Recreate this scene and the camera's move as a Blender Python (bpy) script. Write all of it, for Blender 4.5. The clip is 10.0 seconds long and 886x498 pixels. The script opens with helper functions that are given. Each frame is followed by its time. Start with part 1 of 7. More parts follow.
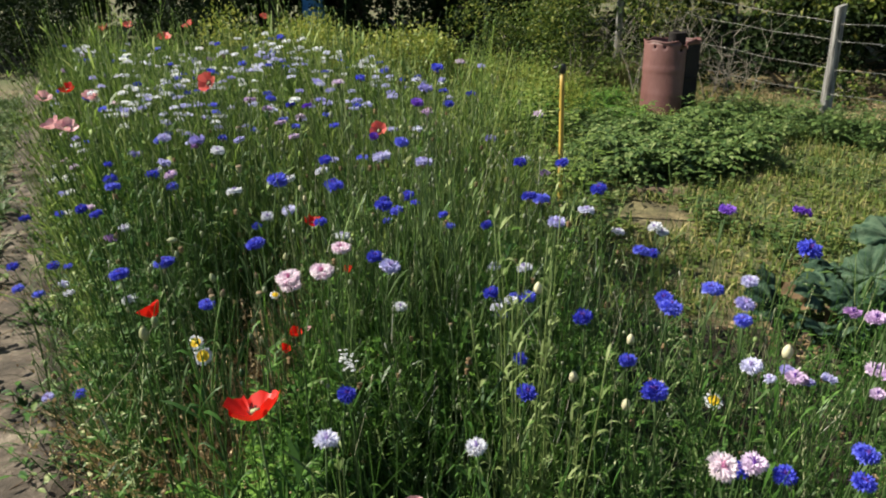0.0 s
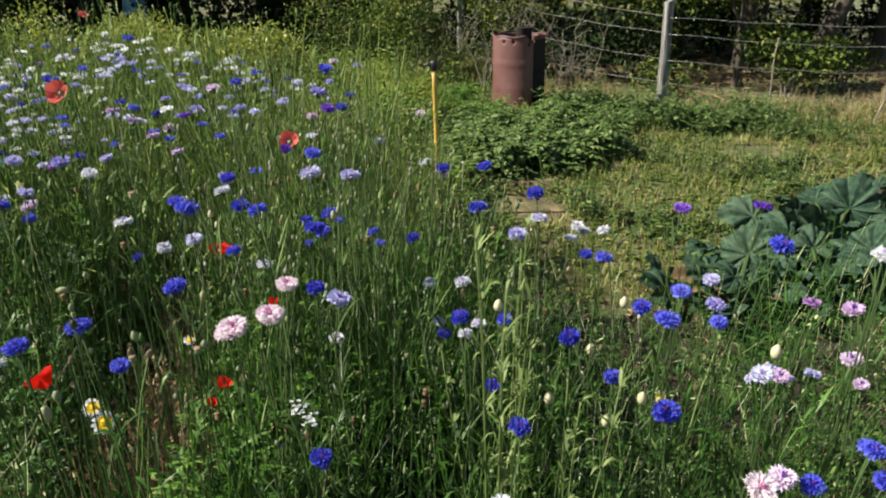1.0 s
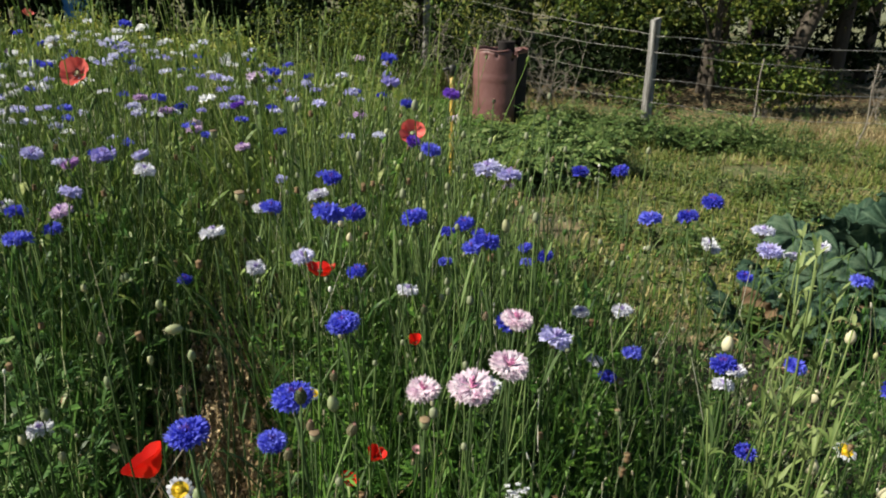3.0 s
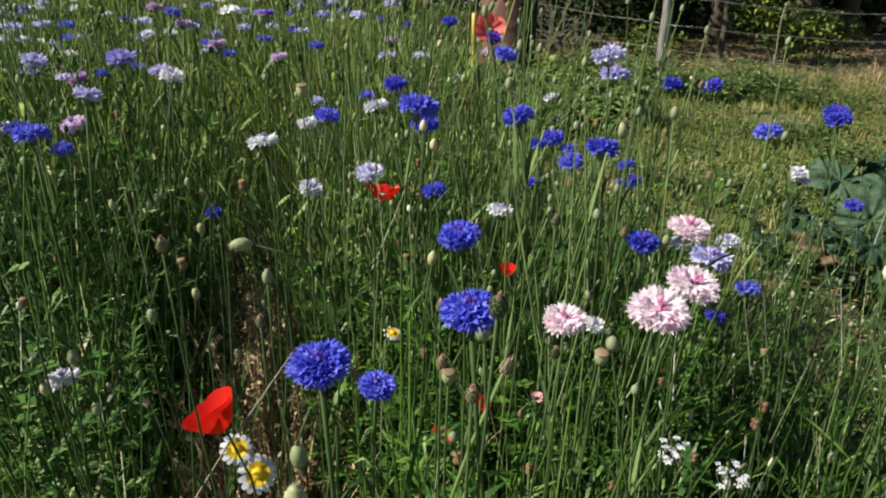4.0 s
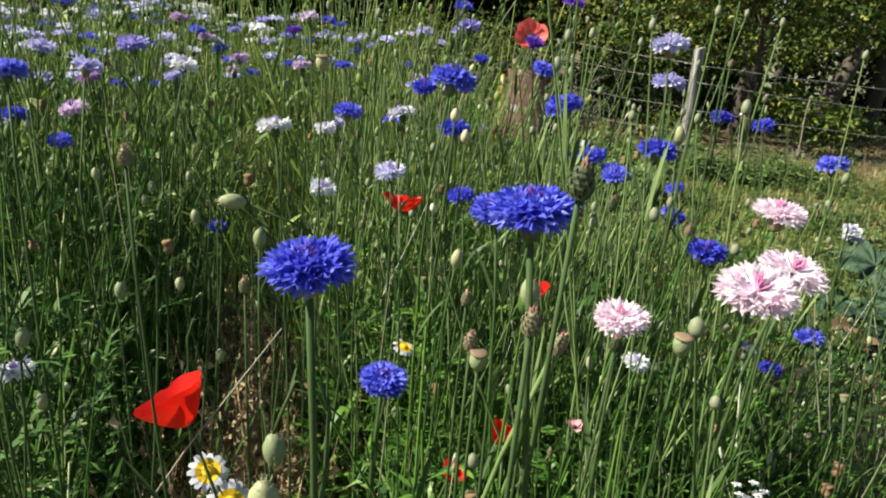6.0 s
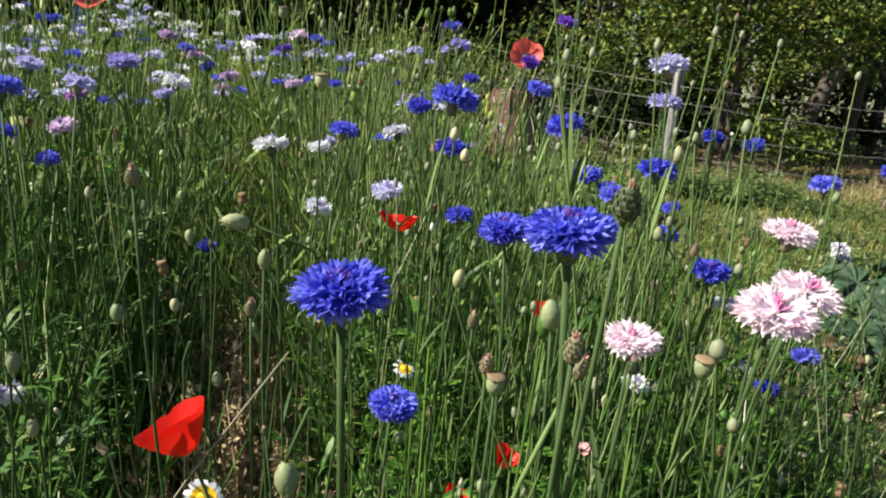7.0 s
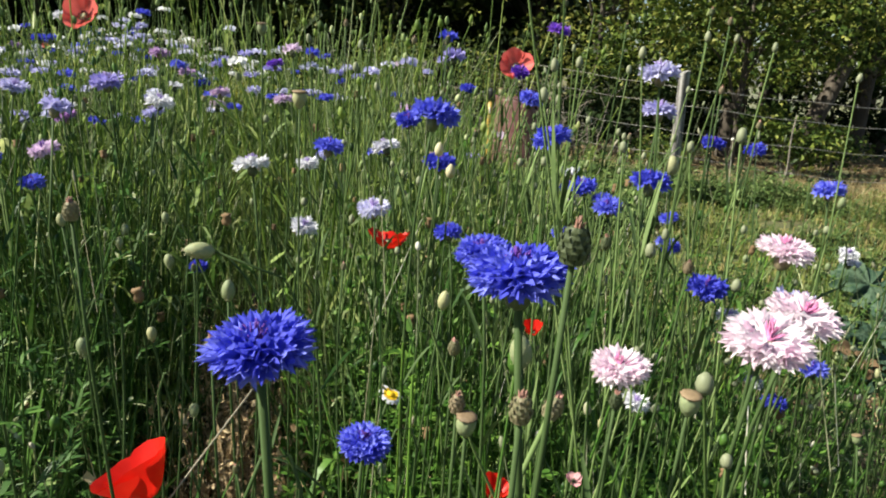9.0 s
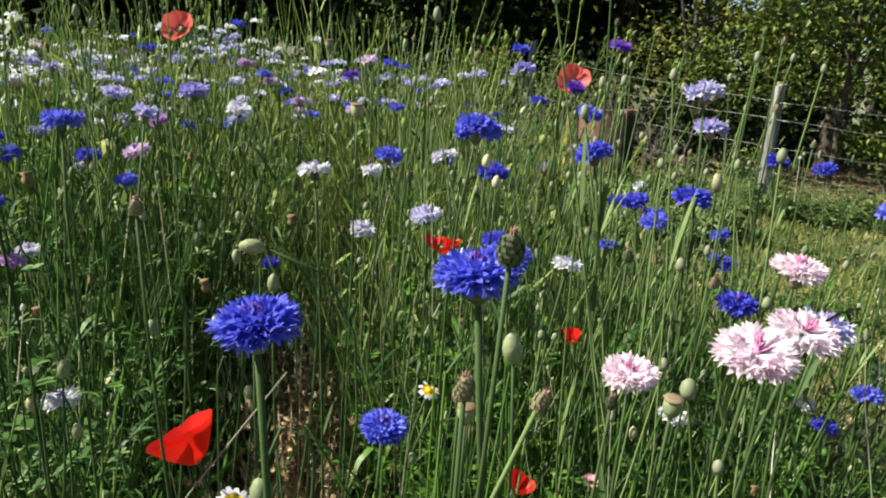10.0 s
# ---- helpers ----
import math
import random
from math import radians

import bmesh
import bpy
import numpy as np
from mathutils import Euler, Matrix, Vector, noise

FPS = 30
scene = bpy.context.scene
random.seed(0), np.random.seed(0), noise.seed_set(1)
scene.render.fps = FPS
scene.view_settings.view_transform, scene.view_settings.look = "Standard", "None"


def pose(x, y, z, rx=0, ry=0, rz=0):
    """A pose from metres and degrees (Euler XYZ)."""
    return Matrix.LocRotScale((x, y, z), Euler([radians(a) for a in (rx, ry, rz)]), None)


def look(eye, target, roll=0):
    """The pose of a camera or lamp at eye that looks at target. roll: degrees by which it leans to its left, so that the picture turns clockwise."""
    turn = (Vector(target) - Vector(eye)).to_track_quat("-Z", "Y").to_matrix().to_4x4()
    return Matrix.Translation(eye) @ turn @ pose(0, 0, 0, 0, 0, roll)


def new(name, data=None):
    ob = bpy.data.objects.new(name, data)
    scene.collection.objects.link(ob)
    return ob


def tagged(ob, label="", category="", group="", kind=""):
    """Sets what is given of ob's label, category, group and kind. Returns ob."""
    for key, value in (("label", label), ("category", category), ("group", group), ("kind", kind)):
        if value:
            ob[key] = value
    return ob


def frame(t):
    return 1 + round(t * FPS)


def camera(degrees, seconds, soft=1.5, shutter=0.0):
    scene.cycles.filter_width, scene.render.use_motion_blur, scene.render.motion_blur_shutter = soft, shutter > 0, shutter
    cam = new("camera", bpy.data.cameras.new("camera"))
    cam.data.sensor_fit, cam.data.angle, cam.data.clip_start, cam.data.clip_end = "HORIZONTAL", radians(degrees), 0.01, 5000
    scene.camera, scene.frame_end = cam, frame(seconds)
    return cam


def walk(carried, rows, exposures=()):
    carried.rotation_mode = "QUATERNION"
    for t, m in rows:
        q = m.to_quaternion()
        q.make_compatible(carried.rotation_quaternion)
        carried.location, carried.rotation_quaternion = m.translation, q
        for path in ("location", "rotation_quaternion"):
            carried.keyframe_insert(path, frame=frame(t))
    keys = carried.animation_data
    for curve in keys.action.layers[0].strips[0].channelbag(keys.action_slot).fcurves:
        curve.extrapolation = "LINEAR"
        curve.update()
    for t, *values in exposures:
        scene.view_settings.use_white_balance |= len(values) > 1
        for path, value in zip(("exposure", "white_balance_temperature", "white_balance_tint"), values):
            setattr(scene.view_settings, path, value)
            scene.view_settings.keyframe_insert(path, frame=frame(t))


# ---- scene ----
cam = camera(64.5, 10.0, soft=2.0)
PATH = [
    (0, (0.279, 0.144, 1.451), (0.135, 2.006, 0.734), -1.4),
    (0.5, (0.179, 0.24, 1.454), (0.198, 2.117, 0.764), -1.3),
    (1, (0.064, 0.315, 1.446), (0.353, 2.153, 0.712), -1.1),
    (1.5, (-0.069, 0.353, 1.447), (0.467, 2.151, 0.754), -0.4),
    (2, (-0.173, 0.43, 1.411), (0.377, 2.215, 0.695), 1.4),
    (2.5, (-0.254, 0.586, 1.373), (0.206, 2.399, 0.665), 0.9),
    (2.7, (-0.276, 0.647, 1.352), (0.184, 2.474, 0.679), 1.0),
    (3.8, (-0.415, 0.903, 1.209), (0.082, 2.686, 0.45), 1.3),
    (4, (-0.419, 0.927, 1.181), (0.063, 2.705, 0.4), 1.1),
    (4.5, (-0.426, 0.968, 1.117), (0.046, 2.768, 0.386), 2.3),
    (5, (-0.427, 0.986, 1.08), (-0.024, 2.834, 0.43), 3.1),
    (5.5, (-0.419, 1.003, 1.067), (0.016, 2.856, 0.452), 3.4),
    (5.7, (-0.414, 1.004, 1.061), (0.046, 2.857, 0.464), 4.2),
    (6.8, (-0.402, 1.036, 1.045), (0.046, 2.913, 0.517), 4.8),
    (7, (-0.426, 1.025, 1.051), (0.081, 2.888, 0.531), 4.7),
    (7.5, (-0.424, 1.049, 1.047), (0.152, 2.894, 0.533), 4.1),
    (8, (-0.421, 1.059, 1.051), (0.191, 2.902, 0.572), 4.1),
    (8.5, (-0.416, 1.058, 1.054), (0.175, 2.907, 0.572), 3.9),
    (9, (-0.393, 1.049, 1.058), (0.086, 2.925, 0.557), 3.2),
    (9.5, (-0.38, 1.023, 1.067), (-0.04, 2.932, 0.576), 3.8),
    (10, (-0.359, 1.0, 1.069), (-0.108, 2.922, 0.576), 3.9),
]
EXPOSURE = [(0.0, 1.08, 6500, 6), (1.8, 1.05, 6500, 6), (2.5, 0.86, 6500, 7), (4.0, 0.87, 6500, 7), (4.5, 0.70, 6500, 6), (5.5, 1.18, 6500, 6), (10.0, 1.24, 6500, 6)]
walk(cam, [(t, look(eye, target, roll)) for t, eye, target, roll in PATH], EXPOSURE)

# ---- world, sun, exposure ----
SUN_AZ, SUN_EL = 175.0, 42.0          # degrees, direction in which the sun stands
world = bpy.data.worlds.new("world")
scene.world = world
world.use_nodes = True
wn = world.node_tree.nodes
wn.clear()
sky = wn.new("ShaderNodeTexSky")
sky.sky_type = "NISHITA"
sky.sun_disc = False
sky.sun_elevation = radians(SUN_EL)
sky.sun_rotation = radians(90 - SUN_AZ)
w_bg = wn.new("ShaderNodeBackground")
w_bg.inputs["Strength"].default_value = 0.050
w_out = wn.new("ShaderNodeOutputWorld")
world.node_tree.links.new(sky.outputs[0], w_bg.inputs["Color"])
world.node_tree.links.new(w_bg.outputs[0], w_out.inputs["Surface"])
lamp = bpy.data.lights.new("sun", "SUN")
lamp.energy = 5.0
lamp.angle = radians(0.55)
lamp.color = (1.0, 0.93, 0.80)
sun = new("sun", lamp)
sdir = Vector((math.cos(radians(SUN_AZ)) * math.cos(radians(SUN_EL)),
               math.sin(radians(SUN_AZ)) * math.cos(radians(SUN_EL)), math.sin(radians(SUN_EL))))
sun.matrix_world = look(sdir * 30, (0, 0, 0))

rnd = random.Random(7)
nrg = np.random.default_rng(11)


# ---- materials ----
def nodes_of(name):
    m = bpy.data.materials.new(name)
    m.use_nodes = True
    nt = m.node_tree
    nt.nodes.clear()
    return m, nt, nt.nodes, nt.links


def ramp(nd, stops):
    r = nd.new("ShaderNodeValToRGB")
    e = r.color_ramp.elements
    while len(e) < len(stops):
        e.new(0.5)
    for k, (p, c) in enumerate(stops):
        e[k].position = p
        e[k].color = (*c, 1)
    return r


def leafy(name, stops, rough=0.55, through_light=0.3, island=True, scale=60.0, mottled=0.35, spec=0.4, patchy=0.0):
    """Leaf, stem or petal: colour varies from piece to piece and with a fine grain, light shines through."""
    m, nt, nd, ln = nodes_of(name)
    out = nd.new("ShaderNodeOutputMaterial")
    if island:
        src = nd.new("ShaderNodeNewGeometry").outputs["Random Per Island"]
    else:
        src = nd.new("ShaderNodeObjectInfo").outputs["Random"]
    r = ramp(nd, stops)
    tex = nd.new("ShaderNodeTexCoord")
    nz = nd.new("ShaderNodeTexNoise")
    nz.inputs["Scale"].default_value = scale
    nz.inputs["Detail"].default_value = 4
    ln.new(tex.outputs["Object"], nz.inputs["Vector"])
    mix = nd.new("ShaderNodeMath")
    mix.operation = "MULTIPLY_ADD"
    mix.inputs[1].default_value = mottled
    ln.new(nz.outputs["Fac"], mix.inputs[0])
    sub = nd.new("ShaderNodeMath")
    sub.operation = "SUBTRACT"
    sub.inputs[1].default_value = mottled * 0.5
    ln.new(src, sub.inputs[0])
    ln.new(sub.outputs[0], mix.inputs[2])
    wide = nd.new("ShaderNodeTexNoise")
    wide.inputs["Scale"].default_value = 1.7
    wide.inputs["Detail"].default_value = 3
    ln.new(tex.outputs["Object"], wide.inputs["Vector"])
    wm = nd.new("ShaderNodeMath")
    wm.operation = "MULTIPLY_ADD"
    wm.inputs[1].default_value = patchy
    ln.new(wide.outputs["Fac"], wm.inputs[0])
    ws = nd.new("ShaderNodeMath")
    ws.operation = "SUBTRACT"
    ws.inputs[1].default_value = patchy * 0.5
    ln.new(mix.outputs[0], ws.inputs[0])
    ln.new(ws.outputs[0], wm.inputs[2])
    ln.new(wm.outputs[0], r.inputs["Fac"])
    bsdf = nd.new("ShaderNodeBsdfPrincipled")
    bsdf.inputs["Roughness"].default_value = rough
    bsdf.inputs["Specular IOR Level"].default_value = spec
    ln.new(r.outputs["Color"], bsdf.inputs["Base Color"])
    bump = nd.new("ShaderNodeBump")
    bump.inputs["Strength"].default_value = 0.25
    bump.inputs["Distance"].default_value = 0.002
    ln.new(nz.outputs["Fac"], bump.inputs["Height"])
    ln.new(bump.outputs["Normal"], bsdf.inputs["Normal"])
    if through_light:
        tr = nd.new("ShaderNodeBsdfTranslucent")
        ln.new(r.outputs["Color"], tr.inputs["Color"])
        mx = nd.new("ShaderNodeMixShader")
        mx.inputs[0].default_value = through_light
        ln.new(bsdf.outputs[0], mx.inputs[1])
        ln.new(tr.outputs[0], mx.inputs[2])
        ln.new(mx.outputs[0], out.inputs["Surface"])
    else:
        ln.new(bsdf.outputs[0], out.inputs["Surface"])
    return m


def surface(name, stops, scale=3.0, fine=40.0, rough=0.85, bump=0.6, dist=0.01, metal=0.0, stretch=(1, 1, 1)):
    """Solid surface: large stains, fine grain and relief."""
    m, nt, nd, ln = nodes_of(name)
    out = nd.new("ShaderNodeOutputMaterial")
    tex = nd.new("ShaderNodeTexCoord")
    mp = nd.new("ShaderNodeMapping")
    mp.inputs["Scale"].default_value = stretch
    ln.new(tex.outputs["Object"], mp.inputs["Vector"])
    a = nd.new("ShaderNodeTexNoise")
    a.inputs["Scale"].default_value = scale
    a.inputs["Detail"].default_value = 6
    b = nd.new("ShaderNodeTexNoise")
    b.inputs["Scale"].default_value = fine
    b.inputs["Detail"].default_value = 5
    b.inputs["Roughness"].default_value = 0.7
    ln.new(mp.outputs[0], a.inputs["Vector"])
    ln.new(mp.outputs[0], b.inputs["Vector"])
    ad = nd.new("ShaderNodeMath")
    ad.operation = "MULTIPLY_ADD"
    ad.inputs[1].default_value = 0.45
    sb = nd.new("ShaderNodeMath")
    sb.operation = "MULTIPLY_ADD"
    sb.inputs[1].default_value = 1.1
    sb.inputs[2].default_value = -0.28
    ln.new(a.outputs["Fac"], sb.inputs[0])
    ln.new(b.outputs["Fac"], ad.inputs[0])
    ln.new(sb.outputs[0], ad.inputs[2])
    r = ramp(nd, stops)
    ln.new(ad.outputs[0], r.inputs["Fac"])
    bsdf = nd.new("ShaderNodeBsdfPrincipled")
    bsdf.inputs["Roughness"].default_value = rough
    bsdf.inputs["Metallic"].default_value = metal
    ln.new(r.outputs["Color"], bsdf.inputs["Base Color"])
    bp = nd.new("ShaderNodeBump")
    bp.inputs["Strength"].default_value = bump
    bp.inputs["Distance"].default_value = dist
    ln.new(b.outputs["Fac"], bp.inputs["Height"])
    ln.new(bp.outputs["Normal"], bsdf.inputs["Normal"])
    ln.new(bsdf.outputs[0], out.inputs["Surface"])
    return m


M_STEM = leafy("stem_green", [(0.0, (0.026, 0.050, 0.016)), (0.5, (0.047, 0.083, 0.026)), (1.0, (0.090, 0.128, 0.050))], 0.65, 0.12, spec=0.15)
M_STEM_G = leafy("meadow_green", [(0.0, (0.015, 0.045, 0.008)), (0.35, (0.041, 0.104, 0.016)), (0.7, (0.085, 0.175, 0.031)), (0.9, (0.147, 0.235, 0.062)), (1.0, (0.251, 0.308, 0.131))], 0.45, 0.20, spec=0.30, patchy=1.1)
M_HERB = leafy("herb_green", [(0.0, (0.027, 0.076, 0.011)), (0.5, (0.071, 0.167, 0.025)), (1.0, (0.173, 0.302, 0.051))], 0.5, 0.28, spec=0.25, patchy=0.7)
M_RIBBON = leafy("ribbon_leaf_green", [(0.0, (0.014, 0.036, 0.010)), (0.4, (0.034, 0.076, 0.020)), (0.8, (0.075, 0.135, 0.042)), (1.0, (0.140, 0.205, 0.085))], 0.36, 0.18, spec=0.42, patchy=0.6)
# dark green that also carries the shade low down and at the bed's edges
M_LOW = leafy("low_and_shaded_green", [(0.0, (0.018, 0.051, 0.010)), (0.5, (0.039, 0.098, 0.017)), (0.86, (0.078, 0.158, 0.031)), (0.965, (0.199, 0.232, 0.096)), (1.0, (0.447, 0.487, 0.274))], 0.5, 0.12, spec=0.22, patchy=0.7)
M_FAR_G = leafy("far_meadow_green", [(0.0, (0.062, 0.115, 0.022)), (0.4, (0.151, 0.239, 0.044)), (0.8, (0.277, 0.372, 0.081)), (1.0, (0.458, 0.505, 0.205))], 0.55, 0.42, patchy=1.0)
M_CALYX = leafy("calyx_scales", [(0.0, (0.050, 0.068, 0.030)), (0.5, (0.115, 0.138, 0.062)), (1.0, (0.23, 0.18, 0.115))], 0.6, 0.05, False, 420, 0.9)
M_BLUE = leafy("blue_petal", [(0.0, (0.045, 0.052, 0.460)), (0.5, (0.090, 0.105, 0.640)), (1.0, (0.220, 0.250, 0.800))], 0.6, 0.32, False, 180, 0.5, 0.2)
M_WHITE = leafy("white_petal", [(0.0, (0.600, 0.600, 0.690)), (1.0, (0.780, 0.780, 0.810))], 0.6, 0.35, False, 180, 0.4, 0.2)
M_PINK = leafy("pink_petal", [(0.0, (0.801, 0.621, 0.738)), (0.5, (0.837, 0.729, 0.801)), (1.0, (0.864, 0.819, 0.855))], 0.6, 0.5, False, 180, 0.4, 0.2)
M_LAV = leafy("lavender_petal", [(0.0, (0.324, 0.288, 0.648)), (0.5, (0.468, 0.450, 0.738)), (1.0, (0.666, 0.666, 0.792))], 0.6, 0.35, False, 180, 0.4, 0.2)
M_MAUVE = leafy("mauve_petal", [(0.0, (0.387, 0.202, 0.484)), (0.5, (0.563, 0.387, 0.634)), (1.0, (0.704, 0.581, 0.730))], 0.6, 0.35, False, 180, 0.4, 0.2)
M_PURPLE = leafy("violet_petal", [(0.0, (0.110, 0.035, 0.400)), (0.5, (0.200, 0.075, 0.550)), (1.0, (0.360, 0.170, 0.700))], 0.6, 0.32, False, 180, 0.4, 0.2)
M_DRIFT = {"blue": leafy("blue_drift", [(0.0, (0.04, 0.045, 0.50)), (1.0, (0.16, 0.18, 0.78))], 0.6, 0.32),
           "white": leafy("white_drift", [(0.0, (0.66, 0.66, 0.72)), (1.0, (0.90, 0.90, 0.90))], 0.6, 0.35),
           "lavender": leafy("lavender_drift", [(0.0, (0.30, 0.28, 0.66)), (1.0, (0.74, 0.74, 0.88))], 0.6, 0.35)}
M_WEED = leafy("pale_weed_green", [(0.0, (0.090, 0.138, 0.036)), (0.5, (0.150, 0.205, 0.064)), (1.0, (0.240, 0.285, 0.115))], 0.55, 0.25, spec=0.2)
M_PALEDISC = leafy("pale_violet_disc", [(0.0, (0.200, 0.120, 0.420)), (1.0, (0.420, 0.340, 0.620))], 0.6, 0.15)
M_VIOLET = leafy("violet_disc", [(0.0, (0.050, 0.012, 0.160)), (1.0, (0.160, 0.050, 0.360))], 0.6, 0.1)
M_CRIMSON = leafy("crimson_disc", [(0.0, (0.420, 0.080, 0.260)), (1.0, (0.660, 0.280, 0.460))], 0.6, 0.1)
M_RED = leafy("poppy_red", [(0.0, (0.484, 0.009, 0.005)), (0.6, (0.634, 0.016, 0.009)), (1.0, (0.704, 0.044, 0.018))], 0.42, 0.35, True, 45, 0.5, 0.3)
M_SALMON = leafy("poppy_salmon", [(0.0, (0.598, 0.070, 0.062)), (1.0, (0.739, 0.185, 0.158))], 0.45, 0.35, True, 45, 0.5, 0.3)
M_ROSE = leafy("poppy_rose", [(0.0, (0.660, 0.246, 0.282)), (1.0, (0.774, 0.484, 0.493))], 0.45, 0.35, True, 45, 0.5, 0.3)
M_BLACK = leafy("dark_stamen", [(0.0, (0.012, 0.010, 0.012)), (1.0, (0.050, 0.040, 0.050))], 0.7, 0.0)
M_POD = leafy("poppy_pod", [(0.0, (0.133, 0.172, 0.078)), (0.5, (0.203, 0.242, 0.125)), (1.0, (0.340, 0.330, 0.170))], 0.6, 0.06, False, 150, 0.8)
M_PODTOP = leafy("poppy_pod_crown", [(0.0, (0.110, 0.075, 0.045)), (1.0, (0.250, 0.180, 0.100))], 0.7, 0.0, False, 200, 0.6)
M_BUDTIP = leafy("bud_tip", [(0.0, (0.260, 0.140, 0.100)), (1.0, (0.460, 0.240, 0.200))], 0.6, 0.05, False, 300, 0.8)
M_CREAM = leafy("cream_bud", [(0.0, (0.432, 0.387, 0.225)), (1.0, (0.612, 0.576, 0.396))], 0.6, 0.15, False, 200, 0.6)
M_BUDS = leafy("pale_bud", [(0.0, (0.101, 0.140, 0.062)), (0.6, (0.211, 0.234, 0.140)), (0.85, (0.400, 0.360, 0.240)), (1.0, (0.600, 0.600, 0.520))], 0.6, 0.15)
M_BUDSTEM = leafy("grey_green_stalk", [(0.0, (0.059, 0.101, 0.028)), (0.5, (0.121, 0.186, 0.058)), (0.85, (0.218, 0.288, 0.109)), (1.0, (0.449, 0.492, 0.260))], 0.6, 0.15, spec=0.2)
M_YELLOW = leafy("yellow_petal", [(0.0, (0.780, 0.460, 0.010)), (1.0, (0.880, 0.640, 0.030))], 0.6, 0.25)
M_LEAFD = leafy("potato_leaf", [(0.0, (0.034, 0.069, 0.019)), (0.5, (0.077, 0.133, 0.033)), (0.85, (0.146, 0.206, 0.056)), (1.0, (0.275, 0.327, 0.138))], 0.5, 0.25)


def squash_material():
    """Blue-green leaf with paler veins radiating from its stalk."""
    m, nt, nd, ln = nodes_of("squash_leaf")
    out = nd.new("ShaderNodeOutputMaterial")
    tex = nd.new("ShaderNodeTexCoord")
    rad = nd.new("ShaderNodeTexGradient")
    rad.gradient_type = "RADIAL"
    nz = nd.new("ShaderNodeTexNoise")
    nz.inputs["Scale"].default_value = 5.0
    nz.inputs["Detail"].default_value = 6
    ln.new(tex.outputs["Object"], rad.inputs["Vector"])
    ln.new(tex.outputs["Object"], nz.inputs["Vector"])
    wob = nd.new("ShaderNodeMath")
    wob.operation = "MULTIPLY_ADD"
    wob.inputs[1].default_value = 0.02
    ln.new(nz.outputs["Fac"], wob.inputs[0])
    ln.new(rad.outputs["Fac"], wob.inputs[2])
    pp = nd.new("ShaderNodeMath")
    pp.operation = "PINGPONG"
    pp.inputs[1].default_value = 0.035
    ln.new(wob.outputs[0], pp.inputs[0])
    vein = ramp(nd, [(0.0, (1, 1, 1)), (0.0045, (0.25, 0.25, 0.25)), (0.009, (0, 0, 0))])
    ln.new(pp.outputs[0], vein.inputs["Fac"])
    base = ramp(nd, [(0.3, (0.011, 0.033, 0.019)), (0.5, (0.028, 0.062, 0.036)), (0.7, (0.074, 0.117, 0.069))])
    obr = nd.new("ShaderNodeObjectInfo")
    shift = nd.new("ShaderNodeMath")
    shift.operation = "MULTIPLY_ADD"
    shift.inputs[1].default_value = 0.22
    ln.new(obr.outputs["Random"], shift.inputs[0])
    lower = nd.new("ShaderNodeMath")
    lower.operation = "SUBTRACT"
    lower.inputs[1].default_value = 0.11
    ln.new(nz.outputs["Fac"], lower.inputs[0])
    ln.new(lower.outputs[0], shift.inputs[2])
    ln.new(shift.outputs[0], base.inputs["Fac"])
    mx = nd.new("ShaderNodeMixRGB")
    mx.inputs["Color2"].default_value = (0.080, 0.130, 0.080, 1)
    ln.new(vein.outputs["Color"], mx.inputs["Fac"])
    ln.new(base.outputs["Color"], mx.inputs["Color1"])
    bs = nd.new("ShaderNodeBsdfPrincipled")
    bs.inputs["Roughness"].default_value = 0.7
    bs.inputs["Specular IOR Level"].default_value = 0.25
    ln.new(mx.outputs["Color"], bs.inputs["Base Color"])
    fine = nd.new("ShaderNodeTexNoise")
    fine.inputs["Scale"].default_value = 26.0
    fine.inputs["Detail"].default_value = 4
    ln.new(tex.outputs["Object"], fine.inputs["Vector"])
    bp = nd.new("ShaderNodeBump")
    bp.inputs["Strength"].default_value = 0.7
    bp.inputs["Distance"].default_value = 0.01
    ln.new(fine.outputs["Fac"], bp.inputs["Height"])
    ln.new(bp.outputs["Normal"], bs.inputs["Normal"])
    tr = nd.new("ShaderNodeBsdfTranslucent")
    ln.new(mx.outputs["Color"], tr.inputs["Color"])
    ms = nd.new("ShaderNodeMixShader")
    ms.inputs[0].default_value = 0.12
    ln.new(bs.outputs[0], ms.inputs[1])
    ln.new(tr.outputs[0], ms.inputs[2])
    ln.new(ms.outputs[0], out.inputs["Surface"])
    return m


M_SQUASH = squash_material()
M_LAWN = leafy("lawn_green", [(0.0, (0.065, 0.107, 0.019)), (0.45, (0.129, 0.181, 0.034)), (0.8, (0.224, 0.241, 0.065)), (1.0, (0.400, 0.340, 0.140))], 0.55, 0.3, patchy=1.1)
M_HAY = leafy("pale_hay_green", [(0.0, (0.086, 0.099, 0.047)), (0.5, (0.146, 0.155, 0.082)), (1.0, (0.270, 0.260, 0.160))], 0.7, 0.2)
M_DRY = leafy("dry_straw", [(0.0, (0.141, 0.097, 0.044)), (0.5, (0.299, 0.229, 0.106)), (1.0, (0.458, 0.378, 0.211))], 0.7, 0.2)
M_HUSK = leafy("brown_husk", [(0.0, (0.14, 0.088, 0.045)), (0.5, (0.44, 0.30, 0.155)), (1.0, (0.76, 0.60, 0.37))], 0.8, 0.15)
M_STRAW = leafy("pale_dry_stalk", [(0.0, (0.194, 0.167, 0.114)), (1.0, (0.317, 0.282, 0.211))], 0.8, 0.05)
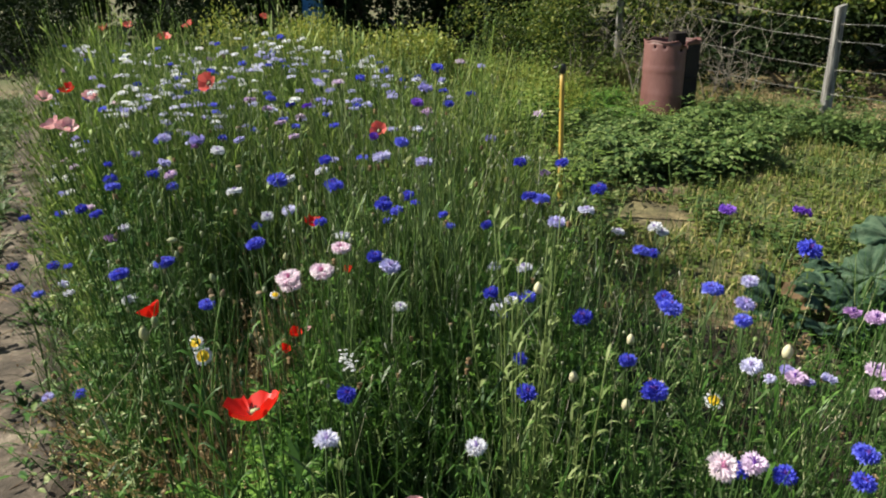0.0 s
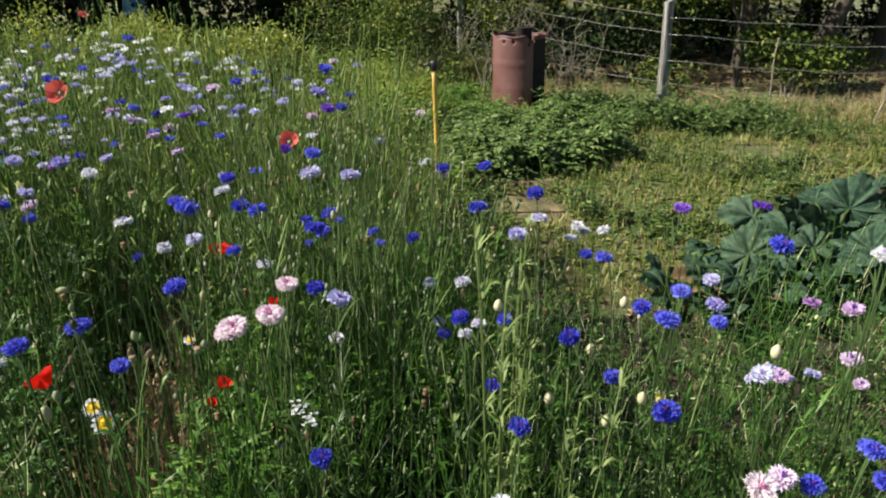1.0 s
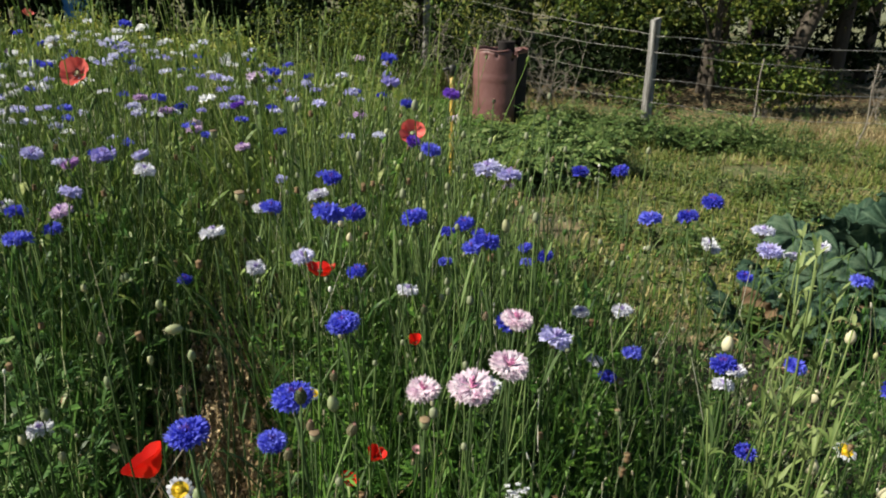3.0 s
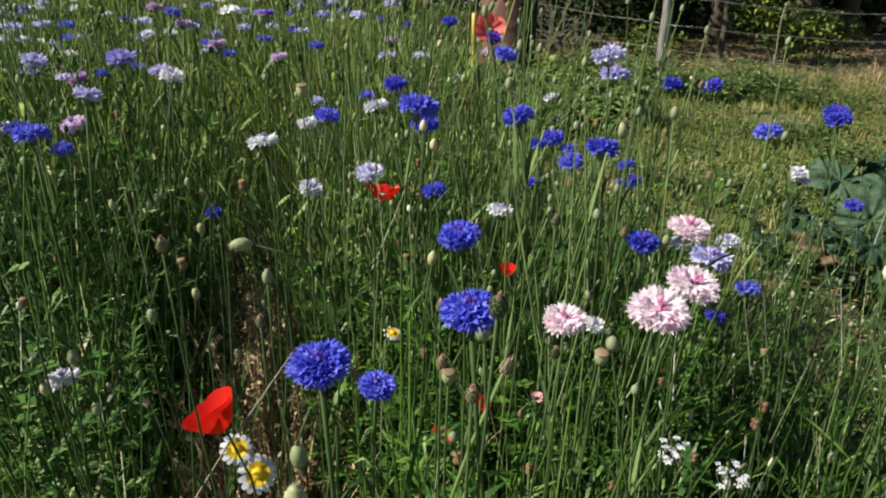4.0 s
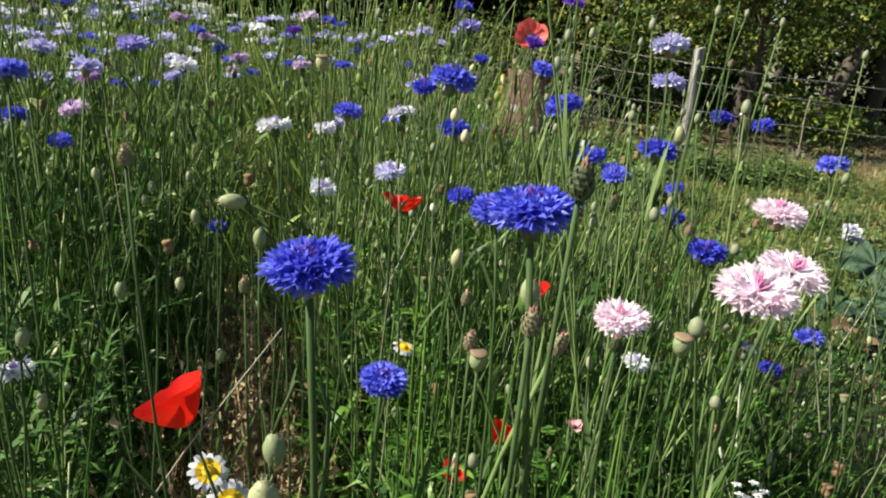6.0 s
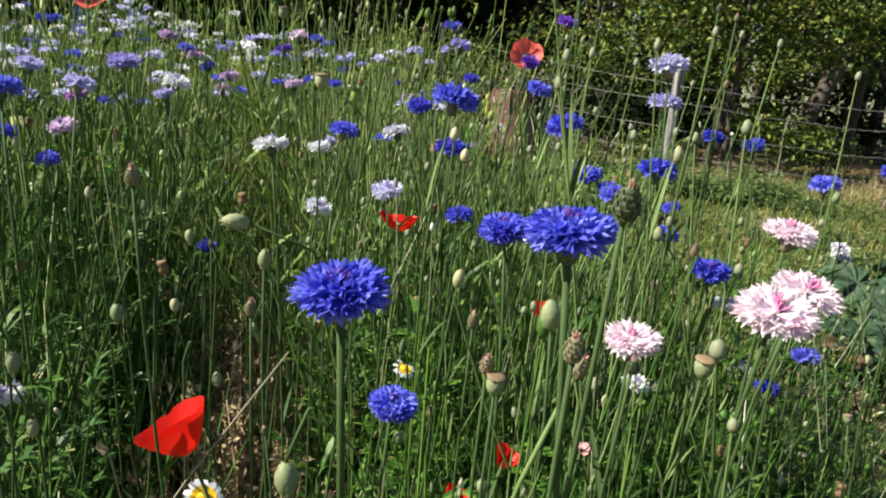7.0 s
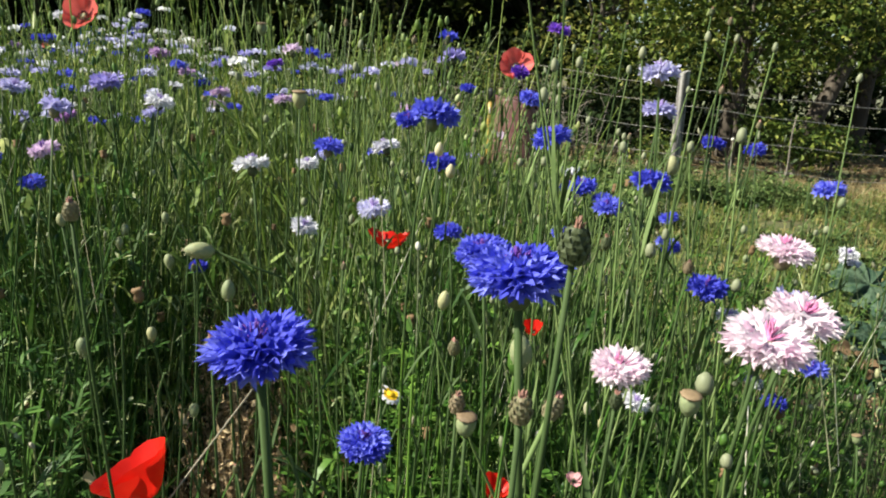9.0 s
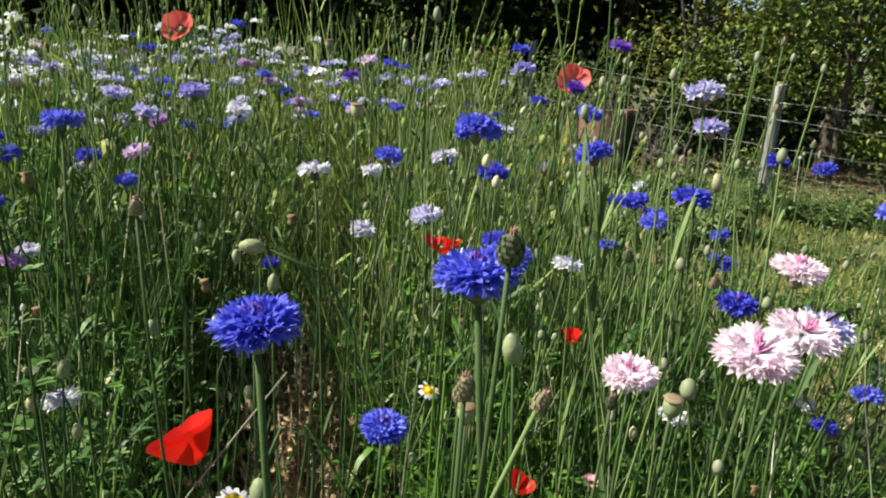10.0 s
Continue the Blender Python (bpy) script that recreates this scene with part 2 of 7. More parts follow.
M_EARTH = surface("reddish_earth", [(0.15, (0.057, 0.035, 0.021)), (0.5, (0.132, 0.086, 0.053)), (0.95, (0.238, 0.167, 0.110))], 6, 50, 0.95, 1.0, 0.015)
M_YELLOWED = leafy("yellowed_leaf", [(0.0, (0.101, 0.133, 0.027)), (1.0, (0.234, 0.234, 0.062))], 0.7, 0.2, False, 12, 0.9)
M_WITHERED = leafy("withered_leaf", [(0.0, (0.060, 0.040, 0.022)), (1.0, (0.180, 0.115, 0.060))], 0.8, 0.05, False, 14, 0.9)
M_DEBRIS = leafy("dry_debris", [(0.0, (0.050, 0.030, 0.018)), (0.6, (0.190, 0.120, 0.060)), (1.0, (0.400, 0.290, 0.170))], 0.8, 0.1)
M_TREE = leafy("tree_leaf", [(0.0, (0.012, 0.022, 0.006)), (0.4, (0.040, 0.062, 0.013)), (0.75, (0.125, 0.152, 0.029)), (1.0, (0.290, 0.285, 0.070))], 0.5, 0.25, spec=0.2, patchy=1.5)
M_YBUSH = leafy("yellow_green_leaf", [(0.0, (0.103, 0.155, 0.022)), (0.5, (0.232, 0.284, 0.043)), (1.0, (0.460, 0.450, 0.100))], 0.5, 0.3)
M_BUSH = leafy("bright_bush_leaf", [(0.0, (0.018, 0.038, 0.008)), (0.4, (0.058, 0.098, 0.018)), (0.8, (0.150, 0.195, 0.034)), (1.0, (0.290, 0.295, 0.070))], 0.5, 0.3, spec=0.2, patchy=1.1)
# near-black leaf colour that carries the deep shade of wood and hedge
M_SHADETREE = leafy("shaded_leaf", [(0.0, (0.009, 0.017, 0.006)), (0.7, (0.020, 0.035, 0.011)), (1.0, (0.039, 0.055, 0.016))], 0.7, 0.12, spec=0.08)
M_BARK = surface("bark", [(0.0, (0.022, 0.018, 0.013)), (0.5, (0.066, 0.053, 0.040)), (1.0, (0.141, 0.123, 0.097))], 6, 45, 0.95, 0.9, 0.02, 0, (1, 1, 0.3))
M_TWIG = surface("grey_twig", [(0.0, (0.088, 0.075, 0.057)), (1.0, (0.299, 0.264, 0.220))], 10, 80, 0.9)
M_POST = surface("weathered_wood", [(0.30, (0.035, 0.031, 0.026)), (0.42, (0.120, 0.114, 0.106)), (0.72, (0.330, 0.322, 0.310))], 26, 110, 0.9, 1.0, 0.010, 0, (1, 1, 0.12))
M_FIELD = surface("sunlit_field", [(0.2, (0.079, 0.088, 0.044)), (0.5, (0.123, 0.132, 0.070)), (0.9, (0.202, 0.202, 0.123))], 0.5, 6, 0.95, 0.25, 0.02)
M_WIRE = surface("galvanised_wire", [(0.0, (0.20, 0.18, 0.16)), (1.0, (0.46, 0.45, 0.43))], 20, 120, 0.5, 0.2, 0.001, 0.8)
M_DRUM = surface("rusty_brown_drum", [(0.1, (0.048, 0.018, 0.016)), (0.4, (0.128, 0.055, 0.051)), (0.75, (0.176, 0.086, 0.081)), (1.0, (0.246, 0.136, 0.119))], 3.5, 30, 0.5, 0.35, 0.004, 0.0, (1, 1, 0.5))
# black of the charred contents and tin, also the shade painted on the drum's side
M_DRUMDARK = surface("burnt_and_shaded_black", [(0.0, (0.006, 0.005, 0.005)), (0.8, (0.018, 0.012, 0.011)), (1.0, (0.05, 0.024, 0.02))], 4, 40, 0.95)
M_STAKE = surface("yellow_stake", [(0.0, (0.317, 0.194, 0.035)), (0.5, (0.493, 0.326, 0.062)), (1.0, (0.616, 0.440, 0.123))], 8, 60, 0.5, 0.2, 0.002, 0, (1, 1, 0.2))
M_CAP = surface("black_plastic", [(0.0, (0.012, 0.012, 0.012)), (1.0, (0.035, 0.033, 0.03))], 10, 60, 0.45, 0.2, 0.001)
M_BARREL = surface("blue_plastic", [(0.0, (0.03, 0.14, 0.34)), (1.0, (0.06, 0.24, 0.48))], 3, 30, 0.65, 0.15, 0.002)
M_SOIL = surface("soil", [(0.0, (0.011, 0.007, 0.004)), (0.5, (0.030, 0.020, 0.012)), (1.0, (0.084, 0.060, 0.037))], 3, 55, 0.95, 1.0, 0.02)
M_PATH = surface("dry_earth", [(0.25, (0.026, 0.020, 0.014)), (0.5, (0.085, 0.065, 0.048)), (0.85, (0.28, 0.23, 0.175))], 7, 45, 0.95, 0.9, 0.012)


def ground_material():
    """Earth with patches of straw and of thin green growth."""
    m, nt, nd, ln = nodes_of("ground_earth_and_grass")
    out = nd.new("ShaderNodeOutputMaterial")
    tex = nd.new("ShaderNodeTexCoord")
    big = nd.new("ShaderNodeTexNoise")
    big.inputs["Scale"].default_value = 0.55
    big.inputs["Detail"].default_value = 7
    mid = nd.new("ShaderNodeTexNoise")
    mid.inputs["Scale"].default_value = 7.0
    mid.inputs["Detail"].default_value = 8
    mid.inputs["Roughness"].default_value = 0.7
    fin = nd.new("ShaderNodeTexNoise")
    fin.inputs["Scale"].default_value = 70.0
    fin.inputs["Detail"].default_value = 5
    for n in (big, mid, fin):
        ln.new(tex.outputs["Object"], n.inputs["Vector"])
    r1 = ramp(nd, [(0.35, (0.050, 0.036, 0.020)), (0.5, (0.12, 0.095, 0.045)), (0.62, (0.24, 0.19, 0.095))])
    ln.new(mid.outputs["Fac"], r1.inputs["Fac"])
    r2 = ramp(nd, [(0.3, (0.028, 0.042, 0.012)), (0.5, (0.070, 0.088, 0.026)), (0.7, (0.17, 0.15, 0.06))])
    ln.new(fin.outputs["Fac"], r2.inputs["Fac"])
    r3 = ramp(nd, [(0.40, (0, 0, 0)), (0.56, (1, 1, 1))])
    ln.new(big.outputs["Fac"], r3.inputs["Fac"])
    mx = nd.new("ShaderNodeMixRGB")
    ln.new(r3.outputs["Color"], mx.inputs["Fac"])
    ln.new(r1.outputs["Color"], mx.inputs["Color1"])
    ln.new(r2.outputs["Color"], mx.inputs["Color2"])
    b = nd.new("ShaderNodeBsdfPrincipled")
    b.inputs["Roughness"].default_value = 0.95
    ln.new(mx.outputs["Color"], b.inputs["Base Color"])
    bp = nd.new("ShaderNodeBump")
    bp.inputs["Strength"].default_value = 0.9
    bp.inputs["Distance"].default_value = 0.02
    ln.new(fin.outputs["Fac"], bp.inputs["Height"])
    ln.new(bp.outputs["Normal"], b.inputs["Normal"])
    ln.new(b.outputs[0], out.inputs["Surface"])
    return m


M_GROUND = ground_material()


# ---- mesh tools ----
def make_mesh(name, V, F, material, smooth=True):
    """A mesh from arrays of vertices and of triangles."""
    V = np.asarray(V, dtype=np.float32)
    F = np.asarray(F, dtype=np.int32)
    me = bpy.data.meshes.new(name)
    me.vertices.add(len(V))
    me.vertices.foreach_set("co", V.ravel())
    me.loops.add(F.size)
    me.loops.foreach_set("vertex_index", F.ravel())
    me.polygons.add(len(F))
    me.polygons.foreach_set("loop_start", np.arange(0, F.size, 3, dtype=np.int32))
    me.polygons.foreach_set("loop_total", np.full(len(F), 3, dtype=np.int32))
    me.polygons.foreach_set("use_smooth", np.full(len(F), smooth, dtype=bool))
    me.update(calc_edges=True)
    me.materials.append(material)
    return me


def join(pieces):
    V, F, n = [], [], 0
    for v, f in pieces:
        V.append(v)
        F.append(np.asarray(f) + n)
        n += len(v)
    return np.concatenate(V), np.concatenate(F)


def welded(core, pieces, feet):
    """Small pieces grown together with a core: each one's foot is joined to the core's first middle point."""
    V, F = join([core] + pieces)
    o = len(core[0])
    hub = o - 2
    fan = []
    for v, f in pieces:
        ring = [o + k for k in feet]
        fan += [(hub, ring[k], ring[(k + 1) % len(ring)]) for k in range(len(ring) if len(ring) > 2 else 1)]
        o += len(v)
    return V, np.concatenate([F, np.array(fan)])


def tube(P, R, sides=5, close=True):
    """A tapered tube along the points P with radii R."""
    P = np.asarray(P, float)
    R = np.broadcast_to(np.asarray(R, float), (len(P),))
    T = np.gradient(P, axis=0)
    T /= np.linalg.norm(T, axis=1, keepdims=True) + 1e-9
    ref = np.array([1.0, 0.13, 0.0]) if abs(T[:, 0]).mean() < 0.8 else np.array([0.0, 1.0, 0.1])
    A = np.cross(T, ref)
    A /= np.linalg.norm(A, axis=1, keepdims=True) + 1e-9
    B = np.cross(T, A)
    a = np.linspace(0, 2 * np.pi, sides, endpoint=False)
    V = P[:, None] + R[:, None, None] * (A[:, None] * np.cos(a)[None, :, None] + B[:, None] * np.sin(a)[None, :, None])
    V = V.reshape(-1, 3)
    F = []
    for i in range(len(P) - 1):
        for j in range(sides):
            p, q = i * sides + j, i * sides + (j + 1) % sides
            F += [(p, q, q + sides), (p, q + sides, p + sides)]
    if close:
        n = len(V)
        V = np.concatenate([V, P[-1:]])
        o = (len(P) - 1) * sides
        F += [(o + j, o + (j + 1) % sides, n) for j in range(sides)]
    return V, np.array(F)


def blade(P, W, side, fold=0.0):
    """A narrow leaf along P, with widths W across the direction side; fold lifts its edges."""
    P = np.asarray(P, float)
    W = np.asarray(W, float)[:, None]
    s = np.asarray(side, float)
    s = s / (np.linalg.norm(s) + 1e-9)
    if fold:
        up = np.array([0, 0, fold])
        V = np.concatenate([P - s * W / 2 + up * W, P, P + s * W / 2 + up * W])
        k = len(P)
        F = []
        for i in range(k - 1):
            for o in (0, k):
                F += [(o + i, o + i + k, o + i + k + 1), (o + i, o + i + k + 1, o + i + 1)]
        return V, np.array(F)
    V = np.concatenate([P - s * W / 2, P + s * W / 2])
    k = len(P)
    F = []
    for i in range(k - 1):
        F += [(i, i + k, i + k + 1), (i, i + k + 1, i + 1)]
    return V, np.array(F)


def lathe(profile, sides=12, wob=0.0):
    """A body of revolution from (radius, z) pairs."""
    a = np.linspace(0, 2 * np.pi, sides, endpoint=False)
    V, F = [], []
    for k, (r, z) in enumerate(profile):
        w = 1 + wob * np.cos(a * (sides // 2)) if sides > 3 else 1
        V.append(np.stack([r * w * np.cos(a), r * w * np.sin(a), np.full(sides, z)], 1))
    for i in range(len(profile) - 1):
        for j in range(sides):
            p, q = i * sides + j, i * sides + (j + 1) % sides
            F += [(p, q, q + sides), (p, q + sides, p + sides)]
    V = np.concatenate(V)
    n = len(V)
    V = np.concatenate([V, [[0, 0, profile[0][1]], [0, 0, profile[-1][1]]]])
    o = (len(profile) - 1) * sides
    F += [((j + 1) % sides, j, n) for j in range(sides)]
    F += [(o + j, o + (j + 1) % sides, n + 1) for j in range(sides)]
    return V, np.array(F)


def arc(start, direction, length, droop, k=5):
    """A curve that starts along direction and bends downward by droop."""
    d = np.asarray(direction, float)
    d = d / np.linalg.norm(d)
    s = np.linspace(0, 1, k)[:, None]
    P = np.asarray(start, float) + d * length * s
    P[:, 2] -= (droop * length * s[:, 0] ** 2)
    return P


def scattered(templates, x, y, z, sxy, sz, lean=0.12):
    """Copies of small plant meshes at (x, y, z), turned, scaled and leaning at random, as one mesh."""
    n = len(x)
    pick = nrg.integers(0, len(templates), n)
    Vs, Fs, off = [], [], 0
    for t, (v, f) in enumerate(templates):
        idx = np.nonzero(pick == t)[0]
        if not len(idx):
            continue
        a = nrg.uniform(0, 2 * np.pi, len(idx))
        c, s = np.cos(a)[:, None], np.sin(a)[:, None]
        X = (v[None, :, 0] * c - v[None, :, 1] * s) * sxy[idx][:, None]
        Y = (v[None, :, 0] * s + v[None, :, 1] * c) * sxy[idx][:, None]
        Z = v[None, :, 2] * sz[idx][:, None]
        lx, ly = nrg.normal(0, lean, len(idx))[:, None], nrg.normal(0, lean, len(idx))[:, None]
        V = np.stack([X + lx * Z + x[idx][:, None], Y + ly * Z + y[idx][:, None], Z + z[idx][:, None]], 2)
        F = f[None] + (np.arange(len(idx)) * len(v))[:, None, None] + off
        Vs.append(V.reshape(-1, 3))
        Fs.append(F.reshape(-1, 3))
        off += len(idx) * len(v)
    return np.concatenate(Vs), np.concatenate(Fs)


def part(name, mesh, parent, label="", m=None):
    ob = new(name, mesh)
    ob.parent = parent
    if m is not None:
        ob.matrix_local = m
    if label:
        ob["label"] = label
    return ob


def thing(name, m, label, category, group="", kind=""):
    ob = new(name)
    ob.empty_display_size = 0.05
    ob.matrix_world = m
    return tagged(ob, label, category, group, kind)


def stuff(name, VF, material, label, category, smooth=True):
    return tagged(new(name, make_mesh(name, *VF, material, smooth)), label, category, "", "stuff")


def to_axis(axis, spin=0.0):
    q = Vector(axis).to_track_quat("Z", "Y")
    return q.to_matrix().to_4x4() @ Matrix.Rotation(spin, 4, "Z")


def gfield(x, y):
    """Height of the ground."""
    return 0.02 * np.sin(x * 1.7 + 0.4) * np.cos(y * 1.3) + 0.012 * np.sin(x * 5.1) * np.sin(y * 4.3 + 1.0)


# ---- ground ----
def build_ground():
    u = np.linspace(-1, 1, 141)
    gx = np.sinh(u * 4.4) / np.sinh(4.4) * 400
    gy = gx + 3.0
    X, Y = np.meshgrid(gx, gy)
    Z = gfield(X, Y) * np.exp(-(X ** 2 + (Y - 3) ** 2) / 3000)
    V = np.stack([X.ravel(), Y.ravel(), Z.ravel()], 1)
    n = len(u)
    i, j = np.meshgrid(np.arange(n - 1), np.arange(n - 1))
    a = (j * n + i).ravel()
    F = np.concatenate([np.stack([a, a + 1, a + n + 1], 1), np.stack([a, a + n + 1, a + n], 1)])
    g = new("ground", make_mesh("ground", V, F, M_GROUND))
    tagged(g, "earth ground with dry straw and thin grass", "ground", "", "structure")


build_ground()


def path_x(y):
    return -1.27 - 0.630 * (y - 1.88)


def build_path():
    ys = np.linspace(0.2, 16, 90)
    V, F = [], []
    for k, y in enumerate(ys):
        c = path_x(y)
        for s in (-1, -0.5, 0, 0.5, 1):
            w = (0.15 + 0.03 * math.sin(y * 3.1 + s * 2)) * s
            x = c + w
            V.append((x, y + 0.3 * w, float(gfield(x, y)) + 0.012 - 0.008 * abs(s)))
    for k in range(len(ys) - 1):
        for j in range(4):
            a = k * 5 + j
            F += [(a, a + 1, a + 6), (a, a + 6, a + 5)]
    tagged(new("dirt_path", make_mesh("dirt_path", np.array(V), F, M_PATH)), "narrow trodden path of dry pale earth", "path", "", "structure")


build_path()

# ---- distance: dark wood, hedge, trees ----
def leaf_template(l, w, fold=0.25):
    v = np.array([[0, 0, 0], [l * 0.45, -w / 2, fold * w], [l * 0.45, w / 2, fold * w], [l, 0, -0.1 * l], [l * 0.5, 0, 0]])
    f = np.array([[0, 1, 4], [0, 4, 2], [1, 3, 4], [4, 3, 2]])
    if l > 0.3:
        return v[:4], np.array([[0, 1, 2], [1, 3, 2]])
    return v, f


def leaf_cloud(centres, radii, count, l, w, flat=1.0):
    """Many small folded leaves, gathered in uneven clumps round the given centres."""
    centres = np.asarray(centres, float)
    radii = np.asarray(radii, float)
    wgt = radii ** 2 / (radii ** 2).sum()
    nclump = max(8, count // 22)
    ci = nrg.choice(len(centres), nclump, p=wgt)
    d = nrg.normal(size=(nclump, 3))
    d /= np.linalg.norm(d, axis=1, keepdims=True)
    rr = nrg.uniform(0.45, 1.08, nclump) ** 0.6
    cl = centres[ci] + d * (radii[ci] * rr)[:, None] * np.array([1, 1, flat])
    k = nrg.integers(0, nclump, count)
    p = cl[k] + nrg.normal(0, 1, (count, 3)) * (0.10 + 0.12 * radii.mean()) * np.array([1, 1, 0.6])
    v, f = leaf_template(l, w)
    a = nrg.uniform(0, 2 * np.pi, count)
    b = nrg.normal(0.0, 0.7, count)
    g = nrg.normal(0.0, 0.6, count)
    s = nrg.uniform(0.6, 1.25, count)
    ca, sa, cb, sb, cg, sg = np.cos(a), np.sin(a), np.cos(b), np.sin(b), np.cos(g), np.sin(g)
    x, y, z = [v[None, :, i] * s[:, None] for i in range(3)]
    y, z = y * cg[:, None] - z * sg[:, None], y * sg[:, None] + z * cg[:, None]
    x, z = x * cb[:, None] + z * sb[:, None], -x * sb[:, None] + z * cb[:, None]
    x, y = x * ca[:, None] - y * sa[:, None], x * sa[:, None] + y * ca[:, None]
    V = np.stack([x, y, z], 2) + p[:, None]
    F = f[None] + (np.arange(count) * len(v))[:, None, None]
    return V.reshape(-1, 3), F.reshape(-1, 3)


def limb_points(a, b, bend, k=7):
    a, b = np.asarray(a, float), np.asarray(b, float)
    s = np.linspace(0, 1, k)[:, None]
    P = a + (b - a) * s
    off = np.sin(s[:, 0] * np.pi) * bend
    P[:, 0] += off * 0.7
    P[:, 2] += off
    return P + nrg.normal(0, 0.012, P.shape) * np.sin(s * np.pi)


def tree(x, y, height, crowns, leaves, mat, label, l=0.09, w=0.05, trunk_r=0.09, lean=(0, 0), category="tree", name="tree"):
    """A tapered trunk with limbs and a crown of many leaves; crowns are (dx, dy, z, r)."""
    t = thing(name, pose(x, y, 0), label, category, "trees and shrubs behind the fence")
    top = np.array([lean[0], lean[1], height * 0.62])
    part("trunk", make_mesh("trunk", *tube(limb_points((0, 0, -0.15), top, 0.06, 9), np.linspace(trunk_r, trunk_r * 0.35, 9), 9), M_BARK), t)
    for k, (dx, dy, z, r) in enumerate(crowns[:7]):
        s = 0.35 + 0.08 * k
        a = top * s
        part("limb", make_mesh("limb", *tube(limb_points(a, (dx, dy, z), 0.12), np.linspace(trunk_r * 0.45, trunk_r * 0.08, 7), 6), M_BARK), t)
    part("crown", make_mesh("crown", *leaf_cloud([c[:3] for c in crowns], [c[3] for c in crowns], leaves, l, w), mat, False), t)
    return t


def random_crowns(n, sx, sy, z0, z1, r0, r1):
    return [(rnd.uniform(-sx, sx), rnd.uniform(-sy, sy), rnd.uniform(z0, z1), rnd.uniform(r0, r1)) for _ in range(n)]


# dark wood behind, two rows deep, its canopy high and closed; its shade is put into the leaf colour
for row in range(3):
    for k in range(13):
        x = -22 + k * 3.0 + rnd.uniform(-0.8, 0.8) + row * 1.3
        y = 15.5 + row * 4.2 + rnd.uniform(-0.8, 0.8) + max(0.0, -x) * 0.02
        if x > 7.5 + row:
            continue
        low = 1.1 if row < 2 else 0.4
        tree(x, y, 9.0, random_crowns(11, 2.1, 1.9, low + 1.3, 7.6, 1.2, 1.9) + random_crowns(3, 1.9, 0.8, low, low + 1.2, 0.6, 0.9), 1500, M_SHADETREE,
             "tall woodland tree, deep shade put into its leaf colour", 0.46, 0.27, 0.15)
# leafy trees just behind the fence
tree(4.3, 11.0, 5.2, random_crowns(16, 1.6, 1.0, 1.2, 5.0, 0.6, 0.95), 6000, M_TREE,
     "young broad-leaved tree with sunlit green foliage", 0.10, 0.06, 0.06)
tree(7.0, 11.2, 5.4, random_crowns(17, 1.8, 1.0, 1.15, 5.2, 0.6, 0.95), 6500, M_TREE,
     "broad-leaved tree with low hanging sunlit branches", 0.10, 0.06, 0.09)
tree(1.6, 13.4, 5.0, random_crowns(14, 1.6, 0.9, 1.3, 4.8, 0.6, 1.0), 4500, M_TREE,
     "slender tree with thin foliage and bare lower stem", 0.11, 0.06, 0.05)
# trees added beside the garden; their crowns, mostly out of view, darken the strip behind the fence
for x, y in ((5.6, 12.8), (9.0, 12.6)):
    tree(x, y, 6.4, random_crowns(13, 1.7, 1.1, 3.0, 6.2, 0.8, 1.2), 2600, M_TREE, "tree added behind the fence, its high dense crown giving shade", 0.17, 0.10, 0.09)
# wide trees added for shade, crowns above the view over the strip behind the fence
for bx, by in ((6.2, 10.3), (8.4, 10.2)):
    tree(bx, by, 7.0, [(rnd.uniform(-1.6, 1.5), rnd.uniform(-2.0, 1.4), rnd.uniform(3.0, 4.8), rnd.uniform(0.75, 1.05)) for k in range(13)], 3800, M_TREE,
         "wide tree added with its crown above the view to shade the fence strip", 0.20, 0.12, 0.13)
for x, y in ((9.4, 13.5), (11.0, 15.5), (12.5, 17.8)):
    tree(x, y, 8.5, random_crowns(12, 1.7, 1.5, 4.2, 8.0, 0.9, 1.5), 2600, M_SHADETREE, "tall woodland tree, deep shade put into its leaf colour", 0.34, 0.2, 0.13)
for k in range(9):
    tree(15 + 3.6 * k, 44 - 1.9 * k + rnd.uniform(-1, 1), 7, random_crowns(9, 2.4, 1.5, 1.0, 6.0, 1.3, 2.0), 1500, M_BUSH, "far tree in the hedge beyond the field", 0.5, 0.32, 0.2)
# low boughs with sunlit leaves hanging down behind the wire
tree(5.2, 8.75, 3.4, [(-1.1, -0.3, 1.75, 0.35), (-0.6, -0.5, 2.1, 0.4), (-0.1, -0.5, 1.6, 0.38), (0.5, -0.5, 1.95, 0.42), (1.0, -0.4, 1.55, 0.35), (1.4, -0.3, 2.1, 0.42), (0.2, -0.3, 2.5, 0.45),
                      (-1.3, -0.2, 2.3, 0.42), (1.9, -0.2, 1.75, 0.35), (-1.6, 0.0, 1.5, 0.28),
                      (-1.5, 0.5, 1.25, 0.32), (-0.9, 0.6, 1.15, 0.30), (-0.3, 0.7, 1.3, 0.34), (0.4, 0.8, 1.2, 0.32), (1.1, 0.7, 1.3, 0.30), (0.1, 0.9, 0.95, 0.24)], 6400, M_BUSH, "slender tree with low sunlit boughs behind the wire", 0.085, 0.055, 0.045)
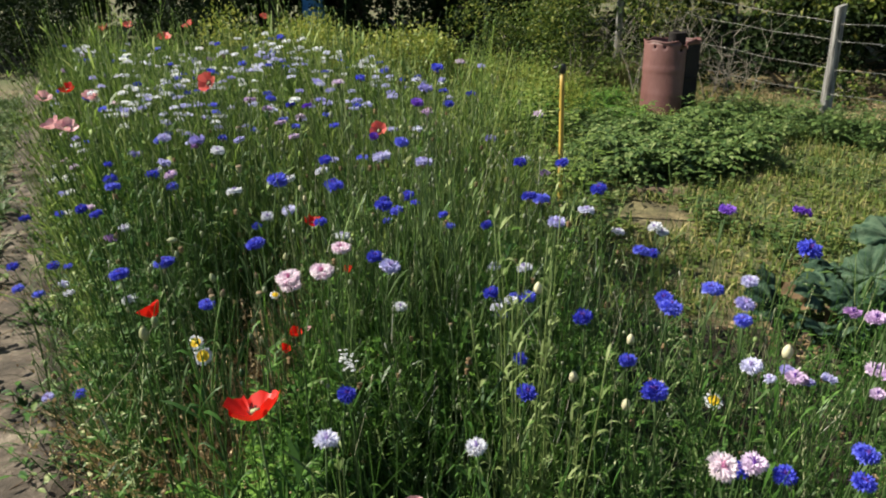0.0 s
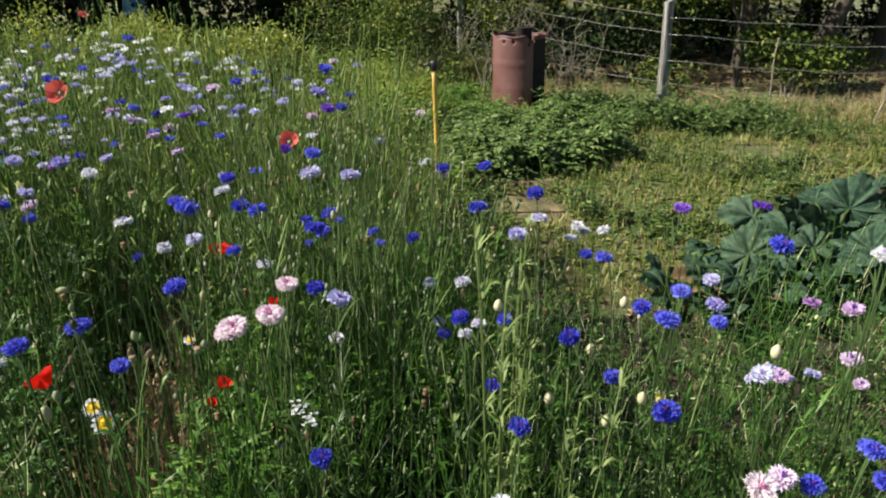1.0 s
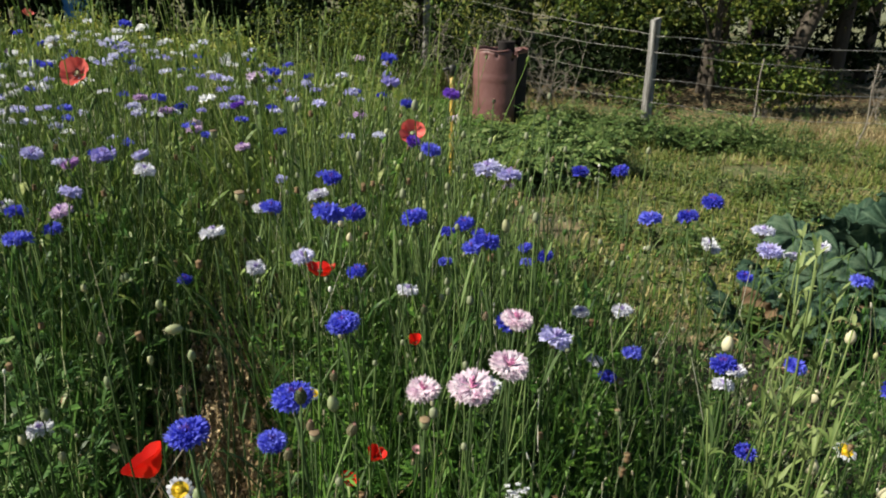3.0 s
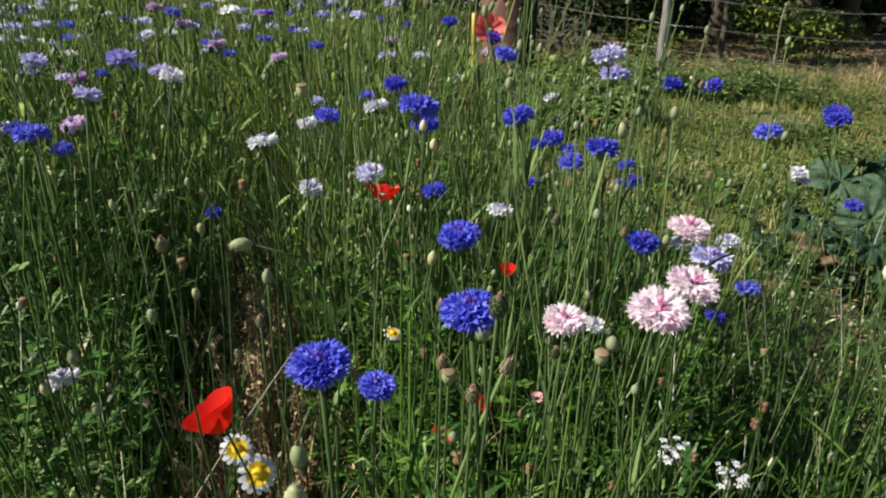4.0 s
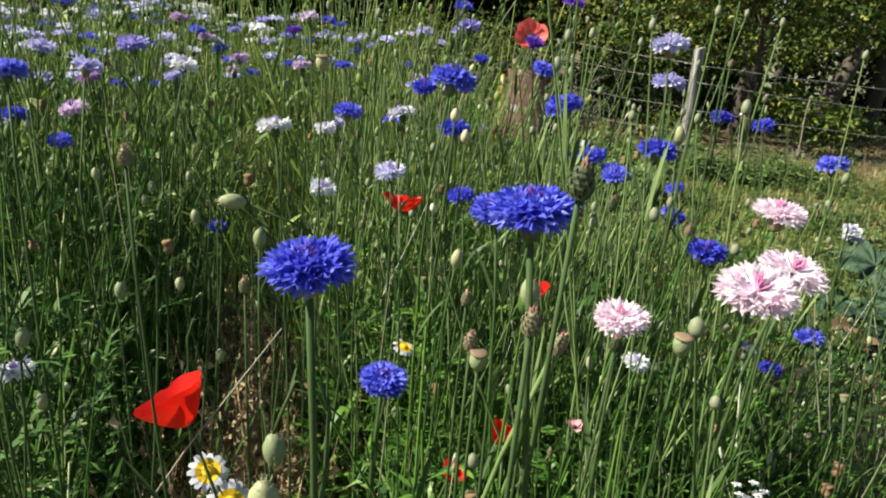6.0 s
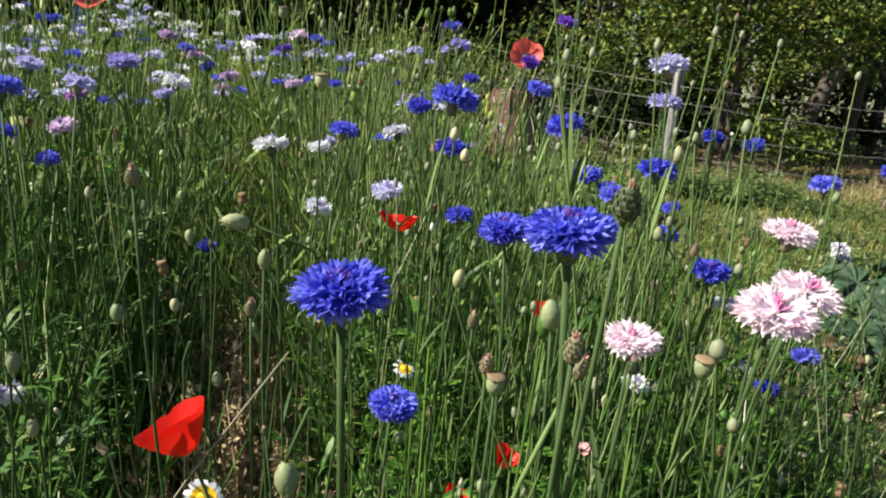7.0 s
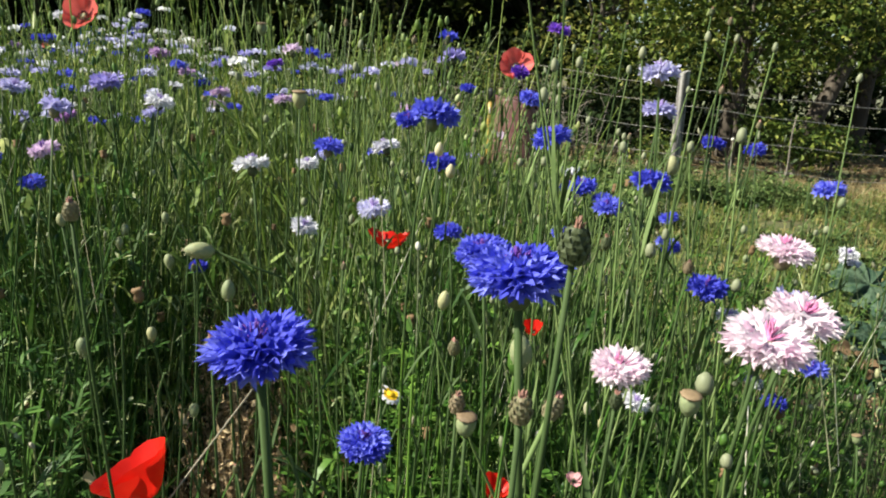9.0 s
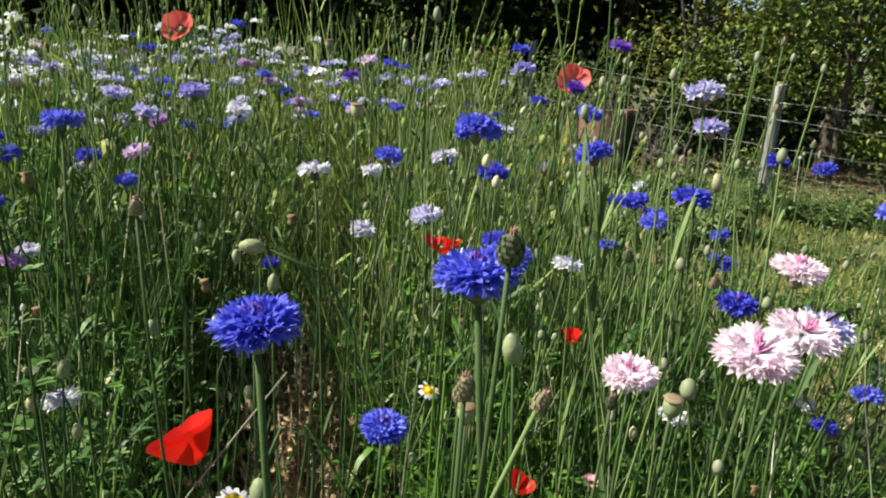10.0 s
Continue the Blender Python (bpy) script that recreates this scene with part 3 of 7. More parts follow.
# leaning dark trunk with its crown above the fence
tree(6.5, 9.35, 4.8, [(1.9, 0.6, 2.6, 0.9), (2.6, 1.2, 3.4, 1.0), (1.2, 0.5, 3.2, 0.9), (0.4, 0.9, 2.5, 0.8), (-0.5, 0.8, 2.3, 0.7),
                      (3.4, 0.9, 2.9, 0.8), (0.3, 0.4, 1.5, 0.55), (-0.7, 0.9, 3.4, 0.9), (1.6, 0.1, 1.75, 0.45)], 8000, M_TREE,
     "old tree with a dark leaning trunk over the fence", 0.09, 0.055, 0.15, (1.75, 0.3))


tree(9.9, 11.2, 6.0, [(-2.3, -1.0, 2.5, 0.55), (-1.6, -1.0, 2.2, 0.5), (-0.9, -0.9, 2.4, 0.6), (-0.2, -0.8, 2.15, 0.55), (0.5, -0.8, 2.6, 0.6), (-1.9, -0.8, 3.2, 0.7), (-1.0, -0.6, 3.2, 0.7), (0.0, -0.4, 3.2, 0.7), (0.9, -0.3, 3.4, 0.8),
                      (-0.6, 0.0, 4.0, 0.9), (0.6, 0.2, 4.2, 0.9)], 5200, M_SHADETREE, "tree with low hanging boughs beyond the wire, shade put into its leaf colour", 0.13, 0.08, 0.12)


def shrub(x, y, h, r, leaves, mat, label, l=0.06, w=0.035, stems=9, name="shrub"):
    t = thing(name, pose(x, y, 0), label, "shrub", "shrubs along the fence")
    cs = [(rnd.uniform(-r, r) * 0.8, rnd.uniform(-r, r) * 0.6, rnd.uniform(0.3, 0.85) * h, rnd.uniform(0.25, 0.45) * r) for _ in range(9)]
    for k in range(stems):
        c = rnd.choice(cs)
        part("stem", make_mesh("stem", *tube(limb_points((rnd.uniform(-0.1, 0.1), rnd.uniform(-0.1, 0.1), -0.05), c[:3], 0.1), np.linspace(0.012, 0.003, 7), 5), M_TWIG), t)
    part("foliage", make_mesh("foliage", *leaf_cloud([c[:3] for c in cs], [c[3] for c in cs], leaves, l, w), mat, False), t)
    return t


# undergrowth below the trees, its shade painted into the leaf colour
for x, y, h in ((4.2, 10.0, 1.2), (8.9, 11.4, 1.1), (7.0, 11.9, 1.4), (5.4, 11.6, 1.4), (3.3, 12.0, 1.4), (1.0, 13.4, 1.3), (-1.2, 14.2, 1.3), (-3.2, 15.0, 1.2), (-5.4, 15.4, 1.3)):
    shrub(x, y, h, 1.25, 1400, M_SHADETREE, "undergrowth bush with the shade of the trees put into its colour", 0.13, 0.08)
# dense bushes added at the back to close off bright sky between trunks
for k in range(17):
    shrub(-30 + 2.4 * k, 27.5 + rnd.uniform(-1, 1) - 0.06 * k, 5.0, 2.6, 1100, M_SHADETREE, "tall undergrowth added behind the wood to block the sky", 0.75, 0.5, 4)
shrub(5.45, 8.0, 0.86, 0.46, 1700, M_BUSH, "low shrub with bright green leaves behind the wire", 0.075, 0.045)
shrub(4.15, 8.5, 0.55, 0.35, 600, M_BUSH, "small leafy shrub in half shade behind the wire")
shrub(6.3, 8.25, 0.62, 0.35, 600, M_BUSH, "small bright leafy shrub behind the wire")
shrub(1.45, 10.6, 1.25, 1.0, 4200, M_BUSH, "dense bramble bush with green and dry stems", 0.055, 0.035)
shrub(0.5, 11.3, 1.1, 0.8, 2600, M_BUSH, "dense bramble bush with green and dry stems", 0.055, 0.035)
shrub(2.9, 10.4, 1.2, 0.6, 1400, M_TREE, "thin bramble bush with many dry stems", 0.05, 0.03, 16)
for x, y, h, r in ((-2.1, 9.1, 0.95, 0.7), (-1.4, 8.8, 0.85, 0.6), (-0.8, 9.5, 0.8, 0.6), (-2.8, 9.8, 1.05, 0.75), (-2.4, 11.4, 1.0, 0.8)):
    shrub(x, y, h, r, 4200, M_YBUSH, "tall clump of yellow-green leafy weeds", 0.06, 0.030, 12, "weed_clump")
for x, y in ((-6.5, 11.5), (-8.2, 12.4), (-5.2, 13.4), (-10, 13)):
    shrub(x, y, 1.5, 1.3, 2600, M_SHADETREE, "hedge bush at the end of the garden, darkened in colour as shade", 0.08, 0.05)


# far sunlit field and its posts beyond the wood
def far_field():
    n = 3000
    x, y = nrg.uniform(13, 48, n), nrg.uniform(14, 46, n)
    keep = y < x * 1.25
    x, y = x[keep], y[keep]
    t = [join([blade(arc((0, 0, 0), (math.cos(a), math.sin(a), 2.2), 0.35, 0.25, 4), [0.05, 0.045, 0.03, 0.0], (-math.sin(a), math.cos(a), 0)) for a in (0, 2.1, 4.2)])]
    stuff("far_grass", scattered(t, x, y, np.zeros(len(x)), nrg.uniform(0.8, 1.8, len(x)), nrg.uniform(0.7, 1.4, len(x))), M_HAY,
          "sunlit pale green grass of a distant field", "grass")


far_field()


def field_sheet():
    u = np.linspace(0, 1, 30)
    X, Y = np.meshgrid(13.5 + 170 * u ** 2, 17.5 + 150 * u ** 2)
    X = X + (Y - 17.5) * 0.55
    Z = 0.055 + 0.03 * np.sin(X * 0.9) * np.sin(Y * 0.7)
    n = len(u)
    i, j = np.meshgrid(np.arange(n - 1), np.arange(n - 1))
    a = (j * n + i).ravel()
    F = np.concatenate([np.stack([a, a + 1, a + n + 1], 1), np.stack([a, a + n + 1, a + n], 1)])
    tagged(new("field", make_mesh("field", np.stack([X.ravel(), Y.ravel(), Z.ravel()], 1), F, M_FIELD)), "sunlit pale green hay field beyond the fence", "field", "", "structure")


field_sheet()


# ---- fence ----
def fence_post(parent, x, y, h, r, lean=(0, 0)):
    P = np.array([0, 0, -0.2]) + (np.array([lean[0], lean[1], h]) - np.array([0, 0, -0.2])) * np.linspace(0, 1, 9)[:, None]
    k = 16
    v, f = tube(P, np.linspace(r, r * 0.92, 9) * (1 + nrg.normal(0, 0.02, 9)), k)
    a = np.linspace(0, 2 * np.pi, k, endpoint=False)
    square = 1.0 / (np.abs(np.cos(a)) ** 5 + np.abs(np.sin(a)) ** 5) ** 0.2
    groove = square * (1 - 0.14 * (nrg.uniform(0, 1, k) < 0.3))
    c = np.repeat(P, k, axis=0)
    v[:-1] = c + (v[:-1] - c) * np.tile(groove, 9)[:, None]
    v[-k - 1:, 2] += (v[-k - 1:, 0] - P[-1, 0]) * 0.35
    v = v + nrg.normal(0, r * 0.03, v.shape) * np.array([1, 1, 0.4])
    part("post", make_mesh("post", v, f, M_POST, False), parent, "grey weathered wooden post", pose(x, y, 0))


def wire(parent, a, b, sag):
    a, b = np.asarray(a, float), np.asarray(b, float)
    n = 26
    s = np.linspace(0, 1, n)[:, None]
    P = a + (b - a) * s
    P[:, 2] -= sag * np.sin(s[:, 0] * np.pi) - 0.006 * np.sin(s[:, 0] * 23)
    pcs = [tube(P, 0.0024, 4)]
    L = np.linalg.norm(b - a)
    for k in np.arange(0.06, L, 0.14):
        c = a + (b - a) * (k / L)
        c[2] -= sag * math.sin(k / L * math.pi)
        for _ in range(2):
            d = nrg.normal(0, 1, 3)
            d *= 0.02 / np.linalg.norm(d)
            pcs.append(tube([c - d, c + d], 0.0018, 3))
    part("barbed_wire", make_mesh("barbed_wire", *join(pcs), M_WIRE), parent, "slack rusty barbed wire")


def build_fence():
    f = thing("wire_fence", pose(0, 0, 0), "old barbed wire fence on grey wooden posts", "fence")
    posts = [(9.6, 5.0, 1.2, 0.05, (0.02, 0.0)), (5.95, 5.75, 1.05, 0.048, (0.07, 0.02)), (3.50, 7.25, 1.14, 0.045, (-0.02, 0.0)),
             (2.25, 12.0, 1.6, 0.055, (0.02, 0.0)), (0.1, 15.5, 1.5, 0.05, (0.03, 0.0))]
    for x, y, h, r, lean in posts:
        fence_post(f, x, y, h, r, lean)
    for (x0, y0, h0, _, l0), (x1, y1, h1, _, l1) in zip(posts, posts[1:]):
        for hgt, sag in ((0.95, 0.03), (0.80, 0.06), (0.55, 0.05), (0.33, 0.08)):
            wire(f, (x0 + l0[0] * hgt, y0 - 0.055, hgt * h0 / 1.1), (x1 + l1[0] * hgt, y1 - 0.055, hgt * h1 / 1.1), sag)
    # thin stays between the posts
    for x, y in ((4.35, 6.75), (5.15, 6.2), (7.4, 5.4)):
        part("stay", make_mesh("stay", *tube(limb_points((0, 0, -0.1), (0.05, 0, 0.8), 0.02), 0.008, 5), M_TWIG), f, "", pose(x, y, 0))
    return f


build_fence()


def brushwood(x, y, n, size, lean, label):
    """A heap of dry bare branches."""
    t = thing("dry_branches", pose(x, y, 0), label, "branches", "dry branches by the fence")
    for k in range(n):
        a = np.array([rnd.uniform(-0.3, 0.3), rnd.uniform(-0.25, 0.25), 0.0])
        b = a + np.array([rnd.uniform(-0.5, 0.5) + lean, rnd.uniform(-0.3, 0.3), rnd.uniform(0.5, 1.0)]) * size
        P = limb_points(a, b, rnd.uniform(-0.1, 0.15))
        br = part("branch", make_mesh("branch", *tube(P, np.linspace(0.007, 0.002, 7), 5), M_TWIG), t)
        for j in range(7):
            q = P[rnd.randint(2, 6)]
            part("twig", make_mesh("twig", *tube(limb_points(q, q + np.array([rnd.uniform(-0.3, 0.3), rnd.uniform(-0.2, 0.2), rnd.uniform(0.0, 0.3)]), 0.03, 5), np.linspace(0.0035, 0.001, 5), 4), M_TWIG), br)


brushwood(2.35, 9.6, 12, 1.1, 0.1, "tangle of grey dead branches beside the drum")
brushwood(2.95, 8.4, 11, 0.95, -0.2, "tangle of pale dry stalks behind the drum")
brushwood(1.9, 11.2, 9, 1.2, 0.15, "grey dead branches leaning on the fence post")
brushwood(6.6, 7.2, 7, 0.55, 0.1, "few dry broken branches lying by the fence")


# ---- rusty drum ----
def build_drum():
    x, y, r, h = 2.17, 8.05, 0.29, 0.81
    t = thing("steel_drum", pose(x, y, -0.02, 0, 0, 0), "rusty red-brown open steel drum used as burner, on grass", "drum")
    sides, rows = 66, 26
    V, F, S = [], [], []
    for i in range(rows + 1):
        z = h * i / rows
        rr = r + 0.007 * (math.exp(-((z - 0.27) / 0.012) ** 2) + math.exp(-((z - 0.53) / 0.012) ** 2))
        for j in range(sides):
            a = 2 * math.pi * j / sides
            dent = 1 - 0.015 * math.exp(-((a - 4.2) / 0.3) ** 2 - ((z - 0.4) / 0.15) ** 2) + 0.004 * math.sin(a * 3 + z * 4)
            # wall flattened so that the sunless side starts at a sharp edge
            if 4.92 < a < 6.14:
                rr_a = rr * math.cos(0.61) / math.cos(a - 5.53)
            else:
                rr_a = rr
            zz = z
            if i == rows:
                zz += 0.008 * math.sin(a * 7) - 0.045 * math.exp(-((a - 4.9) / 0.10) ** 2)
            V.append((rr_a * dent * math.cos(a), rr_a * dent * math.sin(a), zz))
    holes = {(24, 44), (24, 53), (23, 50), (24, 40), (23, 30), (24, 18), (24, 6)}
    for i in range(rows):
        for j in range(sides):
            if (i, j) in holes:
                continue
            a, b = i * sides + j, i * sides + (j + 1) % sides
            # faces turned from the sun get their shade as black material
            darkened = 5.02 < 2 * math.pi * (j + 0.5) / sides < 6.2 and i < rows - 1
            (S if darkened else F).extend([(a, b, b + sides), (a, b + sides, a + sides)])
    for what, faces, mat, text in (("body", F, M_DRUM, ""), ("shaded_side", S, M_DRUMDARK, "flattened side with its shade put in as black")):
        shell = part(what, make_mesh(what, np.array(V), faces, mat), t, text)
        wall = shell.modifiers.new("wall", "SOLIDIFY")
        wall.thickness = 0.004
    a = np.linspace(0, 2 * np.pi, 45)
    keep = (a < 4.75) | (a > 5.05)
    ra = np.where((a > 4.92) & (a < 6.14), r * math.cos(0.61) / np.cos(a - 5.53), r)
    P = np.stack([ra * np.cos(a), ra * np.sin(a), h + 0.004 + 0.008 * np.sin(a * 7)], 1)
    lo, hi = P[a <= 4.75], P[a >= 5.05]
    part("rim", make_mesh("rim", *tube(np.concatenate([hi[:-1], lo]), 0.010, 6), M_DRUM), t, "rolled rusty rim with a torn notch")
    part("ash", make_mesh("ash", *lathe([(r * 0.97, h * 0.55), (r * 0.6, h * 0.60), (r * 0.2, h * 0.63), (0.01, h * 0.64)], 22), M_DRUMDARK), t, "burnt black contents")
    # charred tin standing in the drum, its edge above the rim
    part("tin", make_mesh("tin", *lathe([(0.085, h * 0.6), (0.088, h * 0.8), (0.088, h + 0.075), (0.094, h + 0.085), (0.088, h + 0.095), (0.075, h * 0.9)], 18), M_DRUMDARK), t,
         "charred black tin", pose(0.02, -0.10, 0))
    for k in range(4):
        part("handle_stub", make_mesh("handle_stub", *tube([(0.02 * k - 0.02, -0.05, h + 0.05), (0.02 * k - 0.01, -0.08, h + 0.115 - 0.01 * k)], 0.008, 6), M_DRUMDARK), t)


build_drum()


def build_stake():
    t = thing("garden_stake", pose(0.70, 4.48, 0), "yellow wooden tool handle with black cap, stuck upright in the bed", "stake")
    top = np.array([-0.015, 0.0, 0.93])
    part("shaft", make_mesh("shaft", *tube(np.array([0.006, 0, -0.15]) + (top - np.array([0.006, 0, -0.15])) * np.linspace(0, 1, 10)[:, None], np.linspace(0.0155, 0.0145, 10), 12), M_STAKE), t)
    part("cap", make_mesh("cap", *lathe([(0.016, 0), (0.021, 0.004), (0.021, 0.045), (0.017, 0.055), (0.008, 0.058)], 14), M_CAP), t,
         "black plastic cap", Matrix.Translation(top + np.array([0, 0, -0.02])))
    part("grip_arm", make_mesh("grip_arm", *tube([(0, 0, 0), (-0.03, 0, 0.008), (-0.055, 0, 0.0)], [0.010, 0.010, 0.007], 8), M_CAP), t, "", Matrix.Translation(top + np.array([0, 0, 0.01])))


build_stake()


def build_barrel():
    t = thing("plastic_barrel", pose(-3.27, 14.5, 0), "blue plastic rain barrel standing in the weeds", "barrel")
    part("body", make_mesh("body", *lathe([(0.18, 0), (0.20, 0.05), (0.215, 0.3), (0.222, 0.32), (0.215, 0.34), (0.22, 0.75), (0.228, 0.77), (0.22, 0.79), (0.21, 1.2), (0.19, 1.34), (0.17, 1.36)], 26), M_BARREL), t)
    part("lid", make_mesh("lid", *lathe([(0.18, 1.35), (0.195, 1.36), (0.195, 1.39), (0.17, 1.40), (0.05, 1.405)], 26), M_BARREL), t)


build_barrel()


# ---- lawn, weeds, dry grass ----
def grass_tuft(n, hgt, w, spread, droop, k=4):
    pcs = []
    for _ in range(n):
        a = rnd.uniform(0, 2 * math.pi)
        L = hgt * rnd.uniform(0.6, 1.15)
        e = rnd.uniform(0.15, spread)
        P = arc((rnd.uniform(-0.02, 0.02), rnd.uniform(-0.02, 0.02), 0), (math.cos(a) * e, math.sin(a) * e, 1), L, droop * rnd.uniform(0.4, 1.4), k)
        W = w * np.linspace(1, 0.06, k) ** 0.7
        pcs.append(blade(P, W, (-math.sin(a), math.cos(a), 0)))
    return join(pcs)


def leaf_spray(n, hgt, l, w):
    """A few bare leaves in the air above one foot, for weeds farther off."""
    pcs = []
    for _ in range(n):
        a = rnd.uniform(0, 2 * math.pi)
        q = np.array([0.25 * hgt * math.cos(a * 2.3), 0.25 * hgt * math.sin(a * 2.3), hgt * rnd.uniform(0.1, 1.0)])
        pcs.append(blade(arc(q, (math.cos(a), math.sin(a), 0.4), l, 0.4, 3), [w * 0.3, w, 0.0], (-math.sin(a), math.cos(a), 0)))
    pcs.append(tube([(0, 0, 0), (0, 0, hgt)], 0.003, 3, False))
    return join(pcs)


def herb(n, hgt, l, w):
    """A low leafy weed: short stems with small broad leaves."""
    pcs = []
    for _ in range(n):
        a = rnd.uniform(0, 2 * math.pi)
        P = arc((0, 0, 0), (math.cos(a) * 0.7, math.sin(a) * 0.7, 1), hgt * rnd.uniform(0.5, 1.1), 0.2, 4)
        pcs.append(tube(P, 0.0015, 3, False))
        for q in P[1:]:
            b = a + rnd.uniform(-1.6, 1.6)
            d = np.array([math.cos(b), math.sin(b), rnd.uniform(0.0, 0.6)])
            pcs.append(blade(arc(q, d, l * rnd.uniform(0.6, 1.2), 0.35, 4), [w * 0.2, w, w * 0.8, 0.0], (-math.sin(b), math.cos(b), 0), 0.15))
    return join(pcs)


LAWN_T = [grass_tuft(4, 0.08, 0.006, 1.6, 0.5, 3), grass_tuft(4, 0.11, 0.0055, 1.2, 0.5, 3), leaf_spray(4, 0.06, 0.032, 0.018), grass_tuft(4, 0.07, 0.006, 2.0, 0.5, 3), leaf_spray(4, 0.04, 0.03, 0.02)]
WEED_T = [herb(6, 0.28, 0.07, 0.03), herb(5, 0.36, 0.08, 0.035), grass_tuft(9, 0.32, 0.008, 0.8, 0.5), herb(7, 0.20, 0.06, 0.035)]
DRY_T = [grass_tuft(9, 0.26, 0.006, 1.2, 0.9), grass_tuft(8, 0.18, 0.006, 1.8, 0.8), grass_tuft(7, 0.34, 0.005, 0.9, 0.6)]


def strew(name, templates, mat, label, category, n, inside, box, s0, s1, zs=(0.8, 1.2), lean=0.15):
    x = nrg.uniform(box[0], box[1], n)
    y = nrg.uniform(box[2], box[3], n)
    keep = inside(x, y)
    x, y = x[keep], y[keep]
    k = len(x)
    stuff(name, scattered(templates, x, y, gfield(x, y) - 0.005, nrg.uniform(s0, s1, k), nrg.uniform(s0, s1, k) * nrg.uniform(*zs, k), lean), mat, label, category)


def meadow_right(y):
    """Right-hand edge of the flower bed."""
    return 0.86 + 0.08 * np.sin(y * 1.9) + np.clip(1.95 - y, 0, 1.2) * 0.75 - 0.26 * np.clip(y - 2.0, 0, 1.3) + 0.04 * np.clip(y - 3.3, 0, 6)


def bed_far(x):
    """Far edge of the flower bed."""
    return 3.80 - 1.15 * (x - 0.3) + 0.25 * np.sin(x * 3.0)


def in_meadow(x, y):
    return (x > path_x(y) + 0.31 + 0.03 * np.sin(y * 5.0) + 0.03 * np.sin(y * 13.0)) & (x < meadow_right(y)) & (y > 0.55) & (y < bed_far(x))


BARE = ((2.2, 5.87, 0.22, 0.10), (1.42, 5.08, 0.24, 0.14))


def in_lawn(x, y):
    bare = np.sin(x * 2.3 + y * 1.1) * np.sin(y * 2.0 - x * 0.9) > 0.80
    for cx, cy, rx, ry in BARE:
        bare = bare | (((x - cx) / rx) ** 2 + ((y - cy) / ry) ** 2 < 0.9)
    return (x > meadow_right(y) - 0.08) & (x > 0.45) & (y > 2.95 - 0.15 * np.sin(x * 4)) & (y < 7.6 - 0.30 * (x - 3.5)) & ~bare


def bed_soil():
    """Dark dug soil of the flower bed, below the plants."""
    n, m = 60, 14
    V, F = [], []
    for y in np.linspace(0.45, 7.4, n):
        a = path_x(y) + 0.13
        b = min(float(meadow_right(y)) - 0.02, 0.3 + (3.8 - y) / 1.15) if y > 3.2 else float(meadow_right(y)) - 0.02
        if y < 3.0:
            b = max(b, 1.75 - 0.12 * math.sin(y * 5))
        b = a + (b - a) * min(1.0, 0.35 + (y - 0.45) * 0.9 + 0.06 * math.sin(y * 17))
        for s in np.linspace(0, 1, m):
            x = a + (max(b, a + 0.05) - a) * s
            V.append((x, y, float(gfield(x, y)) + 0.006 + 0.010 * math.sin(s * math.pi) + 0.006 * math.sin(x * 31) * math.sin(y * 27)))
    for i in range(n - 1):
        for j in range(m - 1):
            p = i * m + j
            F += [(p, p + 1, p + m + 1), (p, p + m + 1, p + m)]
    tagged(new("bed_soil", make_mesh("bed_soil", np.array(V), F, M_SOIL)), "dark dug soil of the flower bed", "soil", "", "structure")


bed_soil()
strew("lawn_grass", LAWN_T, M_LAWN, "short yellow-green lawn grass with clover and moss", "grass", 19000, in_lawn, (0.5, 7.0, 1.2, 8.2), 0.9, 1.9)
strew("lawn_straw", [grass_tuft(7, 0.08, 0.0045, 1.8, 0.6, 3), grass_tuft(5, 0.12, 0.004, 1.2, 0.6, 3)], M_DRY, "dry straw blades in the lawn", "grass", 7000,
      lambda x, y: in_lawn(x, y) & (np.sin(x * 1.7 - 0.4) + np.sin(y * 2.1 + x) > 0.1), (0.5, 7.0, 1.2, 8.2), 0.7, 1.4)
strew("lawn_weeds", [leaf_spray(12, 0.14, 0.05, 0.02), leaf_spray(12, 0.10, 0.045, 0.024), leaf_spray(14, 0.2, 0.06, 0.02), grass_tuft(6, 0.18, 0.005, 0.9, 0.5)], M_LEAFD, "scattered leafy weeds in the lawn", "weeds", 4600,
      lambda x, y: in_lawn(x, y) & (np.sin(x * 3.1 + 1) * np.sin(y * 2.3) + 0.5 * np.sin(x * 7 + y * 5) > 0.1), (0.5, 7.0, 1.6, 8.2), 0.7, 1.6)
strew("far_lawn_grass", LAWN_T, M_LAWN, "short weedy grass between bed and fence", "grass", 7500,
      lambda x, y: (x > -5.5) & (x < 3.4) & ((y > 7.4) | ((x < 0.6) & (y > bed_far(x) - 0.1))), (-5.5, 3.5, 3.4, 13.5), 1.6, 3.0)
strew("weeds", WEED_T, M_LEAFD, "green leafy weeds growing along the fence", "weeds", 1700,
      lambda x, y: np.abs(y - (7.05 - 0.33 * (x - 3.4) + 0.25 * np.sin(x * 3))) < 0.45 + 0.2 * np.sin(x * 4.3), (2.4, 4.4, 5.5, 8.4), 0.75, 1.35)
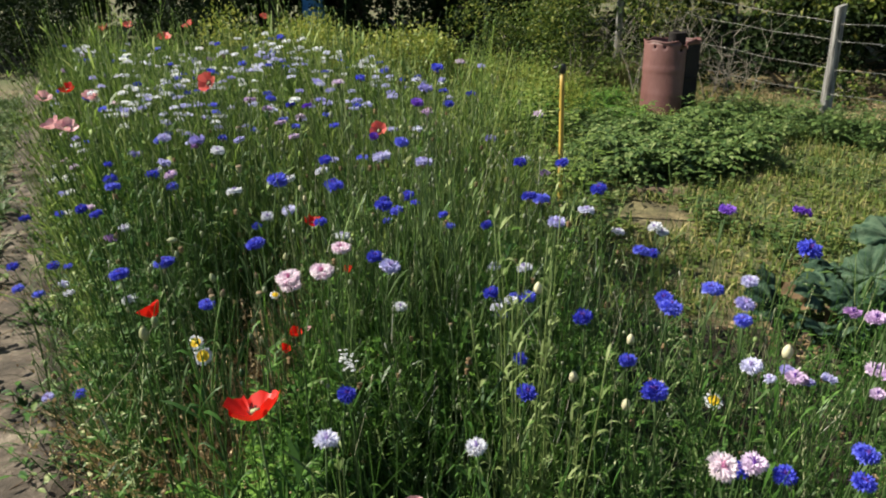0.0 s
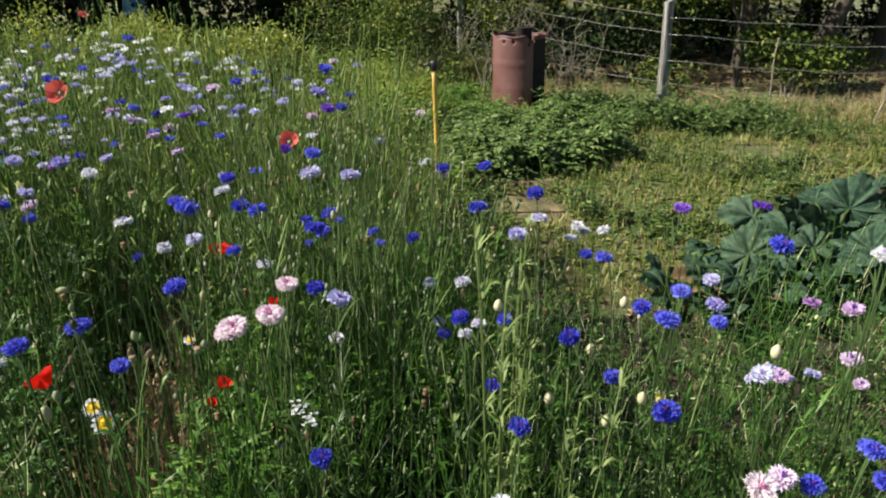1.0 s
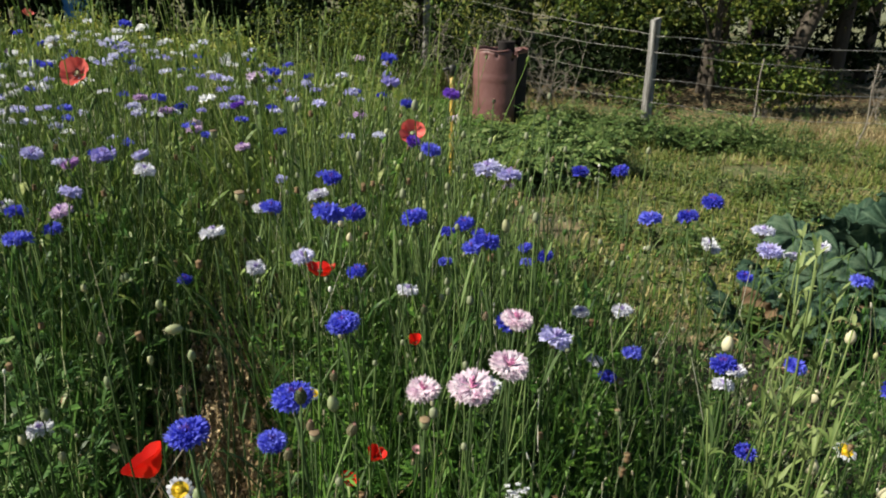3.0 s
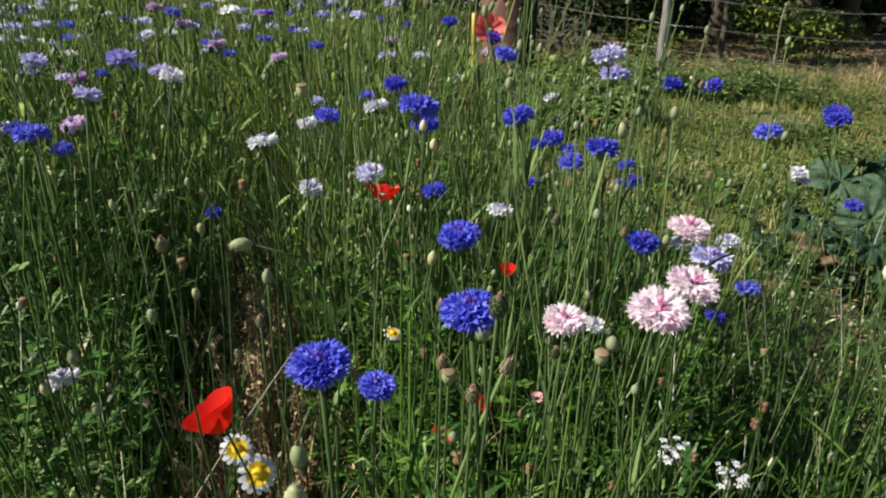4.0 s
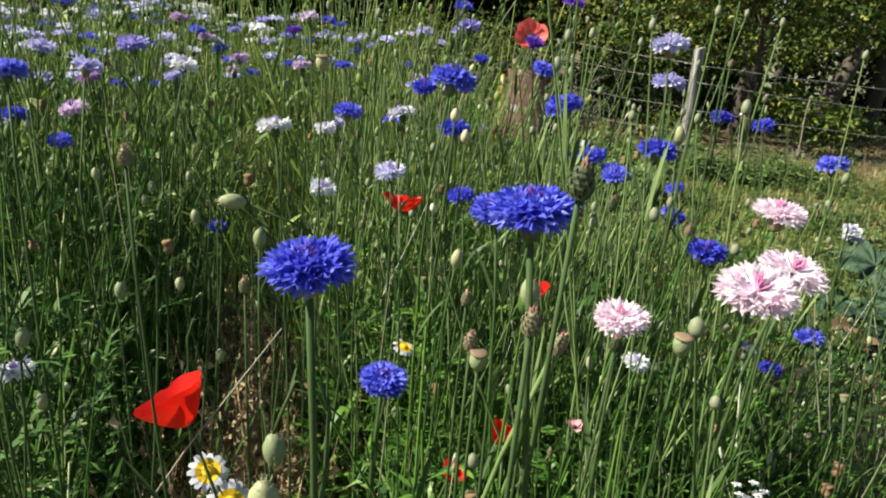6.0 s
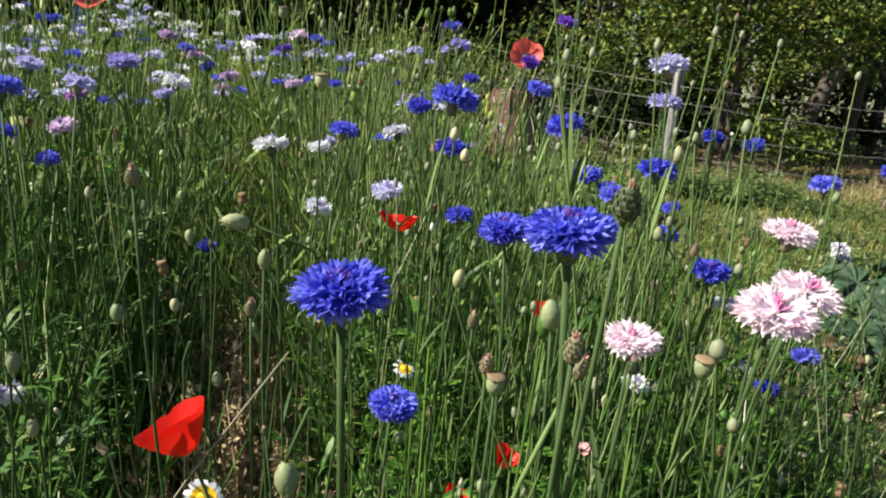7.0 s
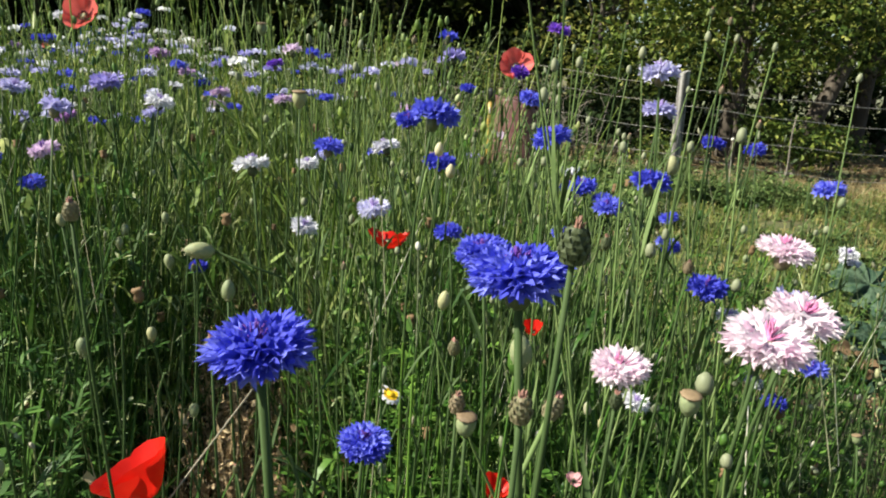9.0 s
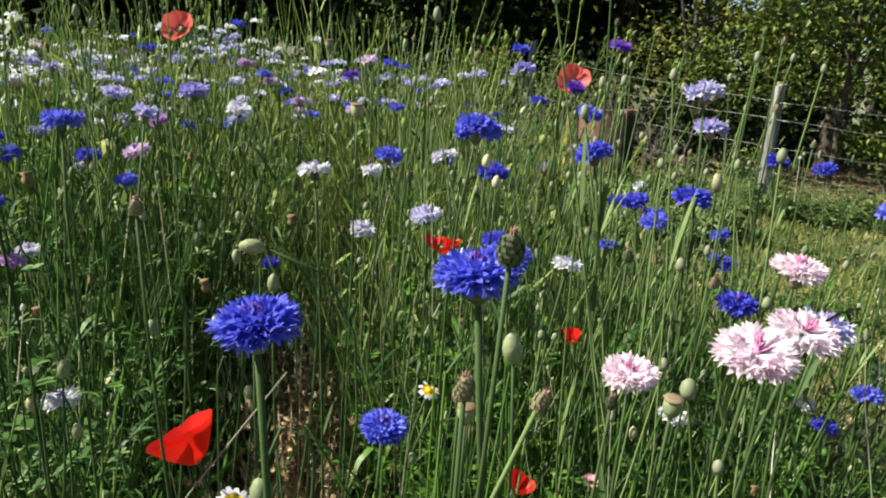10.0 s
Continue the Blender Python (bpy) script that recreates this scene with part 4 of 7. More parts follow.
strew("far_weeds", [leaf_spray(16, 0.34, 0.09, 0.035), leaf_spray(18, 0.42, 0.08, 0.04), grass_tuft(9, 0.36, 0.009, 0.8, 0.5, 3), leaf_spray(14, 0.24, 0.07, 0.04)], M_FAR_G, "tall green weeds behind the flower bed", "weeds", 2600,
      lambda x, y: (x > 0.3 - 0.28 * y) & ((y > 8.3) & ((x < 1.5) | (y > 9.6))) | ((x < 1.0) & (y > bed_far(x) + 0.1) & (np.sin(x * 2.7) * np.sin(y * 1.9) > -0.5)), (-6.0, 2.9, 3.6, 12.8), 0.7, 1.3)
strew("bright_weeds", [leaf_spray(18, 0.30, 0.055, 0.022), leaf_spray(18, 0.22, 0.05, 0.022), grass_tuft(8, 0.30, 0.007, 0.8, 0.5, 3)], M_YBUSH, "bright yellow-green weeds behind the flower bed", "weeds", 4200,
      lambda x, y: (x > 0.3 - 0.28 * y) & (y > bed_far(x) + 0.05) & ((x < 0.4) | (y > 7.2)) & (np.sin(x * 1.9 + 1.0) + np.sin(y * 1.6 + x) > -0.5), (-6.5, 1.3, 3.4, 11.0), 0.8, 1.5)
strew("bed_edge_weeds", [leaf_spray(10, 0.26, 0.05, 0.018), grass_tuft(8, 0.30, 0.004, 0.7, 0.5), leaf_spray(12, 0.16, 0.05, 0.02), grass_tuft(7, 0.40, 0.003, 0.4, 0.3)], M_LOW, "dark leafy weeds at the edge of the bed", "weeds", 240,
      lambda x, y: (x > meadow_right(y) - 0.3) & (x < 2.4) & (y < 3.0) & (np.sin(x * 9) * np.sin(y * 8) > -0.4), (0.4, 2.4, 1.0, 3.0), 0.6, 1.2)
strew("row_weeds", WEED_T, M_HERB, "fresh green leafy weeds in a row before the brambles", "weeds", 620,
      lambda x, y: (np.sin(x * 3.0) * np.sin(y * 4.0 + 1.0) > -0.6), (-0.2, 1.75, 7.1, 9.0), 0.7, 1.25)
strew("drum_weeds", WEED_T, M_FAR_G, "green weeds round the foot of the drum", "weeds", 150,
      lambda x, y: (np.hypot(x - 2.17, y - 8.05) > 0.36), (1.4, 3.1, 7.3, 8.3), 0.45, 0.85)
strew("drum_dry_grass", DRY_T, M_DRY, "brown dry grass between drum and fence", "grass", 420,
      lambda x, y: (np.hypot(x - 2.17, y - 8.05) > 0.4), (2.3, 3.6, 7.9, 10.0), 0.8, 1.5)
strew("edge_grass", [grass_tuft(7, 0.78, 0.007, 0.45, 0.35), grass_tuft(7, 0.64, 0.007, 0.6, 0.4)], M_LAWN, "tall yellow-green grass along the bed's edge", "grass", 2800,
      lambda x, y: (x > path_x(y) + 0.38) & (x < path_x(y) + 0.95 + 0.25 * np.sin(y * 4)) & (np.sin(x * 5) * np.sin(y * 3.3) > -0.6), (-5.0, -0.9, 2.7, 7.2), 0.55, 1.05)
strew("soil_litter", [leaf_template(0.05, 0.03), leaf_template(0.035, 0.022), tube([(0, 0, 0.006), (0.06, 0.02, 0.03), (0.14, 0.0, 0.015)], 0.0022, 3), leaf_spray(7, 0.05, 0.03, 0.014)], M_DEBRIS, "dead brown leaves and stalks on the bare soil", "litter", 900,
      lambda x, y: x > meadow_right(y) - 0.1, (0.8, 3.0, 1.2, 3.0), 0.7, 1.6)
strew("soil_weeds", [leaf_spray(10, 0.14, 0.045, 0.02), leaf_spray(9, 0.22, 0.05, 0.018), grass_tuft(6, 0.24, 0.004, 0.7, 0.5)], M_LEAFD, "small green weeds on the bare soil", "weeds", 220,
      lambda x, y: x > meadow_right(y) - 0.1, (0.8, 3.0, 1.2, 3.0), 0.6, 1.2)
strew("dry_grass", DRY_T, M_DRY, "dry straw-coloured grass along the fence", "grass", 4000,
      lambda x, y: (y > 6.45 - 0.28 * (x - 4)) & (y < 7.9 - 0.12 * (x - 4)) & (x > 3.9), (3.9, 9.5, 4.6, 8.3), 0.6, 1.1)
strew("shaded_dry_grass", DRY_T, M_DRY, "sparse dry grass in the shade behind the wire", "grass", 500,
      lambda x, y: y > 8.0, (2.4, 10, 8.0, 10.5), 0.5, 1.0)
strew("far_dry_grass", DRY_T, M_DRY, "dry grass bank below the wood", "grass", 1300,
      lambda x, y: x > -2, (-2.0, 3.2, 10.2, 12.4), 0.9, 1.6)
strew("leaf_litter", [leaf_template(0.06, 0.035), leaf_template(0.05, 0.03), tube([(0, 0, 0.01), (0.12, 0.03, 0.03), (0.25, 0.0, 0.02)], 0.004, 3)], M_DEBRIS, "brown dead leaves and twigs on shaded ground", "leaf litter", 5000,
      lambda x, y: y > 7.9 - 0.1 * (x - 4), (3.2, 13, 7.0, 14), 0.8, 1.8)
strew("path_litter", [leaf_template(0.02, 0.012), leaf_template(0.03, 0.012), tube([(0, 0, 0.004), (0.04, 0.01, 0.02), (0.09, 0.0, 0.012)], 0.0014, 3), grass_tuft(4, 0.08, 0.004, 1.6, 0.8, 3)], M_DEBRIS, "dead stalks and leaves on the dirt path", "litter", 4200,
      lambda x, y: np.abs(x - path_x(y)) < 0.26, (-4.5, -0.6, 1.0, 6.5), 0.8, 1.8)
strew("path_weeds", WEED_T, M_LEAFD, "dark leafy weeds beside the dirt path", "weeds", 3000,
      lambda x, y: (x < path_x(y) - 0.15) & (x > path_x(y) - 1.2) & (np.sin(x * 5.3) * np.sin(y * 3.1) > -0.5), (-8.0, -1.6, 2.2, 9.5), 0.6, 1.25)
strew("path_edge_weeds", [herb(5, 0.20, 0.045, 0.014), grass_tuft(8, 0.26, 0.004, 1.2, 0.7), herb(6, 0.14, 0.04, 0.016), grass_tuft(7, 0.34, 0.0035, 0.8, 0.5)], M_LOW, "dark straggling weeds reaching over the path", "weeds", 900,
      lambda x, y: (x > path_x(y) + 0.05) & (x < path_x(y) + 0.36), (-3.2, -0.7, 1.2, 4.6), 0.7, 1.4, (0.8, 1.2), 0.4)
strew("path_grass", LAWN_T + [grass_tuft(8, 0.16, 0.006, 1.2, 0.6)], M_STEM_G, "dark green grass beside the dirt path", "grass", 5200,
      lambda x, y: (x < path_x(y) - 0.15) & (x > path_x(y) - 1.6 - 0.1 * y), (-7.5, -0.8, 1.0, 9.5), 0.9, 1.8)


# ---- potato bed ----
def potato_meshes(seed):
    r = random.Random(seed)
    pcs, stems = [], []
    for _ in range(7):
        a = r.uniform(0, 2 * math.pi)
        P = arc((r.uniform(-0.05, 0.05), r.uniform(-0.05, 0.05), -0.02), (math.cos(a) * 0.6, math.sin(a) * 0.6, 1), r.uniform(0.22, 0.36), 0.25, 5)
        stems.append(tube(P, np.linspace(0.006, 0.003, 5), 5))
        for q in P[2:]:
            for _ in range(2):
                b = r.uniform(0, 2 * math.pi)
                A = arc(q, (math.cos(b), math.sin(b), 0.35), r.uniform(0.10, 0.16), 0.5, 5)
                for c in (1, 2, 3, 4):
                    for s in ((-1, 1) if c < 4 else (0,)):
                        e = b + s * 1.2
                        l = r.uniform(0.04, 0.065)
                        pcs.append(blade(arc(A[c], (math.cos(e), math.sin(e), 0.15), l, 0.4, 4), [0.004, l * 0.62, l * 0.5, 0.0], (-math.sin(e), math.cos(e), 0), 0.2))
    return stems, join(pcs)


def bare_earth(cx, cy, rx, ry):
    n = 28
    V = [(cx, cy, float(gfield(cx, cy)) + 0.016)]
    for s in (0.55, 1.0):
        for q in np.linspace(0, 2 * np.pi, n, endpoint=False):
            w = s * (1 + 0.22 * math.sin(q * 3 + cx) + 0.12 * math.sin(q * 7))
            x, y = cx + rx * w * math.cos(q), cy + ry * w * math.sin(q)
            V.append((x, y, float(gfield(x, y)) + (0.014 if s < 1 else 0.003)))
    F = [(0, 1 + j, 1 + (j + 1) % n) for j in range(n)]
    for j in range(n):
        p, q = 1 + j, 1 + (j + 1) % n
        F += [(p, p + n, q + n), (p, q + n, q)]
    tagged(new("bare_earth", make_mesh("bare_earth", np.array(V), F, M_EARTH)), "patch of bare dry brown earth in the lawn", "soil", "", "structure")


def build_potatoes():
    proto = []
    for k in range(4):
        st, fo = potato_meshes(k + 20)
        proto.append(([make_mesh("stem", *q, M_STEM) for q in st], make_mesh("foliage", *fo, M_LEAFD, False)))
    for row in range(5):
        for col in range(8):
            u, v = (col + rnd.uniform(-0.2, 0.2)) / 7, (row + rnd.uniform(-0.2, 0.2)) / 4
            x = (1 - v) * (1.0 + 0.95 * u) + v * (1.25 + 1.55 * u)
            y = (1 - v) * (5.30 + 0.25 * u) + v * (7.1 - 0.35 * u)
            if rnd.random() < 0.1:
                continue
            t = thing("potato_plant", pose(x, y, float(gfield(x, y)), 0, 0, rnd.uniform(0, 360)), "bushy dark green potato plant in a row", "plant", "potato plants in the bed")
            t.scale = (s := rnd.uniform(0.8, 1.35), s, s * rnd.uniform(0.8, 1.25))
            a, b = proto[rnd.randrange(4)]
            for q in a:
                part("stem", q, t)
            part("foliage", b, t)


build_potatoes()
for cx, cy, rx, ry in BARE:
    bare_earth(cx, cy, rx, ry)


# ---- squash plants ----
def squash_leaf(seed, mat=None):
    """A deeply lobed leaf with pleats along its veins and a toothed edge; its stalk is at the origin."""
    r = random.Random(seed)
    rings, n = 7, 84
    V, F = [(0, 0, 0)], []
    ph = r.uniform(0, 6)
    for i in range(1, rings + 1):
        s = i / rings
        for j in range(n):
            a = -math.pi * 0.90 + 2 * math.pi * 0.90 * j / (n - 1)
            lobe = 0.80 + 0.20 * abs(math.cos(a * 2.25)) ** 0.8 * 1.1 - 0.10 + 0.05 * math.cos(a * 9 + ph) + 0.05 * math.cos(a * 23 + 2 * ph) * s
            rad = s * (0.62 * s * lobe + (1 - 0.62 * s) * 0.85) * (1.05 - 0.28 * abs(a) / math.pi)
            z = 0.42 * s ** 1.3 * abs(math.sin(a * 0.5)) + (0.085 + 0.03 * math.sin(a * 2 + ph)) * s * math.cos(a * 9.0 + 0.3 * ph) + 0.05 * s * s * math.cos(a * 5 + 3 * ph) + 0.05 * s * s * math.sin(a * 17 + ph) - 0.34 * s ** 3 + 0.12 * s * math.sin(a + ph)
            V.append((rad * math.cos(a), rad * math.sin(a), z))
    for j in range(n - 1):
        F.append((0, 1 + j, 2 + j))
    for i in range(rings - 1):
        for j in range(n - 1):
            a = 1 + i * n + j
            F += [(a, a + n, a + n + 1), (a, a + n + 1, a + 1)]
    return make_mesh("leaf", np.array(V), F, mat or M_SQUASH)


def build_squash():
    leaves = [squash_leaf(k) for k in range(5)]
    old = [squash_leaf(6, M_YELLOWED), squash_leaf(7, M_WITHERED)]
    plants = [(1.80, 2.92, 0.88, 22), (2.62, 3.42, 0.98, 24), (3.45, 3.80, 1.0, 22), (4.45, 4.55, 0.8, 14), (2.80, 2.62, 0.80, 13), (2.25, 2.98, 0.85, 18)]
    for x, y, s, n in plants:
        t = thing("squash_plant", pose(x, y, 0.0), "squash plant with large blue-green lobed leaves on bare soil", "plant", "squash plants")
        for k in range(n):
            a = k * 2.4 + rnd.uniform(-0.4, 0.4)
            reach = rnd.uniform(0.12, 0.46) * s
            z = rnd.uniform(0.05, 0.22) * s + (0.05 if reach < 0.28 else 0)
            P = np.array([(0, 0, 0), (0.35 * reach * math.cos(a), 0.35 * reach * math.sin(a), z * 0.55), (0.75 * reach * math.cos(a), 0.75 * reach * math.sin(a), z * 0.9), (reach * math.cos(a), reach * math.sin(a), z)])
            st = part("leaf_stalk", make_mesh("leaf_stalk", *tube(P, [0.014, 0.011, 0.009, 0.007], 7), M_STEM), t)
            size = rnd.uniform(0.12, 0.21) * s
            m = Matrix.Translation(P[-1]) @ Matrix.Rotation(a, 4, "Z") @ Matrix.Rotation(rnd.uniform(-1.45, 0.1), 4, "Y") @ Matrix.Rotation(rnd.uniform(-0.7, 0.7), 4, "X") @ Matrix.Scale(size, 4)
            if reach < 0.2 * s and k % 4 == 1:
                low = Matrix.Translation((0, 0, -0.4 * z)) @ m
                part("leaf", old[k % 2], t, ("yellowing lobed leaf", "withered brown leaf")[k % 2], low)
                continue
            part("leaf", leaves[rnd.randrange(5)], t, "large lobed blue-green leaf", m)
    # bare soil below them
    n = 46
    a = np.linspace(0, 2 * np.pi, n, endpoint=False)
    pcs = []
    V = [(2.5, 2.7, 0.03)]
    for s in (0.5, 1.0):
        for q in a:
            rr = s * (1 + 0.12 * math.sin(q * 5) + 0.06 * math.sin(q * 11))
            px, py = 2.5 + 1.75 * rr * math.cos(q) * 0.9 - 0.5 * rr * math.sin(q) * 0.3, 2.7 + 0.62 * rr * math.sin(q) + 0.75 * rr * math.cos(q) * 0.6
            V.append((px, py, float(gfield(px, py)) + (0.022 if s < 1 else 0.005)))
    F = [(0, 1 + j, 1 + (j + 1) % n) for j in range(n)]
    for j in range(n):
        p, q = 1 + j, 1 + (j + 1) % n
        F += [(p, p + n, q + n), (p, q + n, q)]
    tagged(new("soil_bed", make_mesh("soil_bed", np.array(V), F, M_SOIL)), "patch of dark bare soil under the squash", "soil", "", "structure")


build_squash()

# ---- meadow greenery ----
PIECES = []


def meadow_plant(h, branches, leaves, r, w, sides=3, bud=True, k=6):
    """A slender wavering stem with side branches, narrow leaves of all lengths, some curled, and small closed buds."""
    pcs, lv = [], []
    bend, sway, ph = rnd.uniform(-0.16, 0.16), rnd.uniform(0.008, 0.024), rnd.uniform(0, 6.28)
    s = np.linspace(0, 1, k)
    P = np.stack([bend * s ** 2 + sway * np.sin(s * 7 + ph) * s, rnd.uniform(-0.05, 0.05) * s ** 2 + sway * np.cos(s * 6 + ph) * s, h * s], 1)
    pcs.append(tube(P, np.linspace(r, r * 0.55, k), sides, False))
    tips = [P[-1]]
    for _ in range(branches):
        u = rnd.uniform(0.3, 0.8)
        q = np.array([np.interp(u, s, P[:, i]) for i in range(3)])
        a = rnd.uniform(0, 2 * math.pi)
        L = (1 - u) * h * rnd.uniform(0.6, 1.15)
        v = np.linspace(0, 1, 4)
        out = rnd.uniform(0.16, 0.36) * L * v ** 0.7
        B = np.stack([q[0] + math.cos(a) * out, q[1] + math.sin(a) * out, q[2] + L * v], 1)
        pcs.append(tube(B, np.linspace(r * 0.75, r * 0.45, 4), 3, False))
        tips.append(B[-1])
        lv.append(blade(arc(B[1], (math.cos(a + 1.5) * 0.6, math.sin(a + 1.5) * 0.6, 1), L * 0.4, 0.3, 3), w * np.array([0.4, 0.7, 0.05]), (-math.sin(a), math.cos(a), 0)))
    if bud:
        for q in tips:
            if rnd.random() < 0.45:
                v, f = lathe([(0.0011, 0), (0.0034, 0.004), (0.0032, 0.009), (0.0010, 0.013)], 5)
                pcs.append((v * rnd.uniform(0.7, 1.3) + q, f))
    for _ in range(leaves):
        u = rnd.uniform(0.05, 0.93)
        q = np.array([np.interp(u, s, P[:, i]) for i in range(3)])
        a = rnd.uniform(0, 2 * math.pi)
        L = rnd.uniform(0.05, 0.17) * (1.3 - 0.75 * u)
        e = rnd.uniform(0.25, 0.95)
        b = a + rnd.uniform(-0.9, 0.9)
        lv.append(blade(arc(q, (math.cos(a) * e, math.sin(a) * e, 1), L, rnd.choice((0.05, 0.2, 0.4, 0.9, 1.3)), 4), w * rnd.uniform(0.5, 1.4) * np.array([0.5, 1, 0.8, 0.05]), (-math.sin(b), math.cos(b), rnd.uniform(-0.4, 0.4))))
    PIECES.append((join(pcs), join(lv)))
    return join(pcs + lv)


def feather_plant(h, n):
    """Low foliage of deeply cut leaves."""
    pcs = []
    for _ in range(n):
        a = rnd.uniform(0, 2 * math.pi)
        A = arc((0, 0, 0), (math.cos(a) * 0.8, math.sin(a) * 0.8, 1), h * rnd.uniform(0.7, 1.2), 0.3, 6)
        pcs.append(blade(A, 0.004 * np.linspace(1, 0.3, 6), (-math.sin(a), math.cos(a), 0)))
        for c in range(1, 6):
            for sgn in (-1, 1):
                e = a + sgn * 0.9
                l = h * 0.22 * (1.1 - c * 0.12)
                pcs.append(blade(arc(A[c], (math.cos(e), math.sin(e), 0.5), l, 0.3, 3), [0.004, 0.008, 0.0], (-math.sin(e), math.cos(e), 0)))
    return join(pcs)


NEAR_T = [meadow_plant(rnd.uniform(0.66, 0.86), rnd.randint(1, 4), rnd.randint(11, 17), 0.0016, 0.0062) for _ in range(20)]
KITS = {id(NEAR_T): ([[("stem", make_mesh("stem", *st, M_STEM_G)), ("foliage", make_mesh("foliage", *lf, M_STEM_G))] for st, lf in PIECES[-20:]], 290,
                     "wildflower_plant", "slender branching green wildflower plant with narrow leaves", "wildflower plants in the bed")}
THIN_T = [meadow_plant(rnd.uniform(0.70, 0.88), rnd.randint(1, 3), rnd.randint(3, 6), 0.0017, 0.0046) for _ in range(10)]
LOW_T = [feather_plant(0.20, 5), feather_plant(0.26, 5), grass_tuft(9, 0.34, 0.004, 0.6, 0.4), grass_tuft(9, 0.42, 0.004, 0.5, 0.35), feather_plant(0.30, 4)]
FAR_T = [meadow_plant(rnd.uniform(0.70, 0.86), 3, 10, 0.0024, 0.0090, 3, True, 5) for _ in range(12)]


def plant_height(x, y):
    h = 0.72 + 0.22 * np.clip((y - 1.15) / 1.1, 0, 1) + 0.10 * np.clip((y - 2.4) / 1.2, 0, 1) * np.clip(0.6 - x, 0, 1) - 0.12 * np.clip(x - 0.1, 0, 1) + 0.05 * np.sin(x * 5 + y * 3) + 0.04 * np.sin(y * 7 - x * 2)
    h = h - 0.24 * np.clip((y - 4.2) / 2.5, 0, 1) * np.clip(-x - 0.6, 0, 1)
    edge = np.clip((x - path_x(y) - 0.02) / 0.55, 0.35, 1.0)
    right = np.clip((meadow_right(y) - x) / 0.35, 0.0, 1.0)
    return h * edge * (0.72 + 0.28 * right)


def bare_gap(x, y):
    """The open strip with dry remains in the bed."""
    return (np.abs(x + 0.455 + 0.015 * np.sin(y * 9)) < 0.138 + 0.02 * np.clip((y - 1.6), 0, 1)) & (y > 1.0) & (y < 3.2)


def leafy_spot(x, y):
    """Where broad poppy leaves stand instead of stems."""
    return ((x + 0.27) / 0.16) ** 2 + ((y - 1.66) / 0.46) ** 2 < 1


def fill(name, templates, mat, label, density, box, hmul, hvar, sxy, extra=None):
    n = int(density * (box[1] - box[0]) * (box[3] - box[2]))
    x, y = nrg.uniform(box[0], box[1], n), nrg.uniform(box[2], box[3], n)
    keep = in_meadow(x, y) & ~bare_gap(x, y)
    # patchy growth
    keep &= nrg.uniform(0, 1, n) < 0.58 + 0.25 * np.sin(x * 4.1 + 1) * np.sin(y * 3.7) + 0.75 * np.sin(x * 15 + 2 * np.sin(y * 5)) * np.sin(y * 12 + x * 3)
    # nobody's way: the strip above which the camera travels stays low
    keep &= ~((np.abs(x + 0.42) < 0.20) & (y < 1.22))
    if templates is NEAR_T:
        keep &= ~leafy_spot(x, y) | (nrg.uniform(0, 1, n) < 0.45)
    # thinner growth at the near end and along the lawn
    keep &= (y > 1.25) | (nrg.uniform(0, 1, n) < 0.7)
    keep &= (x < 0.15) | (y > 2.2) | (nrg.uniform(0, 1, n) < np.where(x < 0.45, 0.55, 0.38))
    if extra is not None:
        keep &= extra(x, y)
    x, y = x[keep], y[keep]
    k = len(x)
    sz = plant_height(x, y) / 0.80 * hmul * nrg.uniform(1 - hvar, 1 + hvar * 0.6, k)
    # lower growth under the tall bare stalks on the lawn side
    sz *= 1 - 0.17 * np.clip((x + 0.35) / 0.3, 0, 1) * np.clip((y - 1.4) / 0.3, 0, 1) * np.clip((3.0 - y) / 0.4, 0, 1)
    sz = np.where((x > -0.05) & (y > 1.3) & (y < 2.6), np.minimum(sz, 1.06), sz)
    if mat in (M_STEM_G, M_HERB, M_RIBBON) and id(templates) in KITS:
        kit, most, what, text, group = KITS[id(templates)]
        single = (y < 2.0) & (x > -0.8) & (x < 0.5)
        cut = np.nonzero(single)[0][:most]
        for px, py, pz in zip(x[cut], y[cut], sz[cut]):
            px, py, pz = float(px), float(py), float(pz)
            w = thing(what, pose(px, py, float(gfield(px, py)) - 0.01, rnd.gauss(0, 6), rnd.gauss(0, 6), rnd.uniform(0, 360)), text, "plant", group)
            w.scale = (q := rnd.uniform(*sxy), q, pz)
            for piece, me in rnd.choice(kit):
                part(piece, me, w)
        rest = np.ones(k, bool)
        rest[cut] = False
        x, y, sz, k = x[rest], y[rest], sz[rest], int(rest.sum())
    stuff(name, scattered(templates, x, y, gfield(x, y) - 0.01, nrg.uniform(*sxy, k), sz, 0.13), mat, label, "plants")


fill("near_meadow_plants", NEAR_T, M_STEM_G, "dense slender green stems and narrow leaves of a wildflower bed", 560, (-1.9, 1.7, 0.6, 2.5), 1.0, 0.34, (0.8, 1.3),
     lambda x, y: ((x < 1.0) | (np.sin(x * 37.7 + y * 91.3) > -0.1)) & ((x < 0.55) | (y > 2.3) | (np.sin(x * 61.7 + y * 43.3) > 0.15)) & ((x > -0.52) | (y > 2.6) | (np.sin(x * 41.3 + y * 77.1) > 0.6)))
TUFTS = []


